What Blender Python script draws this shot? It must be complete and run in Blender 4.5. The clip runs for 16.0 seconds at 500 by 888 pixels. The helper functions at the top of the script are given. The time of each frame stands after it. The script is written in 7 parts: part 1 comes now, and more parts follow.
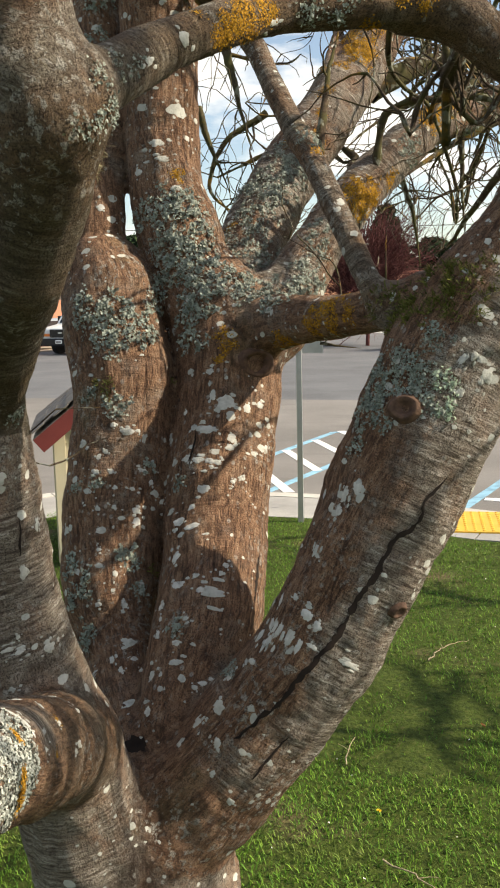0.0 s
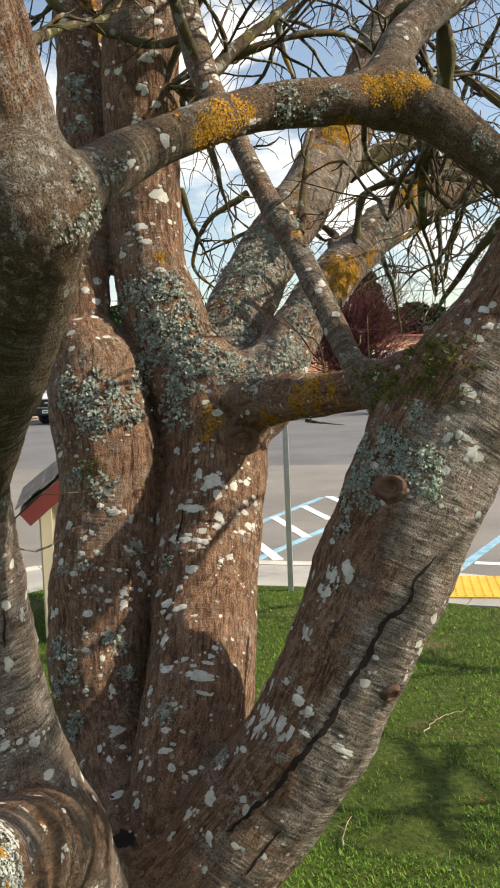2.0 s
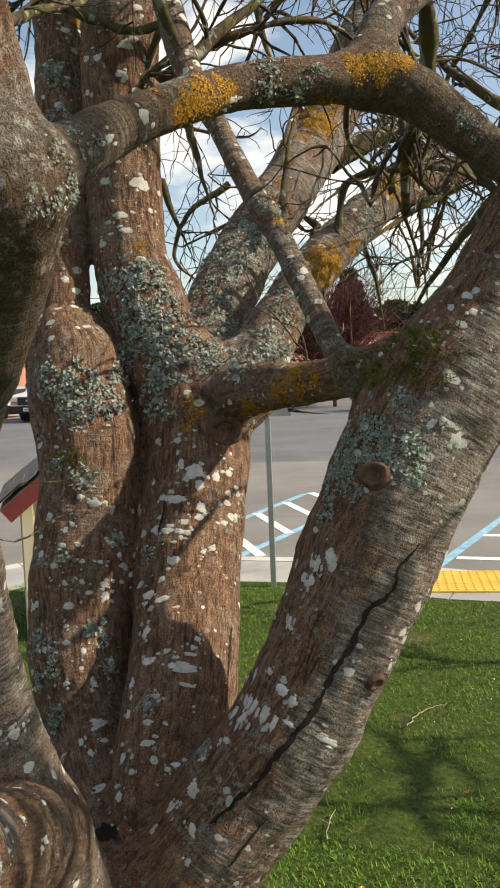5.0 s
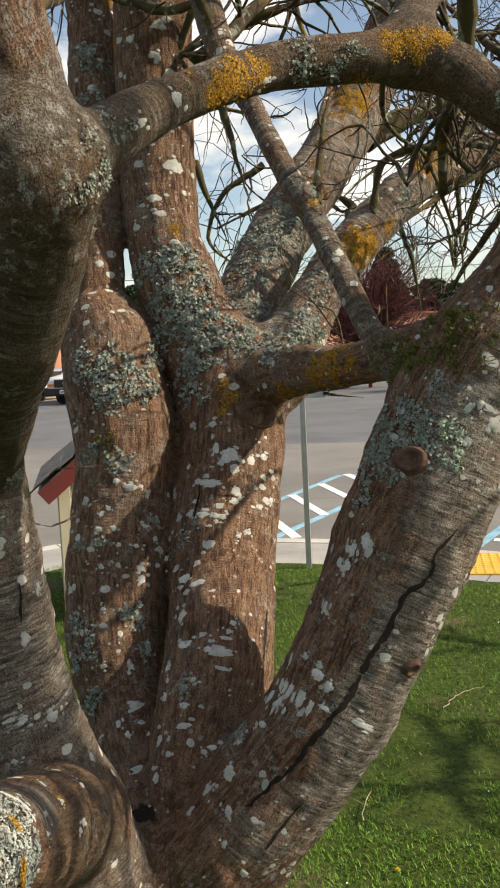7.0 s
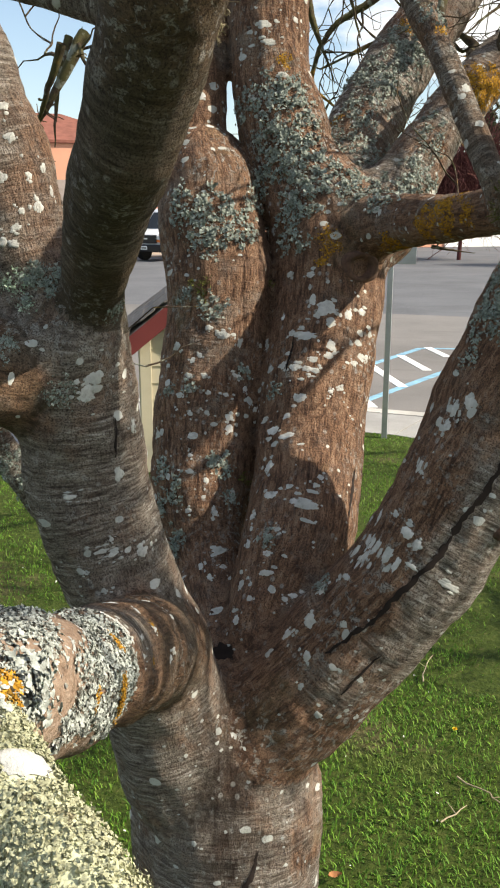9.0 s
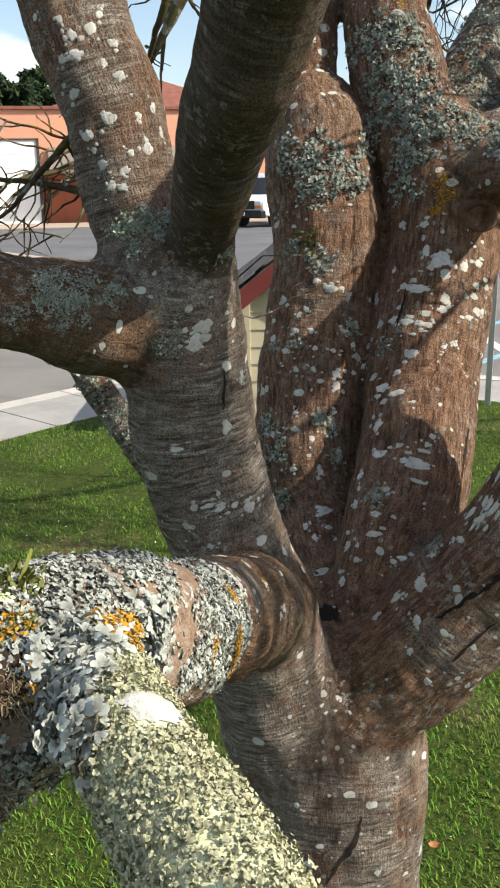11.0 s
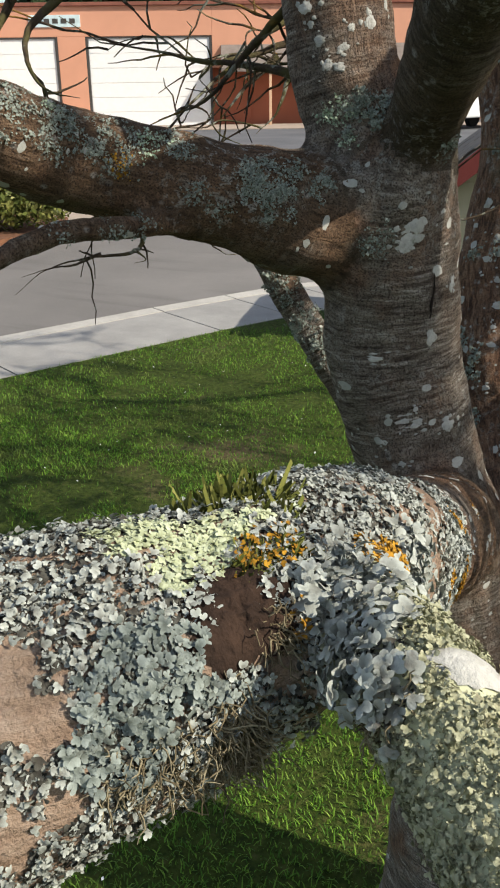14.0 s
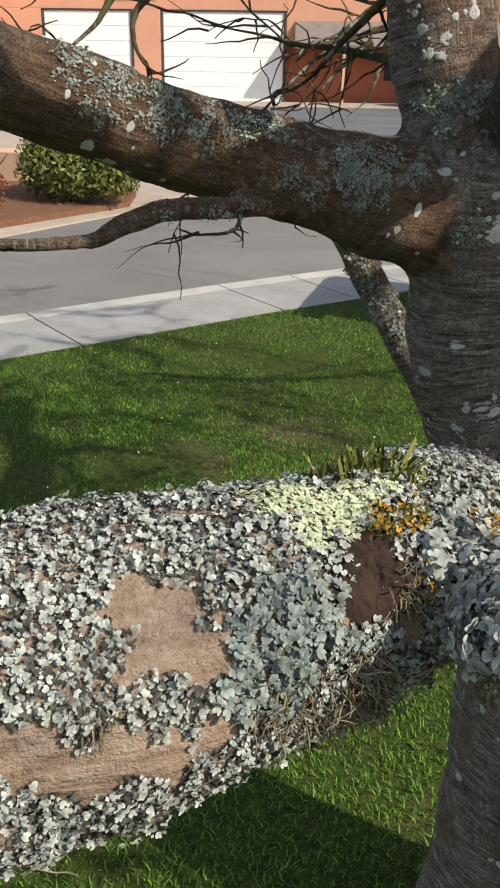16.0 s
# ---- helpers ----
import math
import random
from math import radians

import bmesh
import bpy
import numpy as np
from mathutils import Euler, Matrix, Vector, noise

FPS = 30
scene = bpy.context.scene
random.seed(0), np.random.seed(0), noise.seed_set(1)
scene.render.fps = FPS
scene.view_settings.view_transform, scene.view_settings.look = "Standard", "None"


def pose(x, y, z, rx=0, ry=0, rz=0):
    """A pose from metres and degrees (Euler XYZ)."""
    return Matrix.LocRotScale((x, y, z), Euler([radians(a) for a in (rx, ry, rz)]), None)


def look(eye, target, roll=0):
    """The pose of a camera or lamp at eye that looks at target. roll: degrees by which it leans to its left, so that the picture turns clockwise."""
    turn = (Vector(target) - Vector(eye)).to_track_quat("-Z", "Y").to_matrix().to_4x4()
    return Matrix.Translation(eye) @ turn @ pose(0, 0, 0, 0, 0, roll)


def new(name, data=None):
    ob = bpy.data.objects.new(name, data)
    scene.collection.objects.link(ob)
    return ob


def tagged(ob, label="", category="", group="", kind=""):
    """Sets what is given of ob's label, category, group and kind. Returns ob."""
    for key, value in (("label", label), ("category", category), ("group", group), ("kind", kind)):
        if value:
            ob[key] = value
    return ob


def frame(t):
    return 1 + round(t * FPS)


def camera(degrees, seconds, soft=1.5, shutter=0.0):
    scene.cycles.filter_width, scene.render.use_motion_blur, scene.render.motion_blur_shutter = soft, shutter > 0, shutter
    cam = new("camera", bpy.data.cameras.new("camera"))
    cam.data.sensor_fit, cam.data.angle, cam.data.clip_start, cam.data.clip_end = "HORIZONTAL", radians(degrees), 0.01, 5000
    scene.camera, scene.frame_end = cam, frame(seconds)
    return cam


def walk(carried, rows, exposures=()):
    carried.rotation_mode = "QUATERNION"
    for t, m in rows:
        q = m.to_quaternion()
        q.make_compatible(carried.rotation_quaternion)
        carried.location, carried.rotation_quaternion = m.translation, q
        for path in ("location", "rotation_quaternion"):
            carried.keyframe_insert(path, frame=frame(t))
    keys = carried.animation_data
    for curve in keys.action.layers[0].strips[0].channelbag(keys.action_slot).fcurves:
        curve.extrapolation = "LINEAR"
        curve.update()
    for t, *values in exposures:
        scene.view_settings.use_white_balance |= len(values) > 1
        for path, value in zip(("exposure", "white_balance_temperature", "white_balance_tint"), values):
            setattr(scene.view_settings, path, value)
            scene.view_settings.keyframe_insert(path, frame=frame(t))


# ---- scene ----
cam = camera(31.9, 16.0, soft=2.0)

PATH = [
    (0, (0.465, 0.134, 1.538), (0.244, 2.099, 1.233), -1.3),
    (0.5, (0.465, 0.133, 1.545), (0.275, 2.107, 1.279), -1.1),
    (1, (0.46, 0.137, 1.541), (0.266, 2.11, 1.277), -1.8),
    (1.5, (0.465, 0.138, 1.545), (0.279, 2.117, 1.318), -2.5),
    (2, (0.467, 0.14, 1.561), (0.277, 2.125, 1.403), -2.3),
    (2.5, (0.471, 0.136, 1.565), (0.266, 2.122, 1.436), -2.8),
    (3, (0.469, 0.134, 1.563), (0.254, 2.117, 1.429), -2.9),
    (3.5, (0.471, 0.131, 1.564), (0.281, 2.116, 1.421), -2.5),
    (4, (0.468, 0.142, 1.56), (0.302, 2.129, 1.404), -2.2),
    (4.2, (0.467, 0.144, 1.557), (0.308, 2.13, 1.39), -2.1),
    (6.3, (0.465, 0.164, 1.537), (0.313, 2.152, 1.377), -3.2),
    (6.5, (0.472, 0.154, 1.549), (0.299, 2.139, 1.385), -3.0),
    (7, (0.465, 0.159, 1.55), (0.234, 2.135, 1.346), -2.8),
    (7.5, (0.443, 0.169, 1.543), (0.153, 2.125, 1.237), -1.4),
    (8, (0.44, 0.172, 1.536), (0.11, 2.096, 1.101), -0.7),
    (8.2, (0.437, 0.173, 1.533), (0.089, 2.087, 1.069), -0.5),
    (10.3, (0.416, 0.213, 1.502), (-0.06, 2.081, 0.97), 0.1),
    (10.5, (0.414, 0.215, 1.5), (-0.09, 2.07, 0.947), 0.0),
    (11, (0.399, 0.214, 1.492), (-0.2, 2.036, 0.925), -1.0),
    (11.5, (0.389, 0.213, 1.499), (-0.234, 2.031, 0.944), -0.7),
    (12, (0.379, 0.22, 1.492), (-0.273, 2.016, 0.901), -0.1),
    (12.5, (0.36, 0.232, 1.48), (-0.368, 1.971, 0.811), -0.2),
    (13, (0.348, 0.233, 1.478), (-0.445, 1.929, 0.776), -0.6),
    (13.5, (0.34, 0.239, 1.475), (-0.502, 1.902, 0.749), -0.9),
    (14, (0.332, 0.244, 1.473), (-0.56, 1.868, 0.72), -0.8),
    (14.5, (0.323, 0.237, 1.475), (-0.613, 1.831, 0.713), -0.2),
    (15, (0.32, 0.226, 1.479), (-0.649, 1.802, 0.72), 0.2),
    (15.5, (0.323, 0.216, 1.48), (-0.654, 1.782, 0.709), 0.5),
    (16, (0.319, 0.205, 1.481), (-0.667, 1.753, 0.686), 0.8),
]
walk(cam, [(t, look(eye, target, roll)) for t, eye, target, roll in PATH], exposures=[(0.0, 0.68, 7570, 10), (1.0, 0.62, 7570, 10), (2.0, 0.64, 7520, 10), (3.0, 0.52, 7520, 10), (6.5, 0.49, 7470, 10), (7.5, 0.39, 7620, 10), (8.2, 0.68, 7250, 10), (11.5, 0.58, 6850, 10), (12.5, 0.45, 6800, 10), (13.0, 0.33, 6800, 10), (13.5, 0.1, 6800, 10), (14.0, 0.2, 6800, 10), (14.6, 0.26, 6800, 10), (16.0, 0.24, 6800, 10)])

# ---- world, sun, exposure ----
SUN_ELEVATION, SUN_AZIMUTH = 38.5, 90.0     # azimuth: degrees clockwise from +y

world = bpy.data.worlds.new("sky")
scene.world = world
world.use_nodes = True
wn = world.node_tree
wn.nodes.clear()


def wnode(kind, **values):
    n = wn.nodes.new(kind)
    for key, value in values.items():
        n.inputs[key].default_value = value
    return n


sky = wn.nodes.new("ShaderNodeTexSky")
sky.sky_type = "NISHITA"
sky.sun_disc = False
sky.sun_elevation, sky.sun_rotation = radians(SUN_ELEVATION), radians(SUN_AZIMUTH)
w_coord = wn.nodes.new("ShaderNodeTexCoord")
w_map = wn.nodes.new("ShaderNodeMapping")
w_map.inputs["Scale"].default_value = (1.0, 1.0, 2.6)
w_noise = wnode("ShaderNodeTexNoise", Scale=3.2, Detail=7.0, Roughness=0.58)
w_ramp = wn.nodes.new("ShaderNodeValToRGB")
w_ramp.color_ramp.elements[0].position, w_ramp.color_ramp.elements[1].position = 0.515, 0.635
w_mix = wn.nodes.new("ShaderNodeMix")
w_mix.data_type = "RGBA"
w_mix.inputs[7].default_value = (6.3, 6.5, 6.75, 1)
w_bg = wnode("ShaderNodeBackground", Strength=0.130)
w_out = wn.nodes.new("ShaderNodeOutputWorld")
wn.links.new(w_coord.outputs["Generated"], w_map.inputs["Vector"])
wn.links.new(w_map.outputs["Vector"], w_noise.inputs["Vector"])
wn.links.new(w_noise.outputs["Fac"], w_ramp.inputs["Fac"])
wn.links.new(w_ramp.outputs["Color"], w_mix.inputs[0])
wn.links.new(sky.outputs["Color"], w_mix.inputs[6])
wn.links.new(w_mix.outputs[2], w_bg.inputs["Color"])
wn.links.new(w_bg.outputs["Background"], w_out.inputs["Surface"])

sun_data = bpy.data.lights.new("sun", "SUN")
sun_data.energy, sun_data.angle, sun_data.color = 5.0, radians(0.6), (1.0, 0.94, 0.84)
sun = new("sun", sun_data)
sun_way = Vector((math.sin(radians(SUN_AZIMUTH)) * math.cos(radians(SUN_ELEVATION)),
                  math.cos(radians(SUN_AZIMUTH)) * math.cos(radians(SUN_ELEVATION)),
                  math.sin(radians(SUN_ELEVATION))))
sun.matrix_world = look(sun_way * 60, (0, 0, 0))


# ---- materials ----
class Mat:
    """A small builder for node materials."""

    def __init__(self, name, rough=0.8, metal=0.0, spec=0.3):
        self.m = bpy.data.materials.new(name)
        self.m.use_nodes = True
        self.t = self.m.node_tree
        self.b = self.t.nodes["Principled BSDF"]
        self.b.inputs["Roughness"].default_value = rough
        self.b.inputs["Metallic"].default_value = metal
        self.b.inputs["Specular IOR Level"].default_value = spec

    def put(self, socket, value):
        if isinstance(value, bpy.types.NodeSocket):
            self.t.links.new(value, socket)
        elif value is not None:
            if not isinstance(value, (int, float)) and len(value) == 3 and len(socket.default_value) == 4:
                value = (*value, 1)
            socket.default_value = value

    def coord(self, which="Object", scale=(1, 1, 1)):
        c = self.t.nodes.new("ShaderNodeTexCoord").outputs[which]
        return self.scaled(c, scale)

    def attribute(self, name, out="Vector"):
        n = self.t.nodes.new("ShaderNodeAttribute")
        n.attribute_name = name
        return n.outputs[out]

    def scaled(self, vec, scale):
        n = self.t.nodes.new("ShaderNodeMapping")
        self.put(n.inputs["Vector"], vec)
        n.inputs["Scale"].default_value = scale
        return n.outputs["Vector"]

    def along(self, vec):
        """Coordinates drawn out along the near limb, for its lengthwise ridges."""
        n = self.t.nodes.new("ShaderNodeMapping")
        self.put(n.inputs["Vector"], vec)
        n.inputs["Rotation"].default_value = (0.0, 0.0, radians(-49.0))
        return self.scaled(n.outputs["Vector"], (40.0, 190.0, 190.0))

    def noise(self, vec, scale, detail=4, rough=0.55, distort=0.0):
        n = self.t.nodes.new("ShaderNodeTexNoise")
        self.put(n.inputs["Vector"], vec)
        for k, v in (("Scale", scale), ("Detail", detail), ("Roughness", rough), ("Distortion", distort)):
            n.inputs[k].default_value = v
        return n.outputs["Fac"]

    def voronoi(self, vec, scale, out="Distance", feature="F1", jitter=1.0):
        n = self.t.nodes.new("ShaderNodeTexVoronoi")
        n.feature = feature
        self.put(n.inputs["Vector"], vec)
        n.inputs["Scale"].default_value = scale
        n.inputs["Randomness"].default_value = jitter
        return n.outputs[out]

    def math(self, op, a, b=0.0):
        n = self.t.nodes.new("ShaderNodeMath")
        n.operation = op
        self.put(n.inputs[0], a)
        self.put(n.inputs[1], b)
        return n.outputs[0]

    def ramp(self, fac, *stops):
        n = self.t.nodes.new("ShaderNodeValToRGB")
        e = n.color_ramp.elements
        while len(e) < len(stops):
            e.new(0.5)
        for el, (p, c) in zip(e, stops):
            el.position = p
            el.color = (c, c, c, 1) if isinstance(c, (int, float)) else (*c, 1)
        self.put(n.inputs["Fac"], fac)
        return n.outputs["Color"]

    def mix(self, fac, a, b):
        n = self.t.nodes.new("ShaderNodeMix")
        n.data_type = "RGBA"
        self.put(n.inputs[0], fac)
        self.put(n.inputs[6], a)
        self.put(n.inputs[7], b)
        return n.outputs[2]

    def random(self):
        return self.t.nodes.new("ShaderNodeObjectInfo").outputs["Random"]

    def island(self):
        return self.t.nodes.new("ShaderNodeNewGeometry").outputs["Random Per Island"]

    def bump(self, height, strength=0.4, distance=0.004, normal=None):
        n = self.t.nodes.new("ShaderNodeBump")
        self.put(n.inputs["Height"], height)
        n.inputs["Strength"].default_value = strength
        n.inputs["Distance"].default_value = distance
        if normal is not None:
            self.put(n.inputs["Normal"], normal)
        self.put(self.b.inputs["Normal"], n.outputs["Normal"])
        return n.outputs["Normal"]

    def colour(self, value):
        self.put(self.b.inputs["Base Color"], value)
        return self

    def rough(self, value):
        self.put(self.b.inputs["Roughness"], value)
        return self


def plain(name, colour, rough=0.6, metal=0.0, spread=0.12, scale=6.0, bump=0.1, bump_scale=60.0):
    """A painted or cast surface with soft mottling at two scales."""
    m = Mat(name, rough, metal)
    v = m.coord()
    n = m.noise(v, scale, 5)
    lo, hi = tuple(c * (1 - spread) for c in colour), tuple(min(1, c * (1 + spread)) for c in colour)
    fine = m.noise(v, bump_scale, 3)
    m.colour(m.mix(m.math("MULTIPLY", fine, 0.3), m.ramp(n, (0.3, lo), (0.7, hi)), lo))
    if bump:
        m.bump(fine, bump, 0.002)
    return m.m


def bark_material(name="bark", gain=1.0):
    m = Mat(name, 0.88, 0.0, 0.2)
    v = m.attribute("bark")
    o = m.coord()
    grey = m.attribute("grey", "Fac")
    lent = m.noise(m.scaled(v, (26, 26, 230)), 1.0, 6, 0.62)
    fiss = m.noise(m.scaled(v, (190, 190, 30)), 1.0, 7, 0.68, 0.5)
    flake = m.noise(m.scaled(v, (60, 60, 22)), 1.0, 6, 0.65, 0.8)
    blotch = m.noise(o, 9.0, 6, 0.6)
    fine = m.noise(v, 520.0, 4, 0.7)
    grain = m.math("ADD", m.math("MULTIPLY", fiss, 0.62), m.math("MULTIPLY", flake, 0.38))
    fork = m.attribute("fork", "Fac")
    knurl = m.noise(o, 70.0, 8, 0.72, 0.6)
    grain = m.math("ADD", m.math("MULTIPLY", grain, m.math("SUBTRACT", 1.0, fork)), m.math("MULTIPLY", knurl, fork))
    lent = m.math("ADD", m.math("MULTIPLY", lent, m.math("SUBTRACT", 1.0, fork)), m.math("MULTIPLY", m.noise(o, 95.0, 6, 0.65), fork))
    brown = m.ramp(grain, (0.35, (0.026, 0.014, 0.010)), (0.45, (0.138, 0.074, 0.045)), (0.53, (0.275, 0.158, 0.096)), (0.60, (0.355, 0.228, 0.148)), (0.70, (0.44, 0.32, 0.23)))
    silver = m.ramp(lent, (0.32, (0.050, 0.038, 0.030)), (0.45, (0.180, 0.150, 0.120)), (0.56, (0.30, 0.262, 0.218)), (0.68, (0.52, 0.485, 0.43)))
    f = m.math("ADD", m.math("MULTIPLY", m.math("SUBTRACT", blotch, 0.5), 2.2), grey)
    f = m.ramp(f, (0.30, 0.0), (0.70, 1.0))
    base = m.mix(f, brown, silver)
    base = m.mix(m.ramp(m.noise(o, 23.0, 6, 0.65), (0.52, 0.0), (0.68, 0.5)), base, (0.27, 0.185, 0.135))
    base = m.mix(m.ramp(m.noise(o, 31.0, 6, 0.7), (0.28, 0.7), (0.44, 0.0)), base, (0.055, 0.033, 0.024))
    # smooth olive film on some limbs, its dark tone also painting in their shade
    film = m.math("MULTIPLY", m.attribute("olive", "Fac"), m.ramp(m.noise(o, 14.0, 5, 0.6), (0.34, 0.55), (0.55, 1.0)))
    base = m.mix(film, base, m.ramp(lent, (0.3, (0.040, 0.031, 0.017)), (0.6, (0.100, 0.080, 0.046)), (0.78, (0.165, 0.138, 0.088))))
    base = m.mix(m.math("MULTIPLY", m.attribute("stain", "Fac"), m.ramp(flake, (0.4, 0.9), (0.62, 0.35))), base, (0.042, 0.022, 0.014))
    # thin broken crust of grey lichen, in islands
    isle = m.ramp(m.noise(o, 6.5, 4, 0.6), (0.48, 0.0), (0.62, 1.0))
    rag = m.ramp(m.noise(m.scaled(v, (1.0, 1.0, 0.9)), 105.0, 6, 0.62, 0.4), (0.545, 0.0), (0.585, 1.0))
    base = m.mix(m.math("MULTIPLY", m.math("MULTIPLY", isle, rag), 0.8), base, m.ramp(fine, (0.3, (0.20, 0.19, 0.16)), (0.6, (0.40, 0.385, 0.345))))
    # fine speckle of crust lichen
    cell = m.voronoi(m.scaled(v, (1, 1, 0.8)), 62.0)
    spot = m.math("MULTIPLY", m.ramp(m.math("ADD", cell, m.math("MULTIPLY", fine, 0.25)), (0.30, 1.0), (0.40, 0.0)), m.ramp(m.noise(o, 16.0, 4, 0.6), (0.50, 0.0), (0.60, 1.0)))
    base = m.mix(m.math("MULTIPLY", spot, 0.75), base, (0.42, 0.40, 0.36))
    base = m.mix(m.ramp(fine, (0.38, 0.85), (0.53, 0.0)), base, (0.030, 0.019, 0.014))
    moss = m.ramp(m.noise(o, 5.0, 5, 0.65), (0.60, 0.0), (0.75, 0.35))
    base = m.mix(moss, base, (0.13, 0.12, 0.045))
    if gain != 1.0:
        base = m.mix(m.math("MULTIPLY", m.attribute("tan", "Fac"), 0.75), base, m.ramp(m.math("ADD", m.math("MULTIPLY", m.noise(m.along(o), 1.0, 5, 0.62), 0.6), m.math("MULTIPLY", m.noise(o, 85.0, 6, 0.7), 0.4)), (0.32, (0.16, 0.105, 0.072)), (0.48, (0.31, 0.222, 0.158)), (0.62, (0.43, 0.335, 0.255))))
    m.colour(base)
    h = m.math("ADD", m.math("MULTIPLY", grain, 1.3), m.math("MULTIPLY", lent, 0.6))
    h = m.math("ADD", h, m.math("MULTIPLY", fine, 0.35))
    if gain != 1.0:
        tan = m.attribute("tan", "Fac")
        ridge = m.math("ADD", m.math("MULTIPLY", m.noise(m.along(o), 1.0, 5, 0.6), 0.40), m.math("MULTIPLY", m.noise(o, 300.0, 5, 0.7), 0.28))
        h = m.math("ADD", m.math("MULTIPLY", h, m.math("SUBTRACT", 1.0, tan)), m.math("MULTIPLY", ridge, tan))
    m.bump(h, 1.0, 0.0085)
    return m.m


def lichen_material(name, stops, rough=0.9):
    m = Mat(name, rough, 0.0, 0.15)
    v = m.coord()
    r = m.island()
    n = m.noise(v, 120.0, 4, 0.6)
    f = m.math("ADD", m.math("MULTIPLY", r, 0.7), m.math("MULTIPLY", n, 0.4))
    m.colour(m.ramp(f, *stops))
    m.bump(m.noise(v, 500.0, 3), 0.4, 0.001)
    return m.m


def frond_material(name, deep, body, edge):
    """Leafy lichen: brownish at the root of each lobe, pale towards its rim."""
    m = Mat(name, 0.85, 0.0, 0.2)
    o = m.coord()
    rim = m.attribute("rim", "Fac")
    tone = m.math("ADD", m.math("MULTIPLY", m.island(), 0.30), m.math("ADD", m.math("MULTIPLY", m.noise(o, 48.0, 4, 0.6), 0.55), m.math("MULTIPLY", m.noise(o, 420.0, 4, 0.7), 0.30)))
    f = m.math("ADD", m.math("MULTIPLY", rim, 0.42), m.math("SUBTRACT", tone, 0.20))
    c = m.ramp(f, (0.12, deep), (0.42, body), (0.85, edge))
    old = m.ramp(m.noise(o, 70.0, 5, 0.6), (0.60, 0.0), (0.70, 0.65))
    m.colour(m.mix(old, c, (deep[0] * 1.9, deep[1] * 1.7, deep[2] * 1.6)))
    m.bump(m.noise(o, 700.0, 4, 0.7), 0.5, 0.0012)
    return m.m


def crust_material():
    m = Mat("crust_lichen", 0.92, 0.0, 0.15)
    v = m.coord()
    n = m.noise(v, 90.0, 6, 0.65)
    c = m.ramp(n, (0.30, (0.22, 0.21, 0.185)), (0.43, (0.48, 0.47, 0.435)), (0.7, (0.66, 0.65, 0.61)))
    c = m.mix(m.ramp(m.random(), (0.0, 0.0), (1.0, 0.6)), c, (0.36, 0.37, 0.33))
    m.colour(c)
    m.bump(m.noise(v, 320.0, 4, 0.7), 0.8, 0.002)
    return m.m


def grass_material():
    m = Mat("grass", 0.65, 0.0, 0.25)
    o = m.coord()
    patch = m.noise(o, 1.6, 5, 0.6)
    r = m.island()
    f = m.math("ADD", m.math("MULTIPLY", r, 0.55), m.math("MULTIPLY", patch, 0.45))
    c = m.ramp(f, (0.15, (0.030, 0.098, 0.008)), (0.45, (0.078, 0.190, 0.014)), (0.75, (0.160, 0.290, 0.030)), (0.97, (0.36, 0.36, 0.13)))
    dry = m.ramp(m.noise(o, 2.3, 6, 0.65), (0.53, 0.0), (0.70, 0.6))
    m.colour(m.mix(dry, c, (0.17, 0.145, 0.055)))
    return m.m


def soil_material():
    m = Mat("lawn_ground", 0.95, 0.0, 0.1)
    o = m.coord()
    n = m.noise(o, 40.0, 6, 0.65)
    c = m.ramp(n, (0.3, (0.020, 0.032, 0.008)), (0.55, (0.050, 0.072, 0.014)), (0.8, (0.10, 0.09, 0.035)))
    bare = m.ramp(m.noise(o, 1.1, 6, 0.6), (0.55, 0.0), (0.70, 0.8))
    m.colour(m.mix(bare, c, m.ramp(n, (0.3, (0.07, 0.045, 0.03)), (0.7, (0.19, 0.125, 0.085)))))
    m.bump(n, 0.8, 0.02)
    return m.m


def asphalt_material(name, base):
    m = Mat(name, 0.9, 0.0, 0.3)
    o = m.coord()
    big = m.noise(o, 0.5, 6, 0.6)
    grit = m.noise(o, 140.0, 3, 0.7)
    lo, hi = tuple(c * 0.78 for c in base), tuple(c * 1.22 for c in base)
    c = m.ramp(big, (0.3, lo), (0.7, hi))
    c = m.mix(m.ramp(grit, (0.55, 0.0), (0.75, 0.5)), c, tuple(c * 1.9 for c in base))
    streak = m.ramp(m.noise(m.scaled(o, (0.6, 5, 1)), 1.0, 5), (0.56, 0.0), (0.7, 0.35))
    m.colour(m.mix(streak, c, tuple(c * 0.6 for c in base)))
    m.bump(grit, 0.5, 0.004)
    return m.m


def concrete_material(name="concrete", base=(0.335, 0.327, 0.31)):
    m = Mat(name, 0.9, 0.0, 0.25)
    o = m.coord()
    n = m.noise(o, 2.4, 8, 0.65)
    grit = m.noise(o, 90.0, 4, 0.7)
    c = m.ramp(n, (0.3, tuple(x * 0.72 for x in base)), (0.6, base), (0.8, tuple(min(1, x * 1.15) for x in base)))
    m.colour(m.mix(m.ramp(grit, (0.35, 0.4), (0.55, 0.0)), c, tuple(x * 0.6 for x in base)))
    m.bump(grit, 0.4, 0.003)
    return m.m


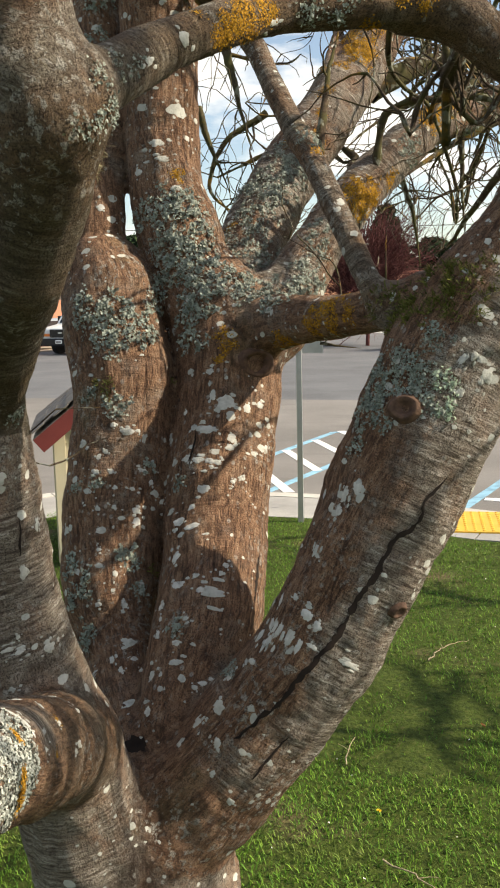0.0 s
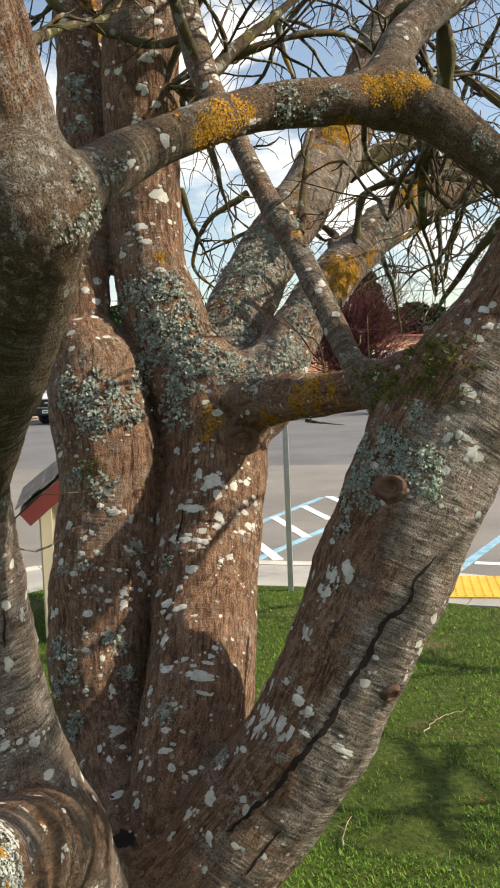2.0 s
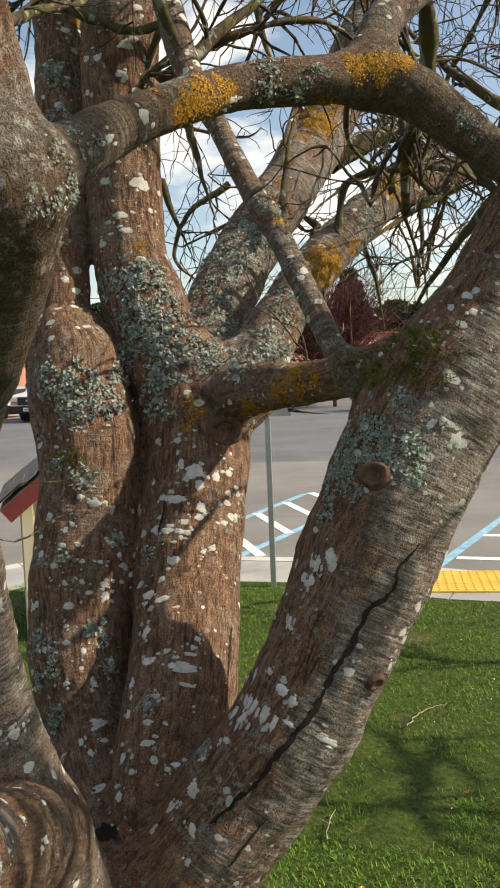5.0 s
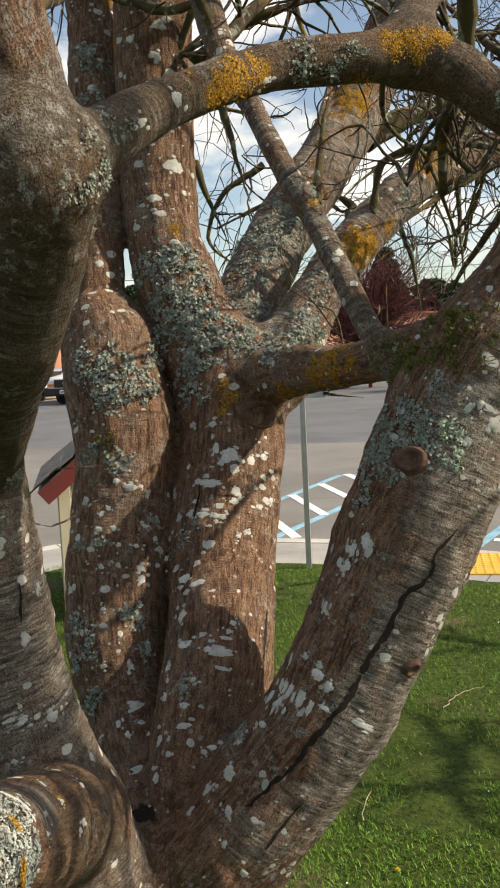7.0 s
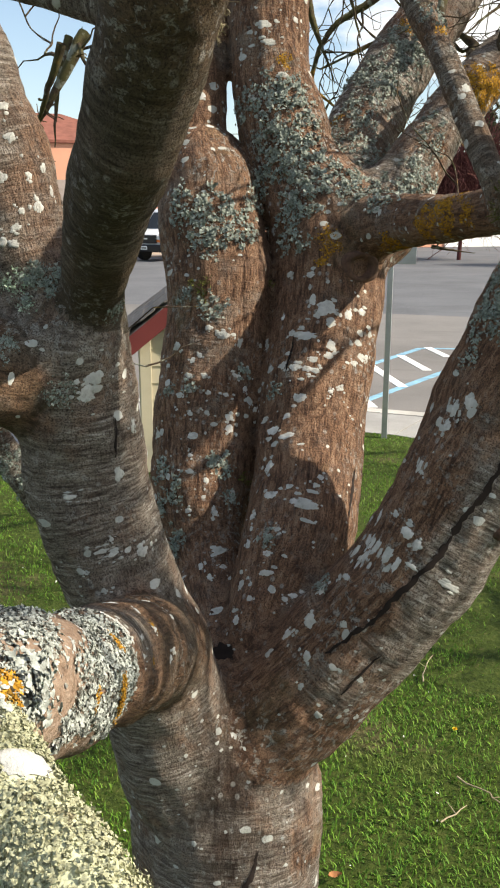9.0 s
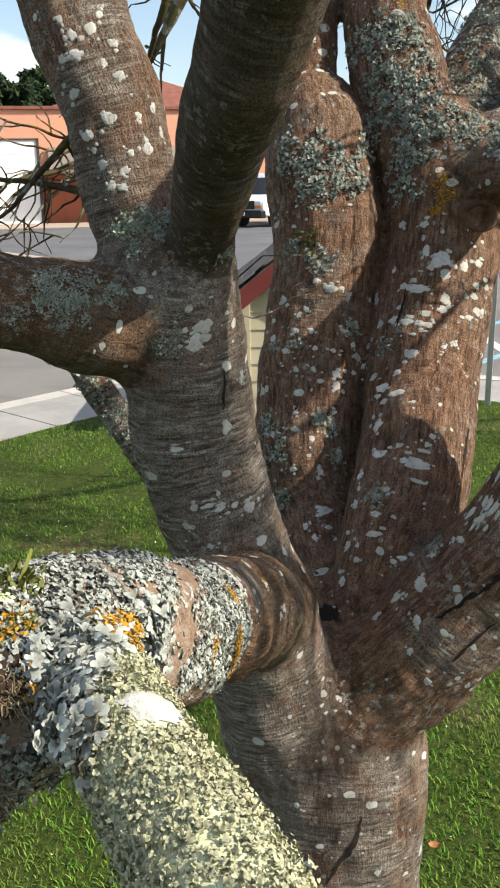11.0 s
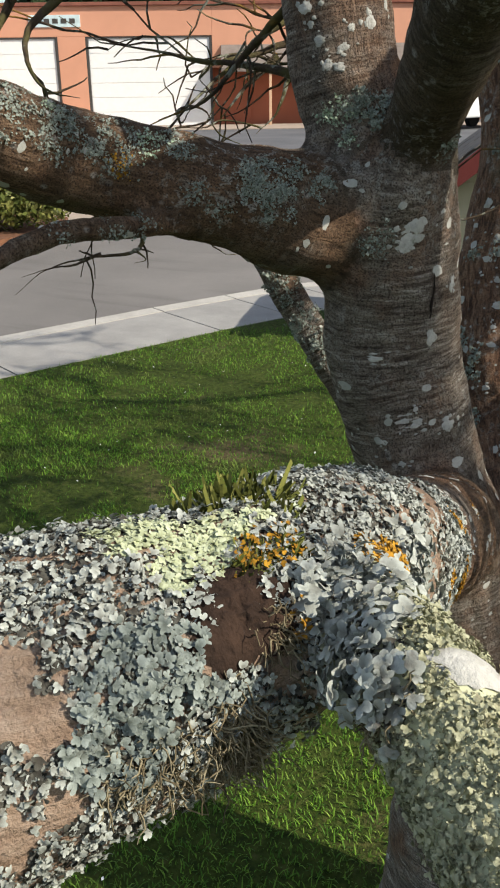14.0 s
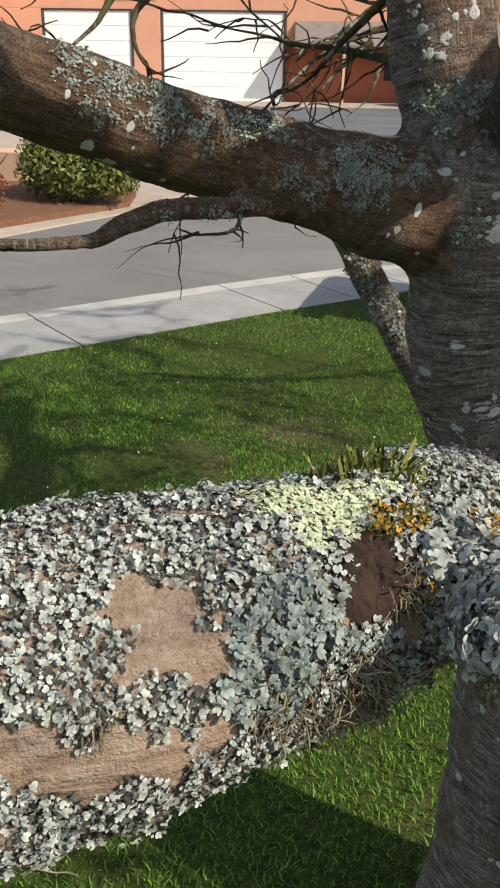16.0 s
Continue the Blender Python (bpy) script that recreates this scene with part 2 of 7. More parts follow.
def twig_material(name, start):
    """Dark twig bark, patched with moss, grey lichen and ochre lichen."""
    m = Mat(name, 0.92, 0.0, 0.15)
    o = m.coord()
    c = m.ramp(m.noise(o, 60.0, 5, 0.65), (0.3, (0.028, 0.020, 0.014)), (0.6, (0.085, 0.062, 0.042)), (0.8, (0.16, 0.125, 0.09)))
    c = m.mix(m.ramp(m.noise(o, 16.0, 4, 0.6), (start, 0.0), (start + 0.12, 0.8)), c, (0.085, 0.080, 0.030))
    c = m.mix(m.ramp(m.noise(m.scaled(o, (1.0, 1.2, 0.9)), 34.0, 4, 0.6), (0.56, 0.0), (0.62, 0.85)), c, (0.24, 0.25, 0.20))
    c = m.mix(m.ramp(m.noise(m.scaled(o, (0.9, 1.1, 1.2)), 11.0, 4, 0.6), (0.60, 0.0), (0.68, 0.75)), c, (0.30, 0.17, 0.03))
    m.colour(c)
    m.bump(m.noise(o, 240.0, 5, 0.7), 0.8, 0.004)
    return m.m


BARK = bark_material()
BARK_TAN = bark_material("tan_bark", 1.6)
CRUST = crust_material()
FOLIOSE = frond_material("foliose_lichen", (0.048, 0.052, 0.040), (0.150, 0.172, 0.142), (0.345, 0.385, 0.335))
LIME = lichen_material("lime_lichen", [(0.12, (0.30, 0.29, 0.16)), (0.42, (0.42, 0.43, 0.26)), (0.9, (0.58, 0.60, 0.40))])
MINT = lichen_material("mint_lichen", [(0.15, (0.22, 0.30, 0.20)), (0.5, (0.38, 0.47, 0.34)), (0.9, (0.52, 0.60, 0.46))])
ORANGE = lichen_material("orange_lichen", [(0.12, (0.13, 0.075, 0.015)), (0.5, (0.33, 0.165, 0.018)), (0.9, (0.52, 0.285, 0.035))])
PALE_FROND = frond_material("pale_frond", (0.080, 0.070, 0.056), (0.215, 0.225, 0.198), (0.47, 0.505, 0.458))
BLUE_FROND = frond_material("blue_frond", (0.045, 0.050, 0.041), (0.140, 0.165, 0.145), (0.30, 0.342, 0.312))
LIME_FROND = frond_material("lime_frond", (0.13, 0.125, 0.060), (0.36, 0.40, 0.235), (0.54, 0.59, 0.40))
# lichen undersides, coloured near black so gaps between lobes read as shaded
UNDER_SHADE_FROND = frond_material("under_frond", (0.020, 0.017, 0.013), (0.050, 0.046, 0.037), (0.105, 0.105, 0.088))
GREEN_FROND = frond_material("green_frond", (0.10, 0.088, 0.055), (0.27, 0.27, 0.165), (0.45, 0.455, 0.305))
MOSS = lichen_material("moss", [(0.15, (0.045, 0.055, 0.012)), (0.5, (0.11, 0.12, 0.025)), (0.9, (0.21, 0.21, 0.06))])
STRAW = lichen_material("hair_lichen", [(0.15, (0.09, 0.07, 0.042)), (0.5, (0.20, 0.165, 0.10)), (0.9, (0.33, 0.29, 0.19))])
GRASS = grass_material()
SOIL = soil_material()
ASPHALT = asphalt_material("asphalt", (0.17, 0.16, 0.15))
ASPHALT_DARK = asphalt_material("dark_asphalt", (0.115, 0.118, 0.125))
CONCRETE = concrete_material()
KERB = concrete_material("kerb_concrete", (0.48, 0.46, 0.42))
BLUE_PAINT = plain("blue_paint", (0.20, 0.38, 0.50), 0.7, spread=0.35, scale=9)
WHITE_PAINT = plain("white_paint", (0.72, 0.72, 0.70), 0.7, spread=0.12, scale=9)
YELLOW = plain("yellow_tactile", (0.62, 0.36, 0.05), 0.6, spread=0.15)
STEEL = plain("galvanised_steel", (0.42, 0.43, 0.44), 0.45, 0.8, scale=14)
SIDING = plain("cream_siding", (0.50, 0.44, 0.31), 0.7, scale=4)
RED_TRIM = plain("red_trim", (0.15, 0.030, 0.027), 0.55, scale=5)
SHINGLE = plain("grey_shingle", (0.16, 0.145, 0.13), 0.95, spread=0.35, scale=20, bump=0.5)
SALMON = plain("salmon_stucco", (0.60, 0.30, 0.195), 0.85, spread=0.08, scale=0.6)
RUST_WALL = plain("rust_stucco", (0.42, 0.13, 0.07), 0.85, spread=0.1, scale=0.7)
TAN = plain("tan_stucco", (0.58, 0.38, 0.25), 0.85, spread=0.08, scale=0.6)
DOOR_WHITE = plain("white_door", (0.82, 0.82, 0.80), 0.5, spread=0.04)
ROOF_RED = plain("red_brown_roof", (0.22, 0.085, 0.06), 0.9, spread=0.25, scale=3)
ROOF_GREY = plain("grey_brown_roof", (0.20, 0.17, 0.15), 0.9, spread=0.2, scale=3)
FRAME_DARK = plain("dark_frame", (0.06, 0.055, 0.05), 0.6)
GLASS_DARK = plain("dark_glass", (0.02, 0.025, 0.03), 0.08, spread=0.02, bump=0)
CAR_WHITE = plain("white_car_paint", (0.75, 0.76, 0.76), 0.25, spread=0.03, bump=0)
CAR_BLACK = plain("black_car_paint", (0.015, 0.016, 0.018), 0.2, spread=0.05, bump=0)
CAR_SILVER = plain("silver_car_paint", (0.42, 0.44, 0.46), 0.3, 0.6, spread=0.05, bump=0)
RUBBER = plain("rubber", (0.02, 0.02, 0.02), 0.8)
AMBER = plain("amber_lens", (0.75, 0.20, 0.04), 0.2, bump=0)
CLEAR = plain("lamp_lens", (0.72, 0.73, 0.72), 0.15, bump=0)
TWIG = twig_material("twig_bark", 0.50)
TWIG_MOSS = twig_material("mossy_twig_bark", 0.42)
CONIFER = lichen_material("conifer_foliage", [(0.1, (0.010, 0.022, 0.010)), (0.5, (0.022, 0.042, 0.018)), (0.9, (0.045, 0.070, 0.028))])
BUSH_LEAF = lichen_material("yellow_green_leaf", [(0.1, (0.030, 0.042, 0.010)), (0.5, (0.095, 0.115, 0.024)), (0.9, (0.25, 0.25, 0.075))], 0.5)
PLUM = lichen_material("plum_twigs", [(0.1, (0.035, 0.012, 0.014)), (0.5, (0.085, 0.028, 0.028)), (0.9, (0.16, 0.07, 0.06))])
GREY_TWIG = lichen_material("grey_twigs", [(0.1, (0.10, 0.09, 0.085)), (0.9, (0.22, 0.20, 0.19))])
MULCH = plain("bark_mulch", (0.16, 0.075, 0.04), 0.95, spread=0.4, scale=30, bump=0.8)
RED_SHRUB = lichen_material("rust_shrub_leaf", [(0.1, (0.10, 0.035, 0.02)), (0.9, (0.30, 0.13, 0.07))])
GRAVELLY = plain("tan_paving", (0.38, 0.31, 0.25), 0.95, spread=0.15, scale=3)


# ---- building blocks ----
def mesh_from(name, verts, faces, mats, smooth=False, face_mats=None):
    me = bpy.data.meshes.new(name)
    me.from_pydata([tuple(v) for v in verts], [], [tuple(f) for f in faces])
    for mt in mats if isinstance(mats, (list, tuple)) else [mats]:
        me.materials.append(mt)
    if face_mats is not None:
        me.polygons.foreach_set("material_index", face_mats)
    if smooth:
        me.polygons.foreach_set("use_smooth", [True] * len(me.polygons))
    me.update()
    return me


def numpy_mesh(name, verts, tris, mat, smooth=False):
    """A mesh straight from arrays; tris may have 3 or 4 columns."""
    me = bpy.data.meshes.new(name)
    verts, tris = np.asarray(verts, np.float32), np.asarray(tris, np.int32)
    k = tris.shape[1]
    me.vertices.add(len(verts))
    me.vertices.foreach_set("co", verts.ravel())
    me.loops.add(tris.size)
    me.loops.foreach_set("vertex_index", tris.ravel())
    me.polygons.add(len(tris))
    me.polygons.foreach_set("loop_start", np.arange(0, tris.size, k, dtype=np.int32))
    me.polygons.foreach_set("use_smooth", np.full(len(tris), smooth))
    me.materials.append(mat)
    me.update(calc_edges=True)
    return me


def part(name, bm, material, parent=None, label="", smooth=False):
    """Links a bmesh as one mesh object under a thing or a part."""
    me = bpy.data.meshes.new(name)
    bm.normal_update()
    bm.to_mesh(me)
    bm.free()
    for mt in material if isinstance(material, (list, tuple)) else [material]:
        me.materials.append(mt)
    if smooth:
        me.polygons.foreach_set("use_smooth", [True] * len(me.polygons))
    ob = new(name, me)
    if parent is not None:
        ob.parent = parent
    if label:
        tagged(ob, label)
    return ob


def child(name, me, parent, label="", kind=""):
    ob = new(name, me)
    ob.parent = parent
    return tagged(ob, label, kind=kind)


def empty(name, m=None):
    ob = new(name)
    if m is not None:
        ob.matrix_world = m
    return ob


def box(bm, x0, x1, y0, y1, z0, z1, bevel=0.0, m=None):
    vs = [bm.verts.new((x, y, z)) for z in (z0, z1) for y in (y0, y1) for x in (x0, x1)]
    fs = [bm.faces.new([vs[i] for i in f]) for f in ((0, 2, 3, 1), (4, 5, 7, 6), (0, 1, 5, 4), (2, 6, 7, 3), (0, 4, 6, 2), (1, 3, 7, 5))]
    if bevel:
        es = list({e for f in fs for e in f.edges})
        r = bmesh.ops.bevel(bm, geom=es, offset=bevel, segments=2, affect="EDGES", profile=0.5)
        vs = list({v for f in r["faces"] for v in f.verts} | {v for v in vs if v.is_valid})
    if m is not None:
        bmesh.ops.transform(bm, matrix=m, verts=[v for v in vs if v.is_valid])
    return bm


def boxed(*spans):
    return box(bmesh.new(), *spans)


def prism(points, z0, z1):
    """An upright slab over a flat outline."""
    bm = bmesh.new()
    lo = [bm.verts.new((x, y, z0)) for x, y in points]
    hi = [bm.verts.new((x, y, z1)) for x, y in points]
    bm.faces.new(hi)
    bm.faces.new(lo[::-1])
    n = len(points)
    for i in range(n):
        bm.faces.new((lo[i], lo[(i + 1) % n], hi[(i + 1) % n], hi[i]))
    bmesh.ops.recalc_face_normals(bm, faces=bm.faces)
    return bm


def cylinder(bm, p0, p1, r0, r1=None, n=12):
    p0, p1 = Vector(p0), Vector(p1)
    r1 = r0 if r1 is None else r1
    q = (p1 - p0).to_track_quat("Z", "Y").to_matrix()
    ring = [[bm.verts.new(p + q @ Vector((r * math.cos(2 * math.pi * i / n), r * math.sin(2 * math.pi * i / n), 0))) for i in range(n)] for p, r in ((p0, r0), (p1, r1))]
    for i in range(n):
        bm.faces.new((ring[0][i], ring[0][(i + 1) % n], ring[1][(i + 1) % n], ring[1][i]))
    bm.faces.new(ring[0][::-1])
    bm.faces.new(ring[1])
    return bm


def smooth_line(points, step):
    """A Catmull-Rom line through rows of numbers, cut into short steps."""
    p = np.asarray(points, float)
    p = np.vstack([2 * p[0] - p[1], p, 2 * p[-1] - p[-2]])
    out = []
    for i in range(1, len(p) - 2):
        n = max(1, int(np.linalg.norm(p[i + 1, :3] - p[i, :3]) / step))
        for u in np.arange(n) / n:
            out.append(0.5 * (2 * p[i] + (p[i + 1] - p[i - 1]) * u + (2 * p[i - 1] - 5 * p[i] + 4 * p[i + 1] - p[i + 2]) * u * u
                              + (3 * p[i] - p[i - 1] - 3 * p[i + 1] + p[i + 2]) * u ** 3))
    out.append(p[-2])
    return np.array(out)


def frames_along(line):
    """Tangents and a pair of side vectors carried along a line without twist."""
    t = np.gradient(line[:, :3], axis=0)
    t /= np.linalg.norm(t, axis=1)[:, None] + 1e-9
    side = np.cross(t[0], (0.3, 1.0, 0.2))
    side /= np.linalg.norm(side)
    a = []
    for k in t:
        side = side - k * (side @ k)
        side /= np.linalg.norm(side) + 1e-9
        a.append(side)
    a = np.array(a)
    return t, a, np.cross(t, a)


class Tubes:
    """Collects many thin tapered tubes into one mesh."""

    def __init__(self):
        self.v, self.f, self.n = [], [], 0

    def add(self, line, sides=5):
        line = np.asarray(line, float)
        _, a, b = frames_along(line)
        ang = np.linspace(0, 2 * np.pi, sides, endpoint=False)
        ring = line[:, None, :3] + line[:, 3][:, None, None] * (np.cos(ang)[None, :, None] * a[:, None] + np.sin(ang)[None, :, None] * b[:, None])
        k = len(line)
        idx = self.n + np.arange(k * sides).reshape(k, sides)
        nxt = np.roll(idx, -1, axis=1)
        self.f.append(np.stack([idx[:-1], nxt[:-1], nxt[1:], idx[1:]], -1).reshape(-1, 4))
        self.v.append(ring.reshape(-1, 3))
        self.n += k * sides

    def mesh(self, name, mat):
        return numpy_mesh(name, np.vstack(self.v), np.vstack(self.f), mat, True)


rng = np.random.default_rng(7)

# ---- ground, road, pavement ----
LAWN = [(-30.0, -30.0), (30.0, -30.0), (30.0, 0.0), (9.0, 4.0), (1.36, 5.85), (0.2, 6.45), (-1.0, 6.66), (-1.80, 6.62), (-2.12, 6.0), (-2.58, 5.0), (-3.26, 3.29), (-6.0, -3.1), (-17.0, -28.0)]


def build_ground():
    # one sheet of dark asphalt out to the horizon
    bm = bmesh.new()
    ring = [(-700, -700), (700, -700), (700, 900), (-700, 900)]
    bm.faces.new([bm.verts.new((x, y, -0.115)) for x, y in ring])
    tagged(part("ground", bm, ASPHALT_DARK), "dark grey asphalt ground reaching to the horizon", "ground", kind="structure")
    bm = prism([(-2.6, 7.0), (30, -2.0), (34, 10.0), (-4.5, 16.6), (-6.4, 16.8), (-6.4, -20), (-14.0, -30), (-9.0, -30), (-3.8, 3.5)], -0.2, -0.10)
    tagged(part("road", bm, ASPHALT), "worn light grey asphalt road and parking bays", "road", kind="structure")
    # lawn: a gently uneven sheet
    bm = prism(LAWN, -0.1, -0.004)
    tagged(part("lawn", bm, SOIL), "sunlit green lawn with bare brown patches", "lawn", kind="structure")


build_ground()


def build_pavement():
    inner = np.array([(-9.2, -10.0), (-6.0, -3.1), (-3.26, 3.29), (-2.58, 5.0), (-2.12, 6.0), (-1.80, 6.62), (-1.0, 6.66), (0.2, 6.45), (1.36, 5.85), (9.0, 4.0), (16.0, 2.0)])
    seg = np.linalg.norm(np.diff(inner, axis=0), axis=1)
    cum = np.concatenate([[0], np.cumsum(seg)])

    def at(s):
        i = min(len(seg) - 1, max(0, int(np.searchsorted(cum, s) - 1)))
        d = (inner[i + 1] - inner[i]) / seg[i]
        return inner[i] + d * (s - cum[i]), d

    def normal(s):
        d = at(s - 0.35)[1] + at(s + 0.35)[1]
        d = d / np.linalg.norm(d)
        return np.array((-d[1], d[0]))

    walkway = tagged(empty("pavement"), "pale concrete pavement of cast slabs beside the lawn", "pavement", kind="structure")
    s, width, kerb = 2.0, 0.68, 0.15
    while s < cum[-1] - 2:
        step = 1.45 if not 16.2 < s < 22.0 else 0.62
        e = s + step - 0.012
        for name, w0, w1, mt, top in (("slab", 0.0, width, CONCRETE, 0.0), ("kerb_stone", width + 0.006, width + kerb, KERB, 0.004)):
            n0, n1 = normal(s), normal(e)
            a, b = at(s)[0], at(e)[0]
            part(name, prism([tuple(a + n0 * w0), tuple(b + n1 * w0), tuple(b + n1 * w1), tuple(a + n0 * w1)], -0.14, top), mt, walkway)
        s += step
    return walkway


build_pavement()


def tactile_pad(origin, way, length, depth):
    """A yellow warning pad of studded plates set into the pavement ramp."""
    pad = tagged(empty("tactile_pad"), "yellow studded tactile warning pad set in the pavement", "tactile paving")
    ang = math.degrees(math.atan2(way[1], way[0]))
    m = pose(origin[0], origin[1], 0.008, 0, 0, ang)
    part("plate", boxed(0, length, 0, depth, -0.03, 0.004, 0.003, m), YELLOW, pad)
    studs = bmesh.new()
    for i in range(int(length / 0.06)):
        for j in range(int(depth / 0.06)):
            c = m @ Vector((0.03 + i * 0.06, 0.03 + j * 0.06, 0.004))
            cylinder(studs, c, c + Vector((0, 0, 0.006)), 0.013, 0.009, 6)
    tagged(part("studs", studs, YELLOW, pad), kind="stuff")
    return pad


tactile_pad((1.18, 6.05), (1.0, -0.08), 1.5, 0.60)
tactile_pad((-1.35, 6.85), (1.0, 0.02), 0.62, 0.55)


def paint_line(name, p, q, width, mat, label, z=-0.096):
    p, q = Vector((*p, 0)), Vector((*q, 0))
    d = (q - p).normalized() * 0.5 * width
    n = Vector((-d.y, d.x, 0))
    ob = part(name, prism([(v.x, v.y) for v in (p - n, q - n, q + n, p + n)], -0.104, z), mat)
    return tagged(ob, label, "road marking", "parking bay markings")


for a, b in (((-0.75, 8.87), (0.29, 11.65)), ((-0.55, 7.15), (1.35, 11.75)), ((0.29, 11.65), (1.35, 11.75)), ((1.30, 7.0), (3.2, 11.2)), ((2.55, 6.6), (4.4, 10.9))):
    paint_line("blue_line", a, b, 0.085, BLUE_PAINT, "blue painted line of an access aisle on asphalt")
for k in range(-1, 3):
    paint_line("white_stripe", (0.17 + 0.226 * k, 8.88 + 1.05 * k), (-0.25 + 0.315 * k, 10.18 + 0.78 * k), 0.10, WHITE_PAINT, "white painted hatch stripe between blue lines", -0.094)
for k in range(0, 3):
    paint_line("white_stripe", (1.62 + 0.4 * k, 7.55 + 0.95 * k), (2.75 + 0.4 * k, 7.25 + 0.95 * k), 0.10, WHITE_PAINT, "white painted hatch stripe between blue lines", -0.094)


def sign_post(x, y):
    post = tagged(empty("sign_post", pose(x, y, 0)), "slim galvanised steel post carrying a small sign, seen from behind", "sign post")
    bm = bmesh.new()
    box(bm, -0.02, 0.02, -0.02, 0.02, -0.2, 1.62, 0.003)
    for k in range(18):
        cylinder(bm, (0, -0.0195, 0.15 + 0.08 * k), (0, -0.0225, 0.15 + 0.08 * k), 0.006, 0.006, 8)
    part("post", bm, STEEL, post)
    part("sign_plate", boxed(-0.13, 0.17, 0.022, 0.026, 1.22, 1.62, 0.001), STEEL, post, "plain grey back of a metal sign")
    bolts = bmesh.new()
    cylinder(bolts, (0, -0.02, 1.32), (0, -0.03, 1.32), 0.009, 0.009, 6)
    part("bolt", bolts, STEEL, post)
    bolts = bmesh.new()
    cylinder(bolts, (0, -0.02, 1.54), (0, -0.03, 1.54), 0.009, 0.009, 6)
    part("bolt", bolts, STEEL, post)
    return post


sign_post(0.127, 6.356)


def pump_hut():
    """A little gabled hut: cream siding, red rake boards, grey shingles."""
    hut = tagged(empty("pump_hut", pose(-0.905, 5.28, 0, 0, 0, 17.5)), "small cream clapboard hut with red fascia and grey shingle roof", "hut")
    w, dep, eave, rise = 0.40, 0.85, 0.86, 0.34
    core = bmesh.new()
    pts = [(-w, 0), (w, 0), (w, eave), (0, eave + w * 0.8), (-w, eave)]
    f = [core.verts.new((x, 0.012, z)) for x, z in pts]
    g = [core.verts.new((x, dep - 0.012, z)) for x, z in pts]
    core.faces.new(f)
    core.faces.new(g[::-1])
    for i in range(5):
        core.faces.new((f[i], g[i], g[(i + 1) % 5], f[(i + 1) % 5]))
    bmesh.ops.recalc_face_normals(core, faces=core.faces)
    wall = part("wall", core, SIDING, hut)
    # overlapping boards on the gable and the long sides
    z = 0.03
    while z < eave + w * 0.8 - 0.05:
        top = z + 0.108
        half = w if top <= eave else max(0.02, w - (top - eave) / 0.8)
        bm = bmesh.new()
        box(bm, -half, half, -0.006, 0.012, z, top, 0.002, Matrix.Translation((0, 0, z)) @ pose(0, 0, 0, -4) @ Matrix.Translation((0, 0, -z)))
        part("board", bm, SIDING, wall)
        if top < eave:
            for sx in (-1, 1):
                bm = boxed(-0.006, 0.012, 0, dep, z, top, 0.002)
                ob = part("board", bm, SIDING, wall)
                ob.matrix_basis = Matrix.Translation((sx * w, 0, 0)) @ (Matrix.Rotation(math.pi, 4, "Z") @ Matrix.Translation((0, -dep, 0)) if sx > 0 else Matrix.Identity(4))
        z += 0.105
    for sx in (-1, 1):
        part("corner_board", boxed(min(sx * w, sx * (w - 0.07)), max(sx * w, sx * (w - 0.07)), -0.016, 0.0, 0.0, eave + 0.02, 0.003), SIDING, hut)
    slope = math.atan(0.8)
    roof = bmesh.new()
    for sx in (-1, 1):
        m = Matrix.Translation((0, 0, eave + w * 0.8 + 0.012)) @ pose(0, 0, 0, 0, sx * math.degrees(slope), 0)
        box(roof, min(0, sx * 0.64), max(0, sx * 0.64), -0.10, dep + 0.1, 0.0, 0.022, 0, m)
    deck = part("roof", roof, SHINGLE, hut)
    for sx in (-1, 1):
        m = Matrix.Translation((0, 0, eave + w * 0.8 + 0.012)) @ pose(0, 0, 0, 0, sx * math.degrees(slope), 0)
        bm = boxed(min(0.01 * sx, sx * 0.64), max(0.01 * sx, sx * 0.64), -0.118, -0.10, -0.075, 0.02, 0.003, m)
        part("rake_board", bm, RED_TRIM, hut, "red painted rake board")
        for row in range(7):
            u = 0.09 * row
            for k in range(7):
                y0 = -0.12 + k * 0.155 + (0.07 if row % 2 else 0) + rng.uniform(-0.006, 0.006)
                y1 = min(y0 + 0.148, dep + 0.12)
                if y1 - y0 < 0.03:
                    continue
                lift = 0.004 + rng.uniform(0, 0.004)
                bm = boxed(min(sx * (0.64 - u), sx * (0.64 - u - 0.11)), max(sx * (0.64 - u), sx * (0.64 - u - 0.11)), y0, y1, 0.022 + lift, 0.030 + lift, 0.002,
                           m @ Matrix.Rotation(-sx * 0.035, 4, "Y"))
                part("shingle", bm, SHINGLE, deck)
    return hut


pump_hut()

# ---- far buildings, vehicles and trees ----
FAR = pose(-22.1, 38.0, -0.11, 0, 0, 30.7)


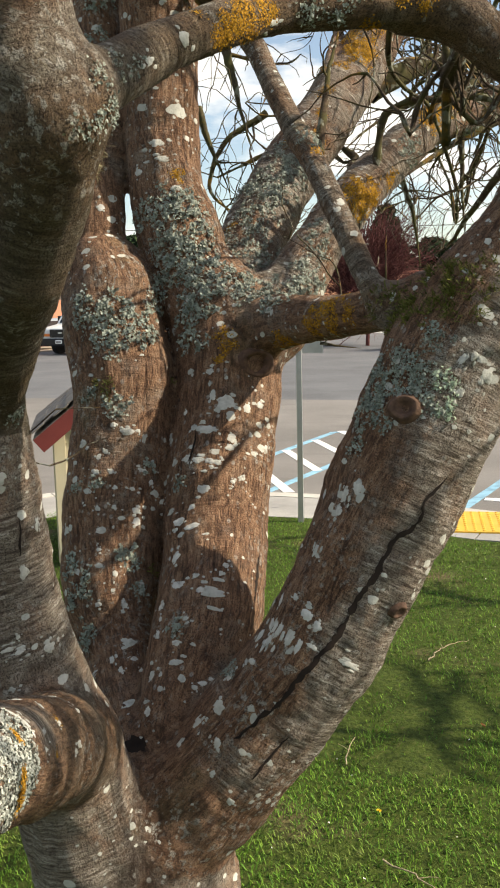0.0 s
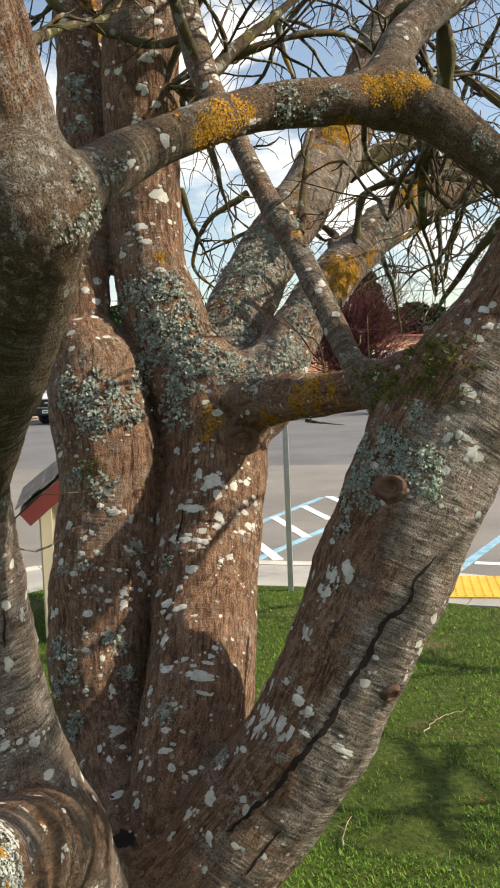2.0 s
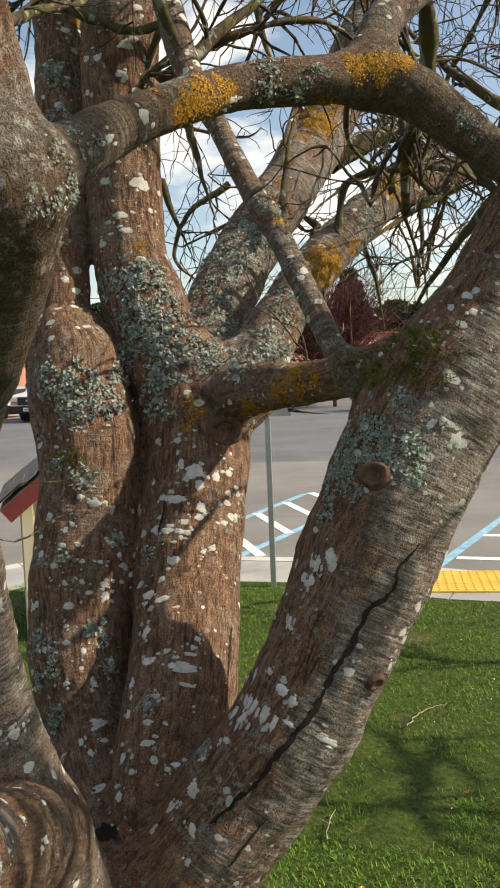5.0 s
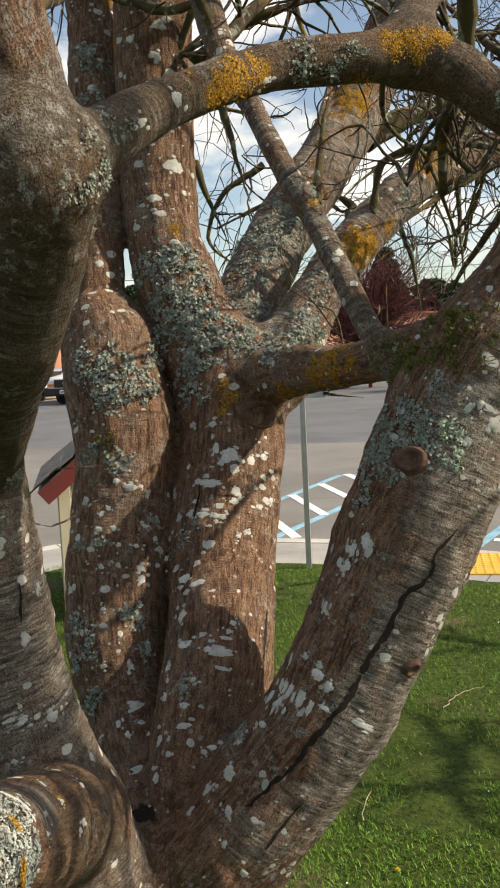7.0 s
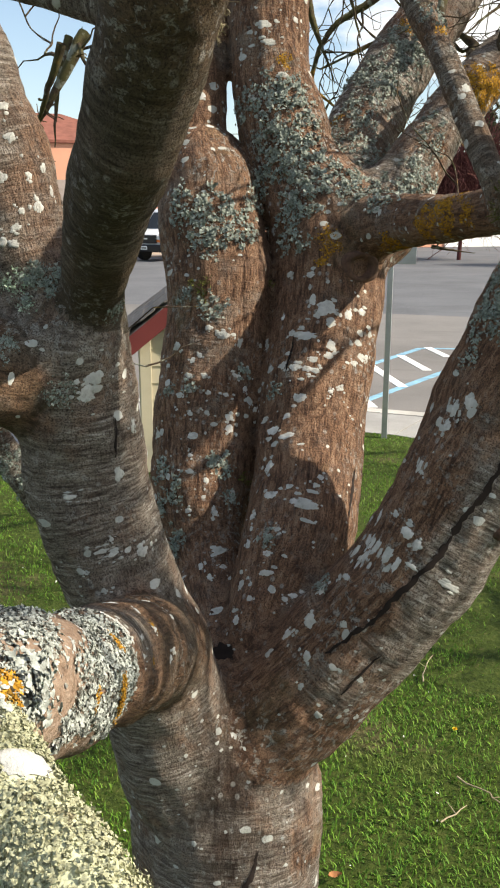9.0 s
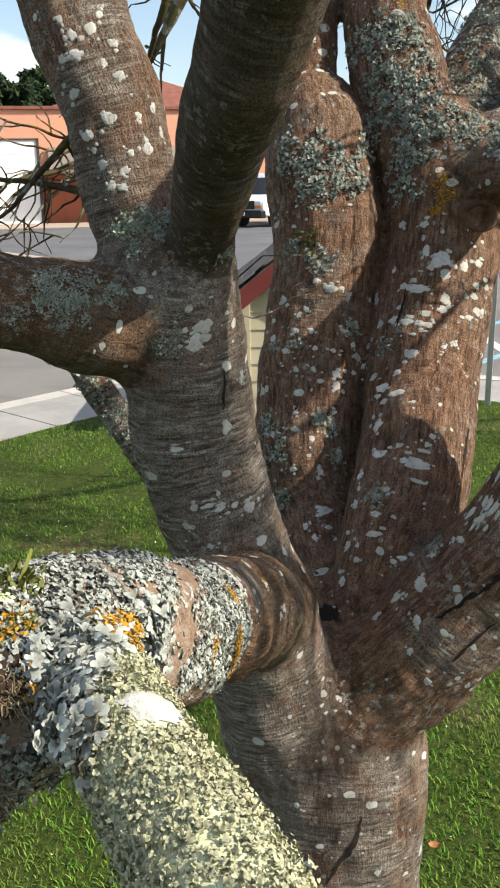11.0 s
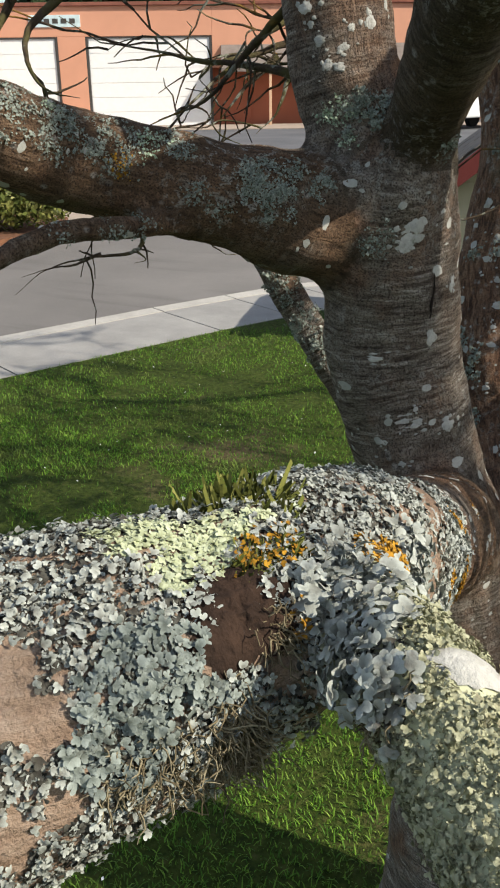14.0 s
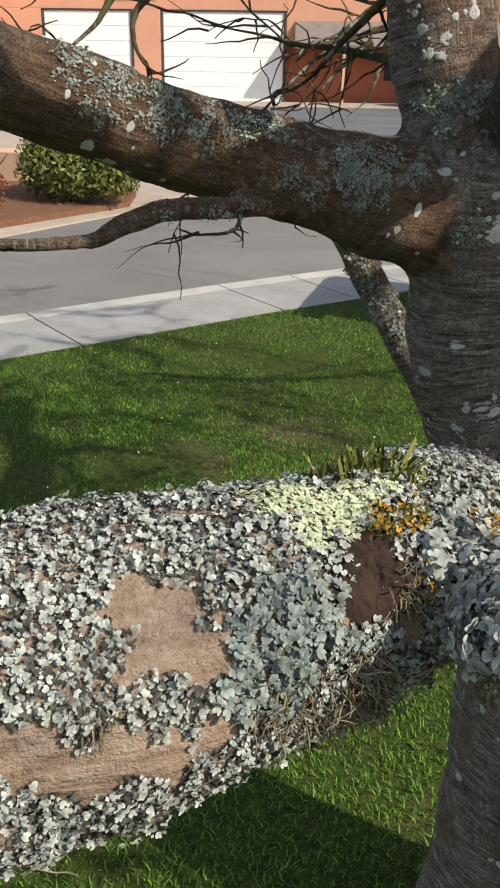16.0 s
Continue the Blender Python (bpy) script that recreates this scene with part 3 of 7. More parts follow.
def far_building():
    hall = tagged(empty("garage_building", FAR), "long salmon orange stucco garage building with tall white doors", "building")

    def wall(x0, x1, z0, z1, mat, y0=0.0, y1=0.35):
        return part("wall", boxed(x0, x1, y0, y1, z0, z1, 0.02), mat, hall)

    wall(-15.5, 0.0, 3.85, 5.1, SALMON)
    wall(-7.0, -5.75, 0, 3.85, SALMON)
    wall(-15.5, -11.2, 0, 3.85, SALMON)
    wall(0.0, 9.5, 2.5, 5.1, SALMON)
    wall(0.0, 9.5, 0, 2.5, RUST_WALL, 0.6, 0.9)
    wall(9.5, 46.0, 0, 3.7, SALMON, 3.0, 3.4)
    part("wall", boxed(-15.5, 9.5, 12, 12.3, 0, 5.1), SALMON, hall)
    part("wall", boxed(9.2, 9.5, 0, 12, 0, 5.1), SALMON, hall)
    part("roof", boxed(-15.7, 9.7, -0.15, 12.4, 5.1, 5.25, 0.02), ROOF_RED, hall)
    part("roof", boxed(9.5, 46.2, 2.8, 12.4, 3.7, 3.85, 0.02), ROOF_RED, hall)
    bm = bmesh.new()
    base = [bm.verts.new(p) for p in ((0.5, 1.0, 5.25), (10.5, 1.0, 5.25), (10.5, 11, 5.25), (0.5, 11, 5.25))]
    top = [bm.verts.new(p) for p in ((4.5, 5.5, 7.0), (6.5, 5.5, 7.0))]
    for f in ((base[0], base[1], top[1], top[0]), (base[1], base[2], top[1]), (base[2], base[3], top[0], top[1]), (base[3], base[0], top[0])):
        bm.faces.new(f)
    part("roof", bm, ROOF_RED, hall, "red brown hipped roof")
    bm = bmesh.new()
    v = [bm.verts.new(p) for p in ((0.4, -1.3, 2.45), (9.6, -1.3, 2.45), (9.6, 0.0, 3.45), (0.4, 0.0, 3.45), (0.4, -1.3, 2.3), (9.6, -1.3, 2.3), (9.6, 0.0, 2.3), (0.4, 0.0, 2.3))]
    for f in ((0, 1, 2, 3), (0, 4, 5, 1), (4, 7, 6, 5), (1, 5, 6, 2), (0, 3, 7, 4)):
        bm.faces.new([v[i] for i in f])
    part("porch_roof", bm, ROOF_GREY, hall, "grey brown porch roof")
    for x in (2.6, 5.2, 7.6):
        part("porch_post", boxed(x - 0.06, x + 0.06, -1.2, -1.08, 0, 2.3, 0.01), TAN, hall)
    for x in (1.0, 1.9):
        part("panel", boxed(x, x + 0.8, 0.57, 0.6, 0.1, 2.2, 0.01), RUST_WALL, hall)
    part("window", boxed(4.6, 6.0, 0.56, 0.6, 1.0, 2.1, 0.01), GLASS_DARK, hall)
    for x0, x1 in ((-5.75, 0.0), (-11.2, -7.0)):
        d = part("garage_door", boxed(x0 + 0.12, x1 - 0.12, 0.10, 0.16, 0, 3.78), DOOR_WHITE, hall, "tall white sectional garage door")
        for k in range(6):
            part("panel", boxed(x0 + 0.14, x1 - 0.14, 0.085, 0.10, 0.02 + 0.63 * k, 0.62 + 0.63 * k, 0.012), DOOR_WHITE, d)
        part("door_frame", boxed(x0, x0 + 0.12, 0.02, 0.2, 0, 3.85, 0.01), FRAME_DARK, hall)
        part("door_frame", boxed(x1 - 0.12, x1, 0.02, 0.2, 0, 3.85, 0.01), FRAME_DARK, hall)
        part("door_frame", boxed(x0, x1, 0.02, 0.2, 3.78, 3.85, 0.01), FRAME_DARK, hall)
    part("garage_door", boxed(20.5, 24.5, 2.9, 3.0, 0, 2.9, 0.02), DOOR_WHITE, hall, "white garage door")
    part("garage_door", boxed(28.5, 33.5, 2.9, 3.0, 0, 2.9, 0.02), DOOR_WHITE, hall, "white garage door")
    part("sign_board", boxed(-8.2, -5.9, -0.06, 0.0, 4.25, 4.75, 0.01), plain("pale_sign", (0.55, 0.68, 0.70), 0.5), hall, "pale blue sign board with unreadable writing")
    for k in range(5):
        part("sign_bar", boxed(-7.9 + 0.38 * k, -7.65 + 0.38 * k, -0.075, -0.06, 4.4, 4.6), FRAME_DARK, hall)
    part("rooftop_vent", boxed(1.8, 2.1, 3, 3.3, 5.2, 6.3, 0.02), DOOR_WHITE, hall)
    part("apron", boxed(-14, 12, -5.0, 0, 0.0, 0.03), GRAVELLY, hall)

    shed = tagged(empty("tan_building", FAR @ pose(-13.5, -2.5, 0)), "tan stucco building with a red metal roof", "building")
    part("wall", boxed(-14, 0, 0, 0.3, 0, 4.6, 0.02), TAN, shed)
    part("wall", boxed(-0.3, 0, 0.3, 9, 0, 4.6, 0.02), TAN, shed)
    part("roof", boxed(-14.4, 0.3, -0.3, 9.3, 4.6, 5.4, 0.03), plain("red_metal_roof", (0.42, 0.03, 0.03), 0.5), shed)
    part("window", boxed(-4.2, -2.2, -0.05, 0.0, 1.6, 3.0, 0.01), GLASS_DARK, shed)
    part("band", boxed(-14, 0, -0.02, 0.0, 2.5, 2.58), RUST_WALL, shed)
    fence = tagged(empty("white_van_body", FAR @ pose(-13.0, -4.5, 0)), "white box trailer parked by the tan building", "trailer")
    part("body", boxed(-3.0, 3.0, 0, 2.2, 0.5, 2.6, 0.06), DOOR_WHITE, fence)
    for x in (-1.8, 1.8):
        bm = bmesh.new()
        cylinder(bm, (x, -0.02, 0.35), (x, 0.25, 0.35), 0.35, 0.35, 16)
        part("wheel", bm, RUBBER, fence)


far_building()


def profile_body(outline, half, bevel=0.06):
    bm = bmesh.new()
    a = [bm.verts.new((x, -half, z)) for x, z in outline]
    b = [bm.verts.new((x, half, z)) for x, z in outline]
    bm.faces.new(a)
    bm.faces.new(b[::-1])
    n = len(outline)
    for i in range(n):
        bm.faces.new((a[i], b[i], b[(i + 1) % n], a[(i + 1) % n]))
    bmesh.ops.recalc_face_normals(bm, faces=bm.faces)
    bmesh.ops.bevel(bm, geom=list(bm.edges), offset=bevel, segments=2, affect="EDGES", profile=0.5)
    return bm


def wheel(thing, x, y, r):
    side = 1 if y > 0 else -1
    bm = bmesh.new()
    cylinder(bm, (x, y - 0.11 * side, r), (x, y + 0.11 * side, r), r, r, 24)
    tyre = part("wheel", bm, RUBBER, thing, smooth=False)
    bm = bmesh.new()
    cylinder(bm, (x, y + 0.105 * side, r), (x, y + 0.125 * side, r), r * 0.62, r * 0.55, 16)
    part("rim", bm, STEEL, tyre)


def cargo_van(m):
    van = tagged(empty("cargo_van", m), "white cargo van with a black front bumper and grille, parked", "van")
    hull = [(-2.7, 0.45), (2.35, 0.42), (2.62, 0.50), (2.66, 0.98), (2.55, 1.10), (1.75, 1.22), (1.05, 2.00), (0.8, 2.08), (-2.6, 2.08), (-2.72, 1.9)]
    part("body", profile_body(hull, 0.98, 0.07), CAR_WHITE, van, smooth=True)
    bm = bmesh.new()
    box(bm, 0, 0.84, -0.82, 0.82, -0.012, 0.012, 0, Matrix.Translation((1.72, 0, 1.27)) @ pose(0, 0, 0, 0, -132, 0))
    part("windscreen", bm, GLASS_DARK, van)
    for s in (-1, 1):
        part("side_window", boxed(0.35, 1.25, s * 0.985 - 0.01, s * 0.985 + 0.01, 1.28, 1.80, 0.008), GLASS_DARK, van)
        part("headlight", boxed(2.62, 2.69, s * 0.72 - 0.16, s * 0.72 + 0.16, 0.86, 1.00, 0.01), CLEAR, van)
        part("indicator", boxed(2.62, 2.69, s * 0.72 - 0.16, s * 0.72 + 0.16, 0.74, 0.84, 0.01), AMBER, van)
        part("mirror", boxed(1.25, 1.40, s * 1.10 - 0.1, s * 1.10 + 0.1, 1.30, 1.55, 0.03), CAR_BLACK, van)
        wheel(van, 1.75, s * 0.88, 0.37)
        wheel(van, -1.75, s * 0.88, 0.37)
    part("grille", boxed(2.63, 2.70, -0.54, 0.54, 0.70, 1.02, 0.02), CAR_BLACK, van)
    part("bumper", boxed(2.50, 2.80, -1.0, 1.0, 0.36, 0.66, 0.05), CAR_BLACK, van, "black front bumper")
    part("badge", boxed(2.70, 2.712, -0.09, 0.09, 0.85, 0.90), CLEAR, van)
    part("number_plate", boxed(2.80, 2.815, -0.16, 0.16, 0.46, 0.60), DOOR_WHITE, van, "pale number plate")
    part("plate_bar", boxed(2.815, 2.82, -0.12, 0.12, 0.50, 0.55), FRAME_DARK, van)
    return van


cargo_van(pose(-9.9, 36.8, -0.115, 0, 0, -112))


def saloon_car(m, paint, label):
    car = tagged(empty("car", m), label, "car")
    hull = [(-2.2, 0.35), (2.2, 0.35), (2.25, 0.72), (1.2, 0.92), (0.5, 1.42), (-1.1, 1.45), (-1.9, 0.98), (-2.25, 0.92)]
    part("body", profile_body(hull, 0.87, 0.07), paint, car, smooth=True)
    for s in (-1, 1):
        part("side_window", boxed(-1.2, 0.75, s * 0.875 - 0.01, s * 0.875 + 0.01, 0.98, 1.32, 0.008), GLASS_DARK, car)
        part("headlight", boxed(2.18, 2.26, s * 0.6 - 0.18, s * 0.6 + 0.18, 0.62, 0.74, 0.01), CLEAR, car)
        wheel(car, 1.35, s * 0.78, 0.32)
        wheel(car, -1.35, s * 0.78, 0.32)
    bm = bmesh.new()
    box(bm, 0, 0.8, -0.72, 0.72, -0.012, 0.012, 0, Matrix.Translation((1.2, 0, 0.95)) @ pose(0, 0, 0, 0, -144, 0))
    part("windscreen", bm, GLASS_DARK, car)
    return car


saloon_car(FAR @ pose(6.6, -3.2, 0.0, 0, 0, -80), CAR_BLACK, "black car parked in front of the orange building")
saloon_car(pose(-13.7, 38.6, -0.115, 0, 0, -100), CAR_SILVER, "silver car parked beside a white cargo van")


def leaf_cloud(centres, radii, count, size, seed, squash=1.0, flat=0.0):
    """Small two-triangle leaves in uneven clumps; returns verts, quads."""
    r = np.random.default_rng(seed)
    centres, radii = np.asarray(centres, float), np.asarray(radii, float)
    pick = r.choice(len(centres), count, p=radii ** 2 / np.sum(radii ** 2))
    d = r.normal(size=(count, 3))
    d /= np.linalg.norm(d, axis=1)[:, None]
    p = centres[pick] + d * (radii[pick] * r.uniform(0.45, 1.05, count))[:, None] * (1, 1, squash)
    a = r.normal(size=(count, 3))
    a /= np.linalg.norm(a, axis=1)[:, None]
    b = np.cross(a, d + r.normal(size=(count, 3)) * 0.4)
    b /= np.linalg.norm(b, axis=1)[:, None] + 1e-9
    s = size * r.uniform(0.6, 1.3, count)[:, None]
    v = np.stack([p - a * s, p + b * s * 0.45, p + a * s, p - b * s * 0.45], 1).reshape(-1, 3)
    return v, np.arange(count * 4).reshape(-1, 4)


def conifer(x, y, height, width, seed, label, cone=True):
    r = np.random.default_rng(seed)
    tree = tagged(empty("conifer", pose(x, y, -0.12)), label, "tree", "far trees behind the buildings")
    t = Tubes()
    t.add(smooth_line([(0, 0, 0, height * 0.025), (0.1, 0, height * 0.5, height * 0.016), (0, 0.1, height * 0.97, 0.03)], 1.0), 8)
    child("trunk", t.mesh("trunk", TWIG), tree)
    c, rad = [], []
    for k in range(90):
        h = r.uniform(0.10, 1.0)
        reach = width * ((1.05 - h) ** 0.75 if cone else math.sin(math.pi * min(1, 0.12 + h * 0.86)) ** 0.6)
        ang = r.uniform(0, 2 * math.pi)
        q = reach * r.uniform(0.35, 1.0)
        c.append((q * math.cos(ang), q * math.sin(ang), h * height))
        rad.append(width * r.uniform(0.14, 0.26))
    v, f = leaf_cloud(c, rad, 15000, width * 0.075, seed, 0.7)
    tagged(child("crown", numpy_mesh("crown", v, f, CONIFER), tree), kind="stuff")
    return tree


def far_point(azimuth, distance):
    a = radians(azimuth)
    return 0.4 + distance * math.sin(a), 0.2 + distance * math.cos(a)


for az, dist, h, w, seed, cone in ((-39.2, 78, 15.2, 5.4, 3, True), (-35.2, 82, 11.4, 4.2, 4, False), (-33.0, 84, 10.8, 3.6, 5, False), (-30.6, 86, 11.4, 4.4, 6, False), (-27.5, 84, 9.5, 4.0, 8, False),
                                   (-1.6, 75, 7.4, 3.4, 9, False), (2.6, 70, 9.0, 2.8, 10, True), (5.6, 80, 7.0, 4.2, 11, False), (-13.5, 80, 8.0, 4.2, 12, True), (-22, 88, 8.6, 4.5, 13, False), (-44, 90, 9.0, 4.8, 14, False), (-18, 84, 7.6, 4.4, 15, False), (9.5, 84, 6.6, 4.8, 16, False), (14, 84, 7.6, 5.0, 17, True)):
    conifer(*far_point(az, dist), h, w, seed, "dark green conifer behind the far buildings", cone)


def twiggy_tree(name, x, y, height, spread, seed, mat, label, n=420, start=0.25):
    r = np.random.default_rng(seed)
    tree = tagged(empty(name, pose(x, y, -0.12)), label, "tree", "far trees behind the buildings")
    t = Tubes()
    t.add(smooth_line([(0, 0, 0, 0.09), (0.05, 0, height * 0.3, 0.07), (0, 0.05, height * 0.6, 0.04)], 0.3), 7)
    child("trunk", t.mesh("trunk", mat), tree)
    t = Tubes()
    for k in range(n):
        a, h = r.uniform(0, 2 * math.pi), r.uniform(start, 0.62) * height
        way = np.array((math.cos(a), math.sin(a), r.uniform(0.3, 1.8)))
        p = np.array((0.0, 0.0, h))
        ln = spread * r.uniform(0.5, 1.1)
        pts = [(*p, 0.02)]
        for s in range(4):
            way = way / np.linalg.norm(way) + r.normal(size=3) * 0.25
            p = p + way / np.linalg.norm(way) * ln / 4
            pts.append((*p, 0.02 * (1 - s / 4.5)))
            if s:
                e = p + (way / np.linalg.norm(way) + r.normal(size=3) * 0.7) * ln * 0.28
                t.add(np.array([(*p, 0.010), (*(p + e) / 2 + r.normal(size=3) * 0.03, 0.008), (*e, 0.004)]), 3)
        t.add(np.array(pts), 4)
    tagged(child("crown", t.mesh("crown", mat), tree), kind="stuff")
    return tree


twiggy_tree("plum_tree", 1.35, 38.0, 5.4, 3.2, 21, PLUM, "dense dark red bare plum tree across the road", 900, 0.15)
twiggy_tree("bare_tree", *far_point(-43.2, 60), 6.4, 2.8, 22, GREY_TWIG, "grey bare tree far behind the buildings", 420)
twiggy_tree("bare_tree", *far_point(7.6, 34), 3.4, 1.5, 23, GREY_TWIG, "grey bare tree far behind the buildings", 300)


def bushy(name, x, y, parts, count, size, mat, seed, label, leggy=True):
    bush = tagged(empty(name, pose(x, y, -0.02)), label, "shrub")
    r = np.random.default_rng(seed)
    t = Tubes()
    for k in range(9):
        a = r.uniform(0, 2 * math.pi)
        t.add(smooth_line([(0, 0, 0, 0.018), (0.15 * math.cos(a), 0.15 * math.sin(a), 0.25, 0.014), (0.4 * math.cos(a), 0.4 * math.sin(a), 0.55, 0.006)], 0.1), 5)
    child("stems", t.mesh("stems", TWIG), bush)
    v, f = leaf_cloud([p[:3] for p in parts], [p[3] for p in parts], count, size, seed, 0.85)
    tagged(child("foliage", numpy_mesh("foliage", v, f, mat), bush), kind="stuff")
    return bush


bushy("laurel_bush", -7.20, 8.28, [(-0.3, 0, 0.5, 0.46), (0.25, 0.1, 0.48, 0.46), (0.0, 0.3, 0.60, 0.42), (0.55, -0.15, 0.34, 0.34), (-0.7, 0.1, 0.45, 0.40), (0.1, -0.3, 0.33, 0.40), (-0.4, -0.25, 0.30, 0.36)], 9000, 0.042, BUSH_LEAF, 31, "yellow green laurel bush on a mulch bed")
bushy("rust_shrub", -7.75, 7.05, [(-0.3, 0, 0.22, 0.26), (0.1, 0.1, 0.2, 0.24), (-0.6, 0.0, 0.25, 0.28)], 1800, 0.035, RED_SHRUB, 32, "low rust coloured shrub on a mulch bed")
bed = prism([(-6.75, 6.2), (-6.65, 8.4), (-7.2, 9.2), (-9.5, 9.6), (-12.5, 8.0), (-12.0, 4.5), (-8.5, 4.6)], -0.1, -0.02)
tagged(part("planting_bed", bed, MULCH), "bark mulch planting bed beside the road", "planting bed", kind="structure")
apron = prism([(-6.4, 2.0), (-6.4, 16.0), (-13.5, 21.0), (-20.0, 12.0), (-14.0, 0.0)], -0.12, -0.085)
tagged(part("driveway", apron, GRAVELLY), "pale tan concrete driveway across the road", "driveway", kind="structure")
low_wall = prism([(-8.9, 9.7), (-8.3, 9.2), (-12.6, 7.8), (-12.9, 8.2)], -0.1, 0.35)
tagged(part("low_wall", low_wall, TAN), "low tan retaining wall behind a planting bed", "wall", kind="structure")

cable = Tubes()
cable.add(smooth_line([(-20, 52, 6.4, 0.02), (8, 52, 6.0, 0.02), (40, 55, 6.6, 0.02)], 2.0), 5)
tagged(new("overhead_cable", cable.mesh("overhead_cable", FRAME_DARK)), "thin dark overhead cable across the sky", "cable")


# ---- the tree ----
from mathutils import bvhtree


class Limb:
    def __init__(self, name, grey, points, blend=0.035, sway=0.0):
        self.name, self.grey, self.blend = name, grey, blend
        self.line = smooth_line(points, 0.028)
        self.t, self.a, self.b = frames_along(self.line)
        self.s = np.concatenate([[0], np.cumsum(np.linalg.norm(np.diff(self.line[:, :3], axis=0), axis=1))])


TREE_LIMBS = []


def limb(name, grey, points, blend):
    TREE_LIMBS.append(Limb(name, grey, points, blend))


limb("trunk", 0.70, [(0.150, 1.360, -0.100, 0.215), (0.148, 1.365, 0.050, 0.185), (0.142, 1.370, 0.250, 0.158), (0.139, 1.375, 0.430, 0.149), (0.141, 1.385, 0.591, 0.152), (0.141, 1.399, 0.725, 0.132)], 0.030)
limb("stem", 0.85, [(0.082, 1.335, 0.705, 0.100), (0.052, 1.280, 0.912, 0.084), (0.021, 1.239, 1.062, 0.077), (-0.010, 1.227, 1.190, 0.083), (-0.008, 1.207, 1.311, 0.074), (0.001, 1.183, 1.370, 0.061)], 0.022)
limb("limb", 0.50, [(0.009, 1.214, 1.379, 0.041), (0.042, 1.148, 1.449, 0.038), (0.090, 1.056, 1.507, 0.040), (0.131, 0.990, 1.553, 0.044), (0.168, 0.926, 1.589, 0.046), (0.192, 0.895, 1.623, 0.046), (0.217, 0.859, 1.654, 0.042), (0.233, 0.831, 1.690, 0.047), (0.211, 0.824, 1.734, 0.048), (0.211, 0.819, 1.768, 0.049), (0.209, 0.757, 1.851, 0.042), (0.165, 0.740, 1.960, 0.040)], 0.022)
limb("limb", 0.55, [(-0.028, 1.200, 1.381, 0.053), (-0.065, 1.196, 1.474, 0.057), (-0.083, 1.197, 1.570, 0.058), (-0.132, 1.201, 1.699, 0.059), (-0.182, 1.228, 1.836, 0.054), (-0.226, 1.267, 2.010, 0.043)], 0.030)
limb("limb", 0.25, [(-0.055, 1.200, 1.325, 0.057), (-0.091, 1.139, 1.339, 0.063), (-0.128, 1.101, 1.359, 0.058), (-0.178, 1.044, 1.380, 0.051), (-0.259, 0.962, 1.411, 0.048), (-0.308, 0.862, 1.446, 0.047), (-0.359, 0.786, 1.481, 0.044), (-0.407, 0.712, 1.518, 0.037)], 0.045)
limb("stem", 0.20, [(0.138, 1.433, 0.829, 0.066), (0.103, 1.500, 0.873, 0.058), (0.055, 1.620, 0.943, 0.077), (0.031, 1.680, 1.027, 0.096), (0.022, 1.730, 1.120, 0.102), (0.024, 1.770, 1.218, 0.100), (0.027, 1.800, 1.318, 0.097), (0.024, 1.830, 1.417, 0.100), (-0.000, 1.860, 1.507, 0.099), (-0.009, 1.885, 1.568, 0.099), (-0.027, 1.905, 1.609, 0.088), (-0.039, 1.920, 1.648, 0.060), (-0.037, 1.940, 1.728, 0.051), (-0.045, 2.000, 1.926, 0.054), (-0.059, 2.080, 2.251, 0.054), (-0.064, 2.120, 2.390, 0.054), (-0.072, 2.233, 2.802, 0.048)], 0.012)
limb("stem", 0.15, [(0.195, 1.445, 0.864, 0.080), (0.223, 1.545, 0.987, 0.094), (0.227, 1.620, 1.061, 0.094), (0.220, 1.710, 1.136, 0.098), (0.220, 1.770, 1.225, 0.101), (0.226, 1.830, 1.318, 0.103), (0.226, 1.880, 1.414, 0.106), (0.217, 1.920, 1.503, 0.114), (0.150, 1.945, 1.615, 0.089), (0.117, 1.960, 1.715, 0.084), (0.093, 1.975, 1.814, 0.077), (0.086, 2.004, 2.055, 0.078), (0.099, 1.986, 2.364, 0.079), (0.094, 2.024, 2.611, 0.074)], 0.012)
limb("limb", 0.60, [(0.211, 1.997, 1.522, 0.090), (0.250, 2.116, 1.670, 0.076), (0.319, 2.251, 1.832, 0.074), (0.424, 2.392, 2.009, 0.072), (0.524, 2.532, 2.187, 0.070), (0.668, 2.634, 2.496, 0.065), (0.844, 2.768, 2.722, 0.058), (1.052, 2.908, 2.995, 0.050)], 0.030)
limb("limb", 0.60, [(0.312, 1.945, 1.509, 0.082), (0.386, 2.014, 1.636, 0.057), (0.452, 2.067, 1.732, 0.053), (0.551, 2.146, 1.845, 0.050), (0.656, 2.233, 1.935, 0.044), (0.782, 2.327, 1.992, 0.040), (0.925, 2.404, 2.054, 0.035)], 0.030)
limb("branch", 0.30, [(0.272, 1.878, 1.500, 0.068), (0.380, 1.770, 1.516, 0.044), (0.453, 1.657, 1.521, 0.037), (0.525, 1.545, 1.534, 0.036), (0.575, 1.511, 1.537, 0.052)], 0.030)
limb("branch", 0.50, [(0.532, 1.494, 1.525, 0.022), (0.502, 1.507, 1.569, 0.019), (0.473, 1.555, 1.637, 0.020), (0.418, 1.640, 1.763, 0.021), (0.358, 1.723, 1.882, 0.021), (0.305, 1.797, 2.003, 0.021), (0.265, 1.779, 2.072, 0.026), (0.227, 1.826, 2.204, 0.027), (0.189, 1.875, 2.375, 0.026), (0.163, 1.887, 2.585, 0.024)], 0.030)
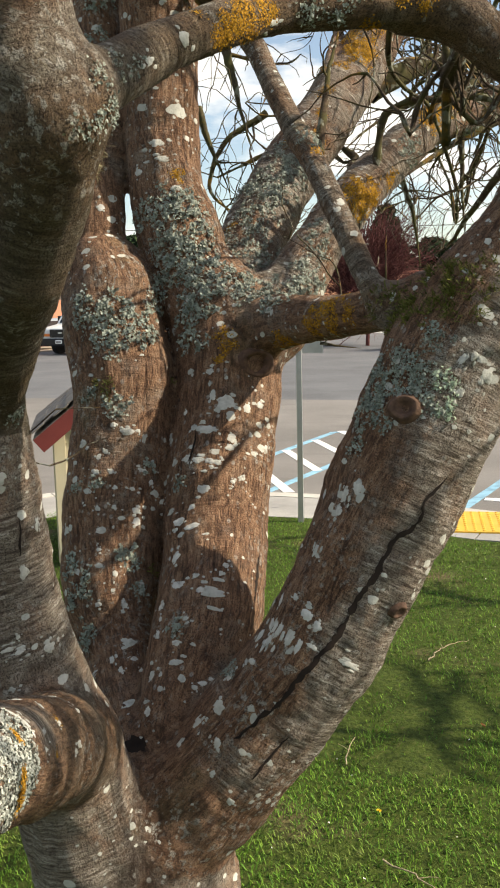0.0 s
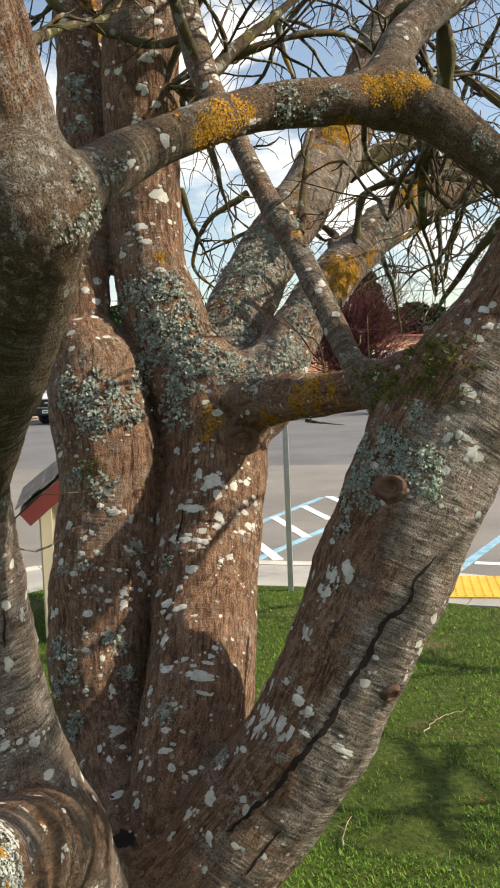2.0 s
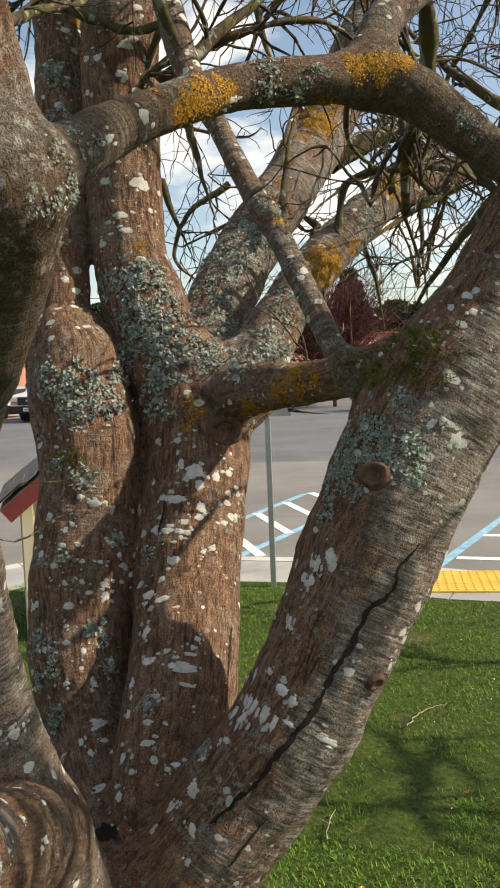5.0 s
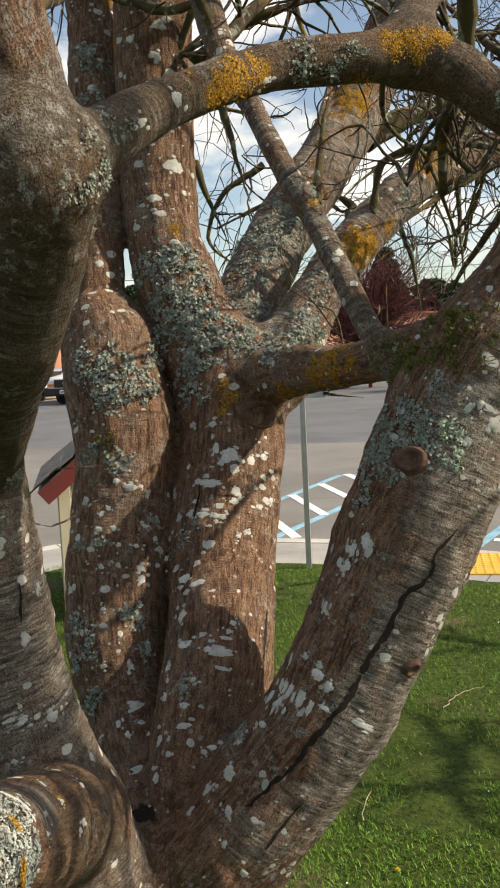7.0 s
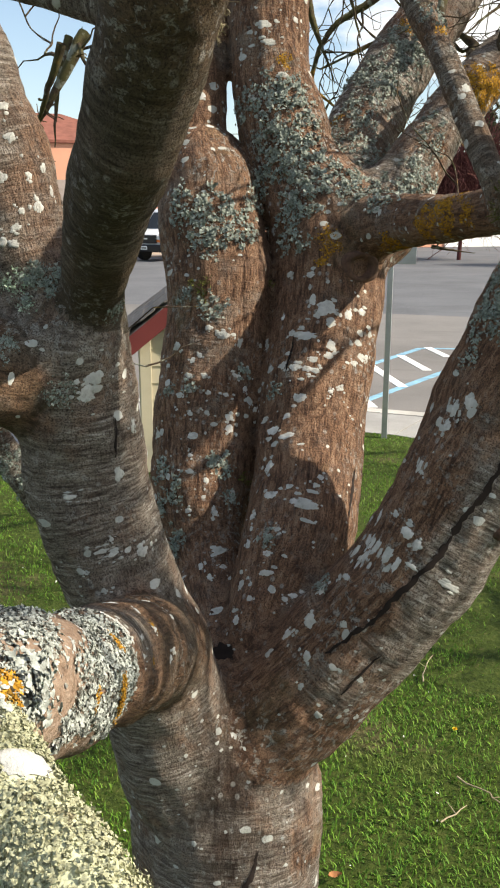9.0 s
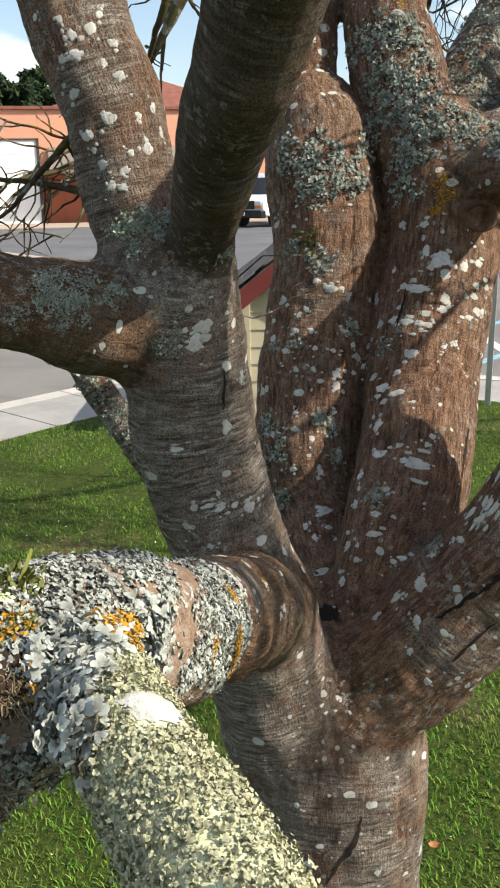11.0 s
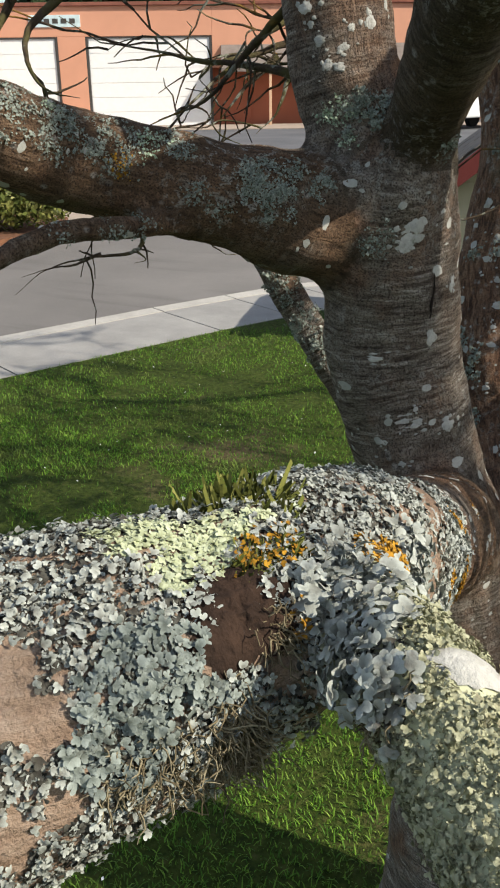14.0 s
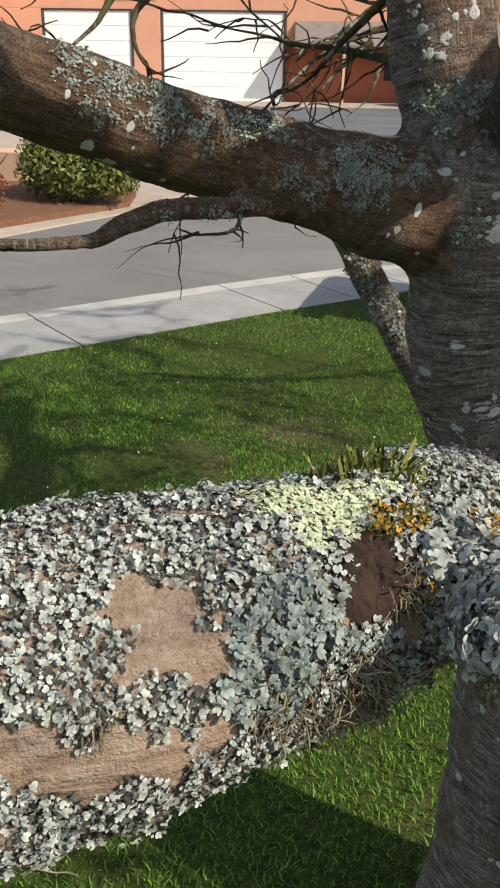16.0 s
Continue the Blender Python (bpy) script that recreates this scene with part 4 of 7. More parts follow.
limb("stem", 0.45, [(0.184, 1.385, 0.751, 0.107), (0.258, 1.384, 0.822, 0.099), (0.339, 1.388, 0.921, 0.092), (0.418, 1.394, 1.030, 0.090), (0.489, 1.413, 1.166, 0.093), (0.542, 1.436, 1.278, 0.103), (0.597, 1.452, 1.403, 0.104), (0.663, 1.467, 1.519, 0.102), (0.725, 1.470, 1.623, 0.078), (0.786, 1.474, 1.740, 0.069), (0.834, 1.472, 1.890, 0.063)], 0.022)
limb("branch", 0.50, [(0.244, 0.836, 1.708, 0.032), (0.263, 0.883, 1.727, 0.027), (0.291, 0.938, 1.763, 0.024), (0.343, 1.002, 1.801, 0.022), (0.403, 1.072, 1.837, 0.023), (0.491, 1.110, 1.850, 0.026), (0.548, 1.147, 1.859, 0.030), (0.592, 1.149, 1.838, 0.029), (0.635, 1.151, 1.802, 0.025), (0.678, 1.153, 1.768, 0.024), (0.740, 1.156, 1.734, 0.023)], 0.030)
limb("branch", 0.50, [(0.536, 1.146, 1.863, 0.028), (0.552, 1.172, 1.920, 0.023), (0.589, 1.209, 1.969, 0.022), (0.662, 1.250, 2.026, 0.021), (0.771, 1.305, 2.089, 0.020)], 0.030)
limb("limb", 0.30, [(0.062, 1.262, 0.930, 0.074), (0.108, 1.040, 1.038, 0.066), (0.150, 0.805, 1.150, 0.053), (0.170, 0.713, 1.188, 0.047), (0.188, 0.614, 1.249, 0.047), (0.195, 0.475, 1.293, 0.046), (0.169, 0.437, 1.289, 0.052), (0.136, 0.401, 1.280, 0.056), (0.106, 0.373, 1.273, 0.060), (0.076, 0.345, 1.263, 0.062), (0.033, 0.306, 1.253, 0.063)], 0.030)
limb("branch", 0.50, [(0.208, 0.529, 1.282, 0.024), (0.242, 0.492, 1.295, 0.020), (0.281, 0.438, 1.318, 0.018), (0.309, 0.417, 1.305, 0.020), (0.333, 0.395, 1.298, 0.021), (0.356, 0.371, 1.292, 0.020)], 0.012)
limb("branch", 0.70, [(-0.032, 1.420, 0.870, 0.039), (-0.118, 1.431, 0.999, 0.029), (-0.189, 1.418, 1.110, 0.025), (-0.253, 1.404, 1.213, 0.024), (-0.291, 1.389, 1.281, 0.021), (-0.336, 1.375, 1.360, 0.018)], 0.020)
limb("branch", 0.50, [(-0.154, 1.061, 1.345, 0.012), (-0.172, 0.990, 1.348, 0.011), (-0.191, 0.929, 1.351, 0.011), (-0.206, 0.872, 1.354, 0.011), (-0.218, 0.823, 1.345, 0.010), (-0.222, 0.791, 1.335, 0.008), (-0.244, 0.741, 1.337, 0.007), (-0.283, 0.695, 1.341, 0.006)], 0.020)
limb("branch", 0.45, [(0.145, 0.997, 1.704, 0.024), (0.098, 1.013, 1.719, 0.022), (0.049, 1.029, 1.736, 0.022), (-0.007, 1.044, 1.751, 0.021), (-0.133, 1.093, 1.792, 0.019)], 0.018)
limb("branch", 0.30, [(0.452, 2.565, 2.256, 0.013), (0.424, 2.432, 2.138, 0.012), (0.413, 2.365, 2.043, 0.011), (0.402, 2.286, 1.937, 0.010), (0.393, 2.234, 1.871, 0.009)], 0.012)


VOX = 0.0070


def limb_field(limb, pts):
    """Signed distance of points to one limb, in short straight pieces."""
    best = np.full(len(pts), 0.055, np.float32)
    lo, hi = pts.min(0), pts.max(0)
    L = limb.line
    for i in range(len(L) - 1):
        p, q = L[i, :3], L[i + 1, :3]
        reach = max(L[i, 3], L[i + 1, 3]) + 0.055
        if np.any(np.maximum(p, q) + reach < lo) or np.any(np.minimum(p, q) - reach > hi):
            continue
        d = q - p
        w = pts - p.astype(np.float32)
        u = np.clip(w @ d.astype(np.float32) / (d @ d), 0, 1)
        r = L[i, 3] + (L[i + 1, 3] - L[i, 3]) * u
        dist = np.linalg.norm(w - u[:, None] * d.astype(np.float32), axis=1) - r
        np.minimum(best, dist, out=best)
    return best


def tree_field(pts, limbs):
    f = None
    for limb in limbs:
        d = limb_field(limb, pts)
        if f is None:
            f = d
            continue
        k = limb.blend
        h = np.clip(0.5 + 0.5 * (d - f) / k, 0, 1)
        f = d * (1 - h) + f * h - k * h * (1 - h)
    return f


def limb_boxes():
    return [(l.line[:, :3].min(0) - 0.12 - l.line[:, 3].max(), l.line[:, :3].max(0) + 0.12 + l.line[:, 3].max()) for l in TREE_LIMBS]


def surface_net():
    """The skin of the blended limbs, block by block, as one quad mesh."""
    boxes = limb_boxes()
    lo = np.min([b[0] for b in boxes], axis=0)
    hi = np.max([b[1] for b in boxes], axis=0)
    lo[2] = -0.06
    n = 24
    dims = np.ceil((hi - lo) / VOX).astype(int) + 4
    stride = np.array((1, dims[0] + 4, (dims[0] + 4) * (dims[1] + 4)), np.int64)
    keys, verts, quads = [], [], []
    corner = np.array([(i, j, k) for k in (0, 1) for j in (0, 1) for i in (0, 1)])
    edges = [(0, 1), (2, 3), (4, 5), (6, 7), (0, 2), (1, 3), (4, 6), (5, 7), (0, 4), (1, 5), (2, 6), (3, 7)]
    for bx in range(0, dims[0], n):
        for by in range(0, dims[1], n):
            for bz in range(0, dims[2], n):
                o = np.array((bx, by, bz)) - 1
                p0, p1 = lo + o * VOX, lo + (o + n + 2) * VOX
                near = []
                for l in TREE_LIMBS:
                    m = l.line[:, 3].max() + 0.05
                    if np.any(np.all((l.line[:, :3] > p0 - m) & (l.line[:, :3] < p1 + m), axis=1)):
                        near.append(l)
                if not near:
                    continue
                ax = [lo[i] + (o[i] + np.arange(n + 3)) * VOX for i in range(3)]
                g = np.stack(np.meshgrid(*ax, indexing="ij"), -1).reshape(-1, 3).astype(np.float32)
                f = tree_field(g, near).reshape(n + 3, n + 3, n + 3)
                inside = f < 0
                if not inside.any() or inside.all():
                    continue
                c = np.stack([f[i:i + n + 2, j:j + n + 2, k:k + n + 2] for i, j, k in corner], -1)
                s = (c < 0).sum(-1)
                cells = np.argwhere((s > 0) & (s < 8))
                cv = c[tuple(cells.T)]
                acc, cnt = np.zeros((len(cells), 3)), np.zeros(len(cells))
                for e0, e1 in edges:
                    f0, f1 = cv[:, e0], cv[:, e1]
                    x = (f0 < 0) != (f1 < 0)
                    u = np.where(x, f0 / np.where(x, f0 - f1, 1), 0)
                    acc += np.where(x[:, None], corner[e0] + u[:, None] * (corner[e1] - corner[e0]), 0)
                    cnt += x
                pos = lo + (o + cells + acc / cnt[:, None]) * VOX
                keys.append(((cells + o + 2) * stride).sum(1))
                verts.append(pos)
                for a in range(3):
                    b, d = (a + 1) % 3, (a + 2) % 3
                    s0 = [slice(1, n + 1)] * 3
                    s1 = [slice(1, n + 1)] * 3
                    s1[a] = slice(2, n + 2)
                    f0, f1 = inside[tuple(s0)], inside[tuple(s1)]
                    w = np.argwhere(f0 != f1) + 1
                    if not len(w):
                        continue
                    flip = inside[tuple(w.T)]
                    eb, ed = np.eye(3, dtype=int)[b], np.eye(3, dtype=int)[d]
                    ring = [w, w - eb, w - eb - ed, w - ed]
                    q = np.stack([((r + o + 2) * stride).sum(1) for r in ring], 1)
                    q[~flip] = q[~flip][:, ::-1]
                    quads.append(q)
    keys, first = np.unique(np.concatenate(keys), return_index=True)
    verts = np.vstack(verts)[first]
    quads = np.searchsorted(keys, np.vstack(quads))
    return verts, quads


def limb_coordinates(v):
    """For each vertex: the limb it lies on, straightened bark coordinates, and greyness."""
    best = np.full(len(v), 9.0)
    which = np.zeros(len(v), int)
    bark = np.zeros((len(v), 3))
    grey, weight = np.zeros(len(v)), np.zeros(len(v))
    second = np.full(len(v), 9.0)
    for k, l in enumerate(TREE_LIMBS):
        m = l.line[:, 3].max() + 0.12
        sel = np.nonzero(np.all((v > l.line[:, :3].min(0) - m) & (v < l.line[:, :3].max(0) + m), axis=1))[0]
        for part_ix in np.array_split(sel, max(1, len(sel) // 20000)):
            if not len(part_ix):
                continue
            p = v[part_ix]
            d2 = ((p[:, None] - l.line[None, :, :3]) ** 2).sum(-1)
            i = d2.argmin(1)
            off = p - l.line[i, :3]
            d = np.sqrt(d2[np.arange(len(p)), i]) - l.line[i, 3]
            x, y, z = (off * l.a[i]).sum(1), (off * l.b[i]).sum(1), (off * l.t[i]).sum(1)
            w = np.exp(-np.clip(d, 0, 1) / 0.012)
            grey[part_ix] += w * l.grey
            weight[part_ix] += w
            better = d < best[part_ix]
            second[part_ix] = np.where(better, best[part_ix], np.minimum(second[part_ix], d))
            j = part_ix[better]
            best[j] = d[better]
            which[j] = k
            bark[j] = np.stack([x, y, l.s[i] + z], 1)[better] + (k * 3.7, k * 1.3, k * 5.1)
    return which, bark, grey / np.maximum(weight, 1e-6), np.exp(-np.clip(second - best, 0, 1) / 0.022)


def vertex_normals(v, q):
    n = np.cross(v[q[:, 2]] - v[q[:, 0]], v[q[:, 3]] - v[q[:, 1]])
    out = np.zeros_like(v)
    for k in range(4):
        np.add.at(out, q[:, k], n)
    return out / (np.linalg.norm(out, axis=1)[:, None] + 1e-12)


T_V, T_Q = surface_net()
T_N = vertex_normals(T_V, T_Q)
T_L, T_B, T_G, T_F = limb_coordinates(T_V)


def roughen():
    """Bark relief: lumps, rings across the limb and shallow furrows along it."""
    h = np.zeros(len(T_V))
    for i in range(len(T_V)):
        b, p = T_B[i], T_V[i]
        h[i] = (0.0060 * noise.noise(Vector(p) * 13.0) + 0.0024 * noise.noise(Vector(p) * 45.0) + 0.0010 * noise.noise(Vector((b[0] * 24, b[1] * 24, b[2] * 75)))
                + 0.0026 * noise.noise(Vector((b[0] * 60, b[1] * 60, b[2] * 14))))
    size = np.array([min(1.0, l.line[:, 3].mean() / 0.06) for l in TREE_LIMBS])[T_L]
    return T_V + T_N * (h * size)[:, None]


T_V = roughen()
# the leaning stem: weathered grey on its under side, brown on its upper side
lean = T_L == 11
T_G[lean] = 0.10 + 0.75 * np.clip(0.34 + 1.6 * (T_N[lean] @ np.array((0.72, -0.30, -0.62))), 0, 1) * np.clip((T_B[lean, 2] - 11 * 5.1 - 0.12) / 0.15, 0, 1)
T_N = vertex_normals(T_V, T_Q)

TREE = tagged(empty("tree", pose(0, 0, 0)), "bare many-stemmed tree with lichen covered red-grey bark on a lawn", "tree")
TREE_PARTS = {}


def one_piece_each(label):
    """Gives stray islands of a limb's skin to the limb that surrounds them."""
    for turn in range(3):
        keys, node = np.unique(T_Q * 64 + label[:, None], return_inverse=True)
        node = node.reshape(T_Q.shape)
        comp = np.arange(len(keys))
        while True:
            low = comp[node].min(1)
            nxt = comp.copy()
            for i in range(4):
                np.minimum.at(nxt, node[:, i], low)
            nxt = nxt[nxt]
            if (nxt == comp).all():
                break
            comp = nxt
        root = comp[node[:, 0]]
        strays = 0
        for k in np.unique(label):
            names, count = np.unique(root[label == k], return_counts=True)
            for stray in names[count < count.max()]:
                mine = root == stray
                touch = np.isin(T_Q, np.unique(T_Q[mine])).any(1) & (label != k)
                if touch.any():
                    label[mine] = np.bincount(label[touch]).argmax()
                    strays += 1
        if not strays:
            break
    return label


Q_L = one_piece_each(T_L[T_Q[:, 0]].copy())
LABELS = {"trunk": "short stout trunk with furrowed red brown bark"}
for k, piece in enumerate(TREE_LIMBS):
    quads = T_Q[Q_L == k]
    if not len(quads):
        continue
    used, inv = np.unique(quads, return_inverse=True)
    me = numpy_mesh(piece.name, T_V[used], inv.reshape(-1, 4), LIME if k == 15 else BARK_TAN if k == 14 else BARK, True)
    at = me.attributes.new("bark", "FLOAT_VECTOR", "POINT")
    at.data.foreach_set("vector", T_B[used].astype(np.float32).ravel())
    at = me.attributes.new("grey", "FLOAT", "POINT")
    at.data.foreach_set("value", T_G[used].astype(np.float32))
    at = me.attributes.new("tan", "FLOAT", "POINT")
    at.data.foreach_set("value", np.clip((T_B[used, 2] - k * 5.1 - 0.585) / 0.16, 0, 1).astype(np.float32))
    at = me.attributes.new("fork", "FLOAT", "POINT")
    at.data.foreach_set("value", T_F[used].astype(np.float32))
    at = me.attributes.new("olive", "FLOAT", "POINT")
    along = T_B[used, 2] - k * 5.1
    # strength per limb of the olive bark tone and the shade painted with it
    olive_shade = np.full(len(used), {2: 0.9, 4: 0.55, 12: 0.65, 10: 0.3, 16: 0.3, 17: 0.5, 13: 0.5, 14: 0.5}.get(k, 0.0))
    if k in (2, 14):
        olive_shade *= np.clip(((0.66 if k == 2 else 0.485) - along) / 0.16, 0, 1)
    at.data.foreach_set("value", olive_shade.astype(np.float32))
    at = me.attributes.new("stain", "FLOAT", "POINT")
    streak = T_V[used, 0] - (0.168 + (T_V[used, 2] - 0.846) * -0.001) + 0.03 * np.array([noise.noise(Vector((p[0] * 4, p[1] * 4, p[2] * 9))) for p in T_V[used]])
    streak = np.exp(-(streak / 0.042) ** 2) * (T_N[used, 1] < 0.2) * np.clip((0.86 - T_V[used, 2]) / 0.05, 0, 1)
    at.data.foreach_set("value", streak.astype(np.float32))
    me.normals_split_custom_set_from_vertices([tuple(n) for n in T_N[used]])
    TREE_PARTS[k] = child(piece.name, me, TREE, LABELS.get(piece.name, ""))


class Lobes:
    """Collects small curled lichen lobes, or short hairs, into one mesh."""

    def __init__(self, seed):
        self.r = np.random.default_rng(seed)
        self.v, self.f, self.n, self.rim = [], [], 0, []

    def frond(self, p, n, size, tilt=0.3, stack=0.7, curl=0.3, span=1.15):
        """Overlapping lichen lobes with scalloped, rounded rims that run together in one direction."""
        r, k = self.r, len(p)
        flow = np.array([noise.noise_vector(Vector(q) * 95.0) for q in p]) * 2.2 + r.normal(size=(k, 3)) * 0.75
        n = n + r.normal(size=(k, 3)) * tilt
        n /= np.linalg.norm(n, axis=1)[:, None]
        a = flow - n * (flow * n).sum(1)[:, None]
        a /= np.linalg.norm(a, axis=1)[:, None] + 1e-9
        b = np.cross(n, a)
        s = (size * (0.55 + 0.95 * r.random(k) ** 1.4))[:, None]
        base = p + n * s * r.uniform(-0.1, stack, (k, 1))
        ph, tips, up0 = r.uniform(0, 6.28, k), r.uniform(2.0, 3.6, k), curl * r.uniform(-0.3, 1.2, k)
        rows, rim = [base], [np.zeros(k)]
        for f, m in ((0.5, 5), (1.0, 15)):
            for q in np.linspace(-span, span, m):
                scallop = 1.0 - (0.50 if f == 1.0 else 0.12) * (1 - np.abs(np.cos(tips * q + ph)) ** 0.55)
                out = f * scallop * (1.0 - 0.16 * abs(q))
                rise = up0 * out ** 2 + 0.16 * f * np.sin(2.6 * q + ph * 1.7) + 0.14 * f * (abs(q) / span) ** 2 + (0.10 if f == 0.5 else 0.0)
                rows.append(base + s * (a * (out * math.cos(q))[:, None] + b * (out * math.sin(q) * 0.85)[:, None] + n * rise[:, None]))
                rim.append(np.full(k, 0.45) if f == 0.5 else np.clip(scallop, 0.4, 1))
        i = self.n + np.arange(k)[:, None] * 21
        self.v.append(np.stack(rows, 1).reshape(-1, 3))
        self.rim.append(np.stack(rim, 1).ravel())
        for j in range(4):
            self.f.append(np.hstack([i, i + 1 + j, i + 2 + j, i + 2 + j]))
            o = 6 + (7 * j) // 2
            e = 6 + (7 * (j + 1)) // 2
            for g in range(o, e):
                self.f.append(np.hstack([i + 1 + j, i + g, i + g + 1, i + g + 1]))
            self.f.append(np.hstack([i + 1 + j, i + e, i + 2 + j, i + 2 + j]))
        self.n += k * 21

    def add(self, p, n, size, curl=0.5, width=0.55, droop=0.0, layers=0.3):
        r, k = self.r, len(p)
        if not k:
            return
        a = r.normal(size=(k, 3))
        a -= n * (a * n).sum(1)[:, None]
        a /= np.linalg.norm(a, axis=1)[:, None] + 1e-9
        b = np.cross(n, a)
        s = (size * r.uniform(0.5, 1.5, k))[:, None]
        c = (curl * r.uniform(0.2, 1.8, k))[:, None]
        base = p + n * (layers * s * r.uniform(0, 1, (k, 1)))
        w = width * r.uniform(0.7, 1.3, (k, 1))
        sag = np.array((0, 0, -1.0)) * droop * s
        mid = base + a * s * 0.55 + n * s * 0.12
        tip = base + a * s * r.uniform(0.8, 1.15, (k, 1)) + n * s * c + sag
        twist = b * s * w * 0.5
        lift = n * s * r.normal(size=(k, 1)) * 0.18
        rows = np.stack([base - twist * 0.4, base + twist * 0.4, mid + twist + lift, mid - twist - lift, tip + twist * 0.7 + lift, tip - twist * 0.7 - lift,
                         tip + a * s * 0.12 - n * s * 0.05], 1)
        i = self.n + np.arange(k)[:, None] * 7
        self.v.append(rows.reshape(-1, 3))
        self.f += [np.hstack([i, i + 1, i + 2, i + 3]), np.hstack([i + 3, i + 2, i + 4, i + 5]), np.hstack([i + 5, i + 4, i + 6, i + 6])]
        self.n += k * 7

    def mesh(self, name, mat):
        f = np.vstack(self.f)
        quads = f[f[:, 2] != f[:, 3]].reshape(-1, 4)
        tris = f[f[:, 2] == f[:, 3]][:, :3]
        me = bpy.data.meshes.new(name)
        v = np.vstack(self.v).astype(np.float32)
        me.vertices.add(len(v))
        me.vertices.foreach_set("co", v.ravel())
        loops = np.concatenate([quads.ravel(), tris.ravel()]).astype(np.int32)
        me.loops.add(len(loops))
        me.loops.foreach_set("vertex_index", loops)
        starts = np.concatenate([np.arange(len(quads)) * 4, len(quads) * 4 + np.arange(len(tris)) * 3]).astype(np.int32)
        me.polygons.add(len(starts))
        me.polygons.foreach_set("loop_start", starts)
        me.polygons.foreach_set("use_smooth", np.full(len(starts), True))
        me.materials.append(mat)
        if self.rim:
            at = me.attributes.new("rim", "FLOAT", "POINT")
            at.data.foreach_set("value", np.concatenate(self.rim).astype(np.float32))
        me.update(calc_edges=True)
        return me


def on_skin(r, centre, radius, count, edge=0.6, gaps=-0.06):
    """Random places on the bark round a centre, thinning out unevenly to the rim."""
    d = np.linalg.norm(T_V - np.asarray(centre), axis=1)
    ragged = np.array([noise.noise(Vector(p) * (1.2 / radius + 22) + Vector((7, 3, 1))) for p in T_V[d < radius * 1.5]])
    ix = np.nonzero(d < radius * 1.5)[0]
    holes = np.array([noise.noise(Vector(T_V[i]) * 85.0) for i in ix])
    ok = ix[(d[ix] / radius < 1 + edge * 1.6 * ragged + 0.5 * holes) & (ragged > -0.28) & (holes > gaps)]
    if not len(ok):
        return np.zeros((0, 3)), np.zeros((0, 3))
    pick = r.choice(ok, count)
    t = r.normal(size=(count, 3)) * VOX * 0.5
    nn = T_N[pick]
    t -= nn * (t * nn).sum(1)[:, None]
    return T_V[pick] + t, nn


# ---- crust lichen, splits and knots on the bark ----
SKIN = bvhtree.BVHTree.FromPolygons([tuple(v) for v in T_V], T_Q.tolist())


def patch_on_skin(r, centre, way, wide, tall, rise, rings, n):
    """An uneven disc laid on the bark; way: the limb's direction there."""
    c, nrm, _, _ = SKIN.find_nearest(Vector(centre))
    up = (Vector(way) - nrm * nrm.dot(Vector(way))).normalized()
    side = up.cross(nrm)
    seed = Vector(r.uniform(0, 50, 3))
    verts, faces = [tuple(c + nrm * rise)], []
    for k in range(1, rings + 1):
        f = k / rings
        for i in range(n):
            a = 2 * math.pi * i / n
            e = 1 + (0.42 * noise.noise(seed + Vector((math.cos(a), math.sin(a), 0)) * 1.3) + 0.34 * noise.noise(seed + Vector((math.cos(a), math.sin(a), 5)) * 4.2)) * f
            p = c + side * (wide * f * e * math.cos(a)) + up * (tall * f * e * math.sin(a))
            q, qn, _, _ = SKIN.find_nearest(p)
            verts.append(tuple(q + qn * (rise * (1 - f ** 4) + 0.0003)))
    for i in range(n):
        faces.append((0, 1 + i, 1 + (i + 1) % n))
        for k in range(rings - 1):
            a, b = 1 + k * n, 1 + (k + 1) * n
            faces.append((a + i, b + i, b + (i + 1) % n, a + (i + 1) % n))
    return verts, faces


def hollow(centre, radius):
    # flat disc on the bark; the hole's inner shade is only its dark colour
    v, f = patch_on_skin(np.random.default_rng(4), centre, (0, 0, 1), radius, radius * 0.7, 0.0006, 3, 24)
    child("hollow", mesh_from("hollow", v, f, SPLIT, True), TREE_PARTS[0], "small hollow in the crotch of the stems, its shaded depth painted dark")


def limb_way(k, p):
    l = TREE_LIMBS[k]
    return l.t[((l.line[:, :3] - np.asarray(p)) ** 2).sum(1).argmin()]


SPECKS = []
SPOT_RNG = np.random.default_rng(41)


def crust_spots(k, rows):
    for x, y, z, w, h in rows:
        way = limb_way(k, (x, y, z))
        v, f = patch_on_skin(SPOT_RNG, (x, y, z), way, w * 0.8, h * 0.8, 0.0008, 3, 26)
        for j in range(int(SPOT_RNG.integers(2, 6))):
            g = SPOT_RNG.uniform(0.18, 0.45)
            off = Vector(SPOT_RNG.normal(size=3)) * (w + h) * 0.5
            v2, f2 = patch_on_skin(SPOT_RNG, Vector((x, y, z)) + off, way, w * g, h * g, 0.0008, 2, 14)
            SPECKS.append((v2, f2))
        child("lichen_spot", mesh_from("lichen_spot", v, f, CRUST, True), TREE_PARTS[k], "pale grey crust lichen spot")


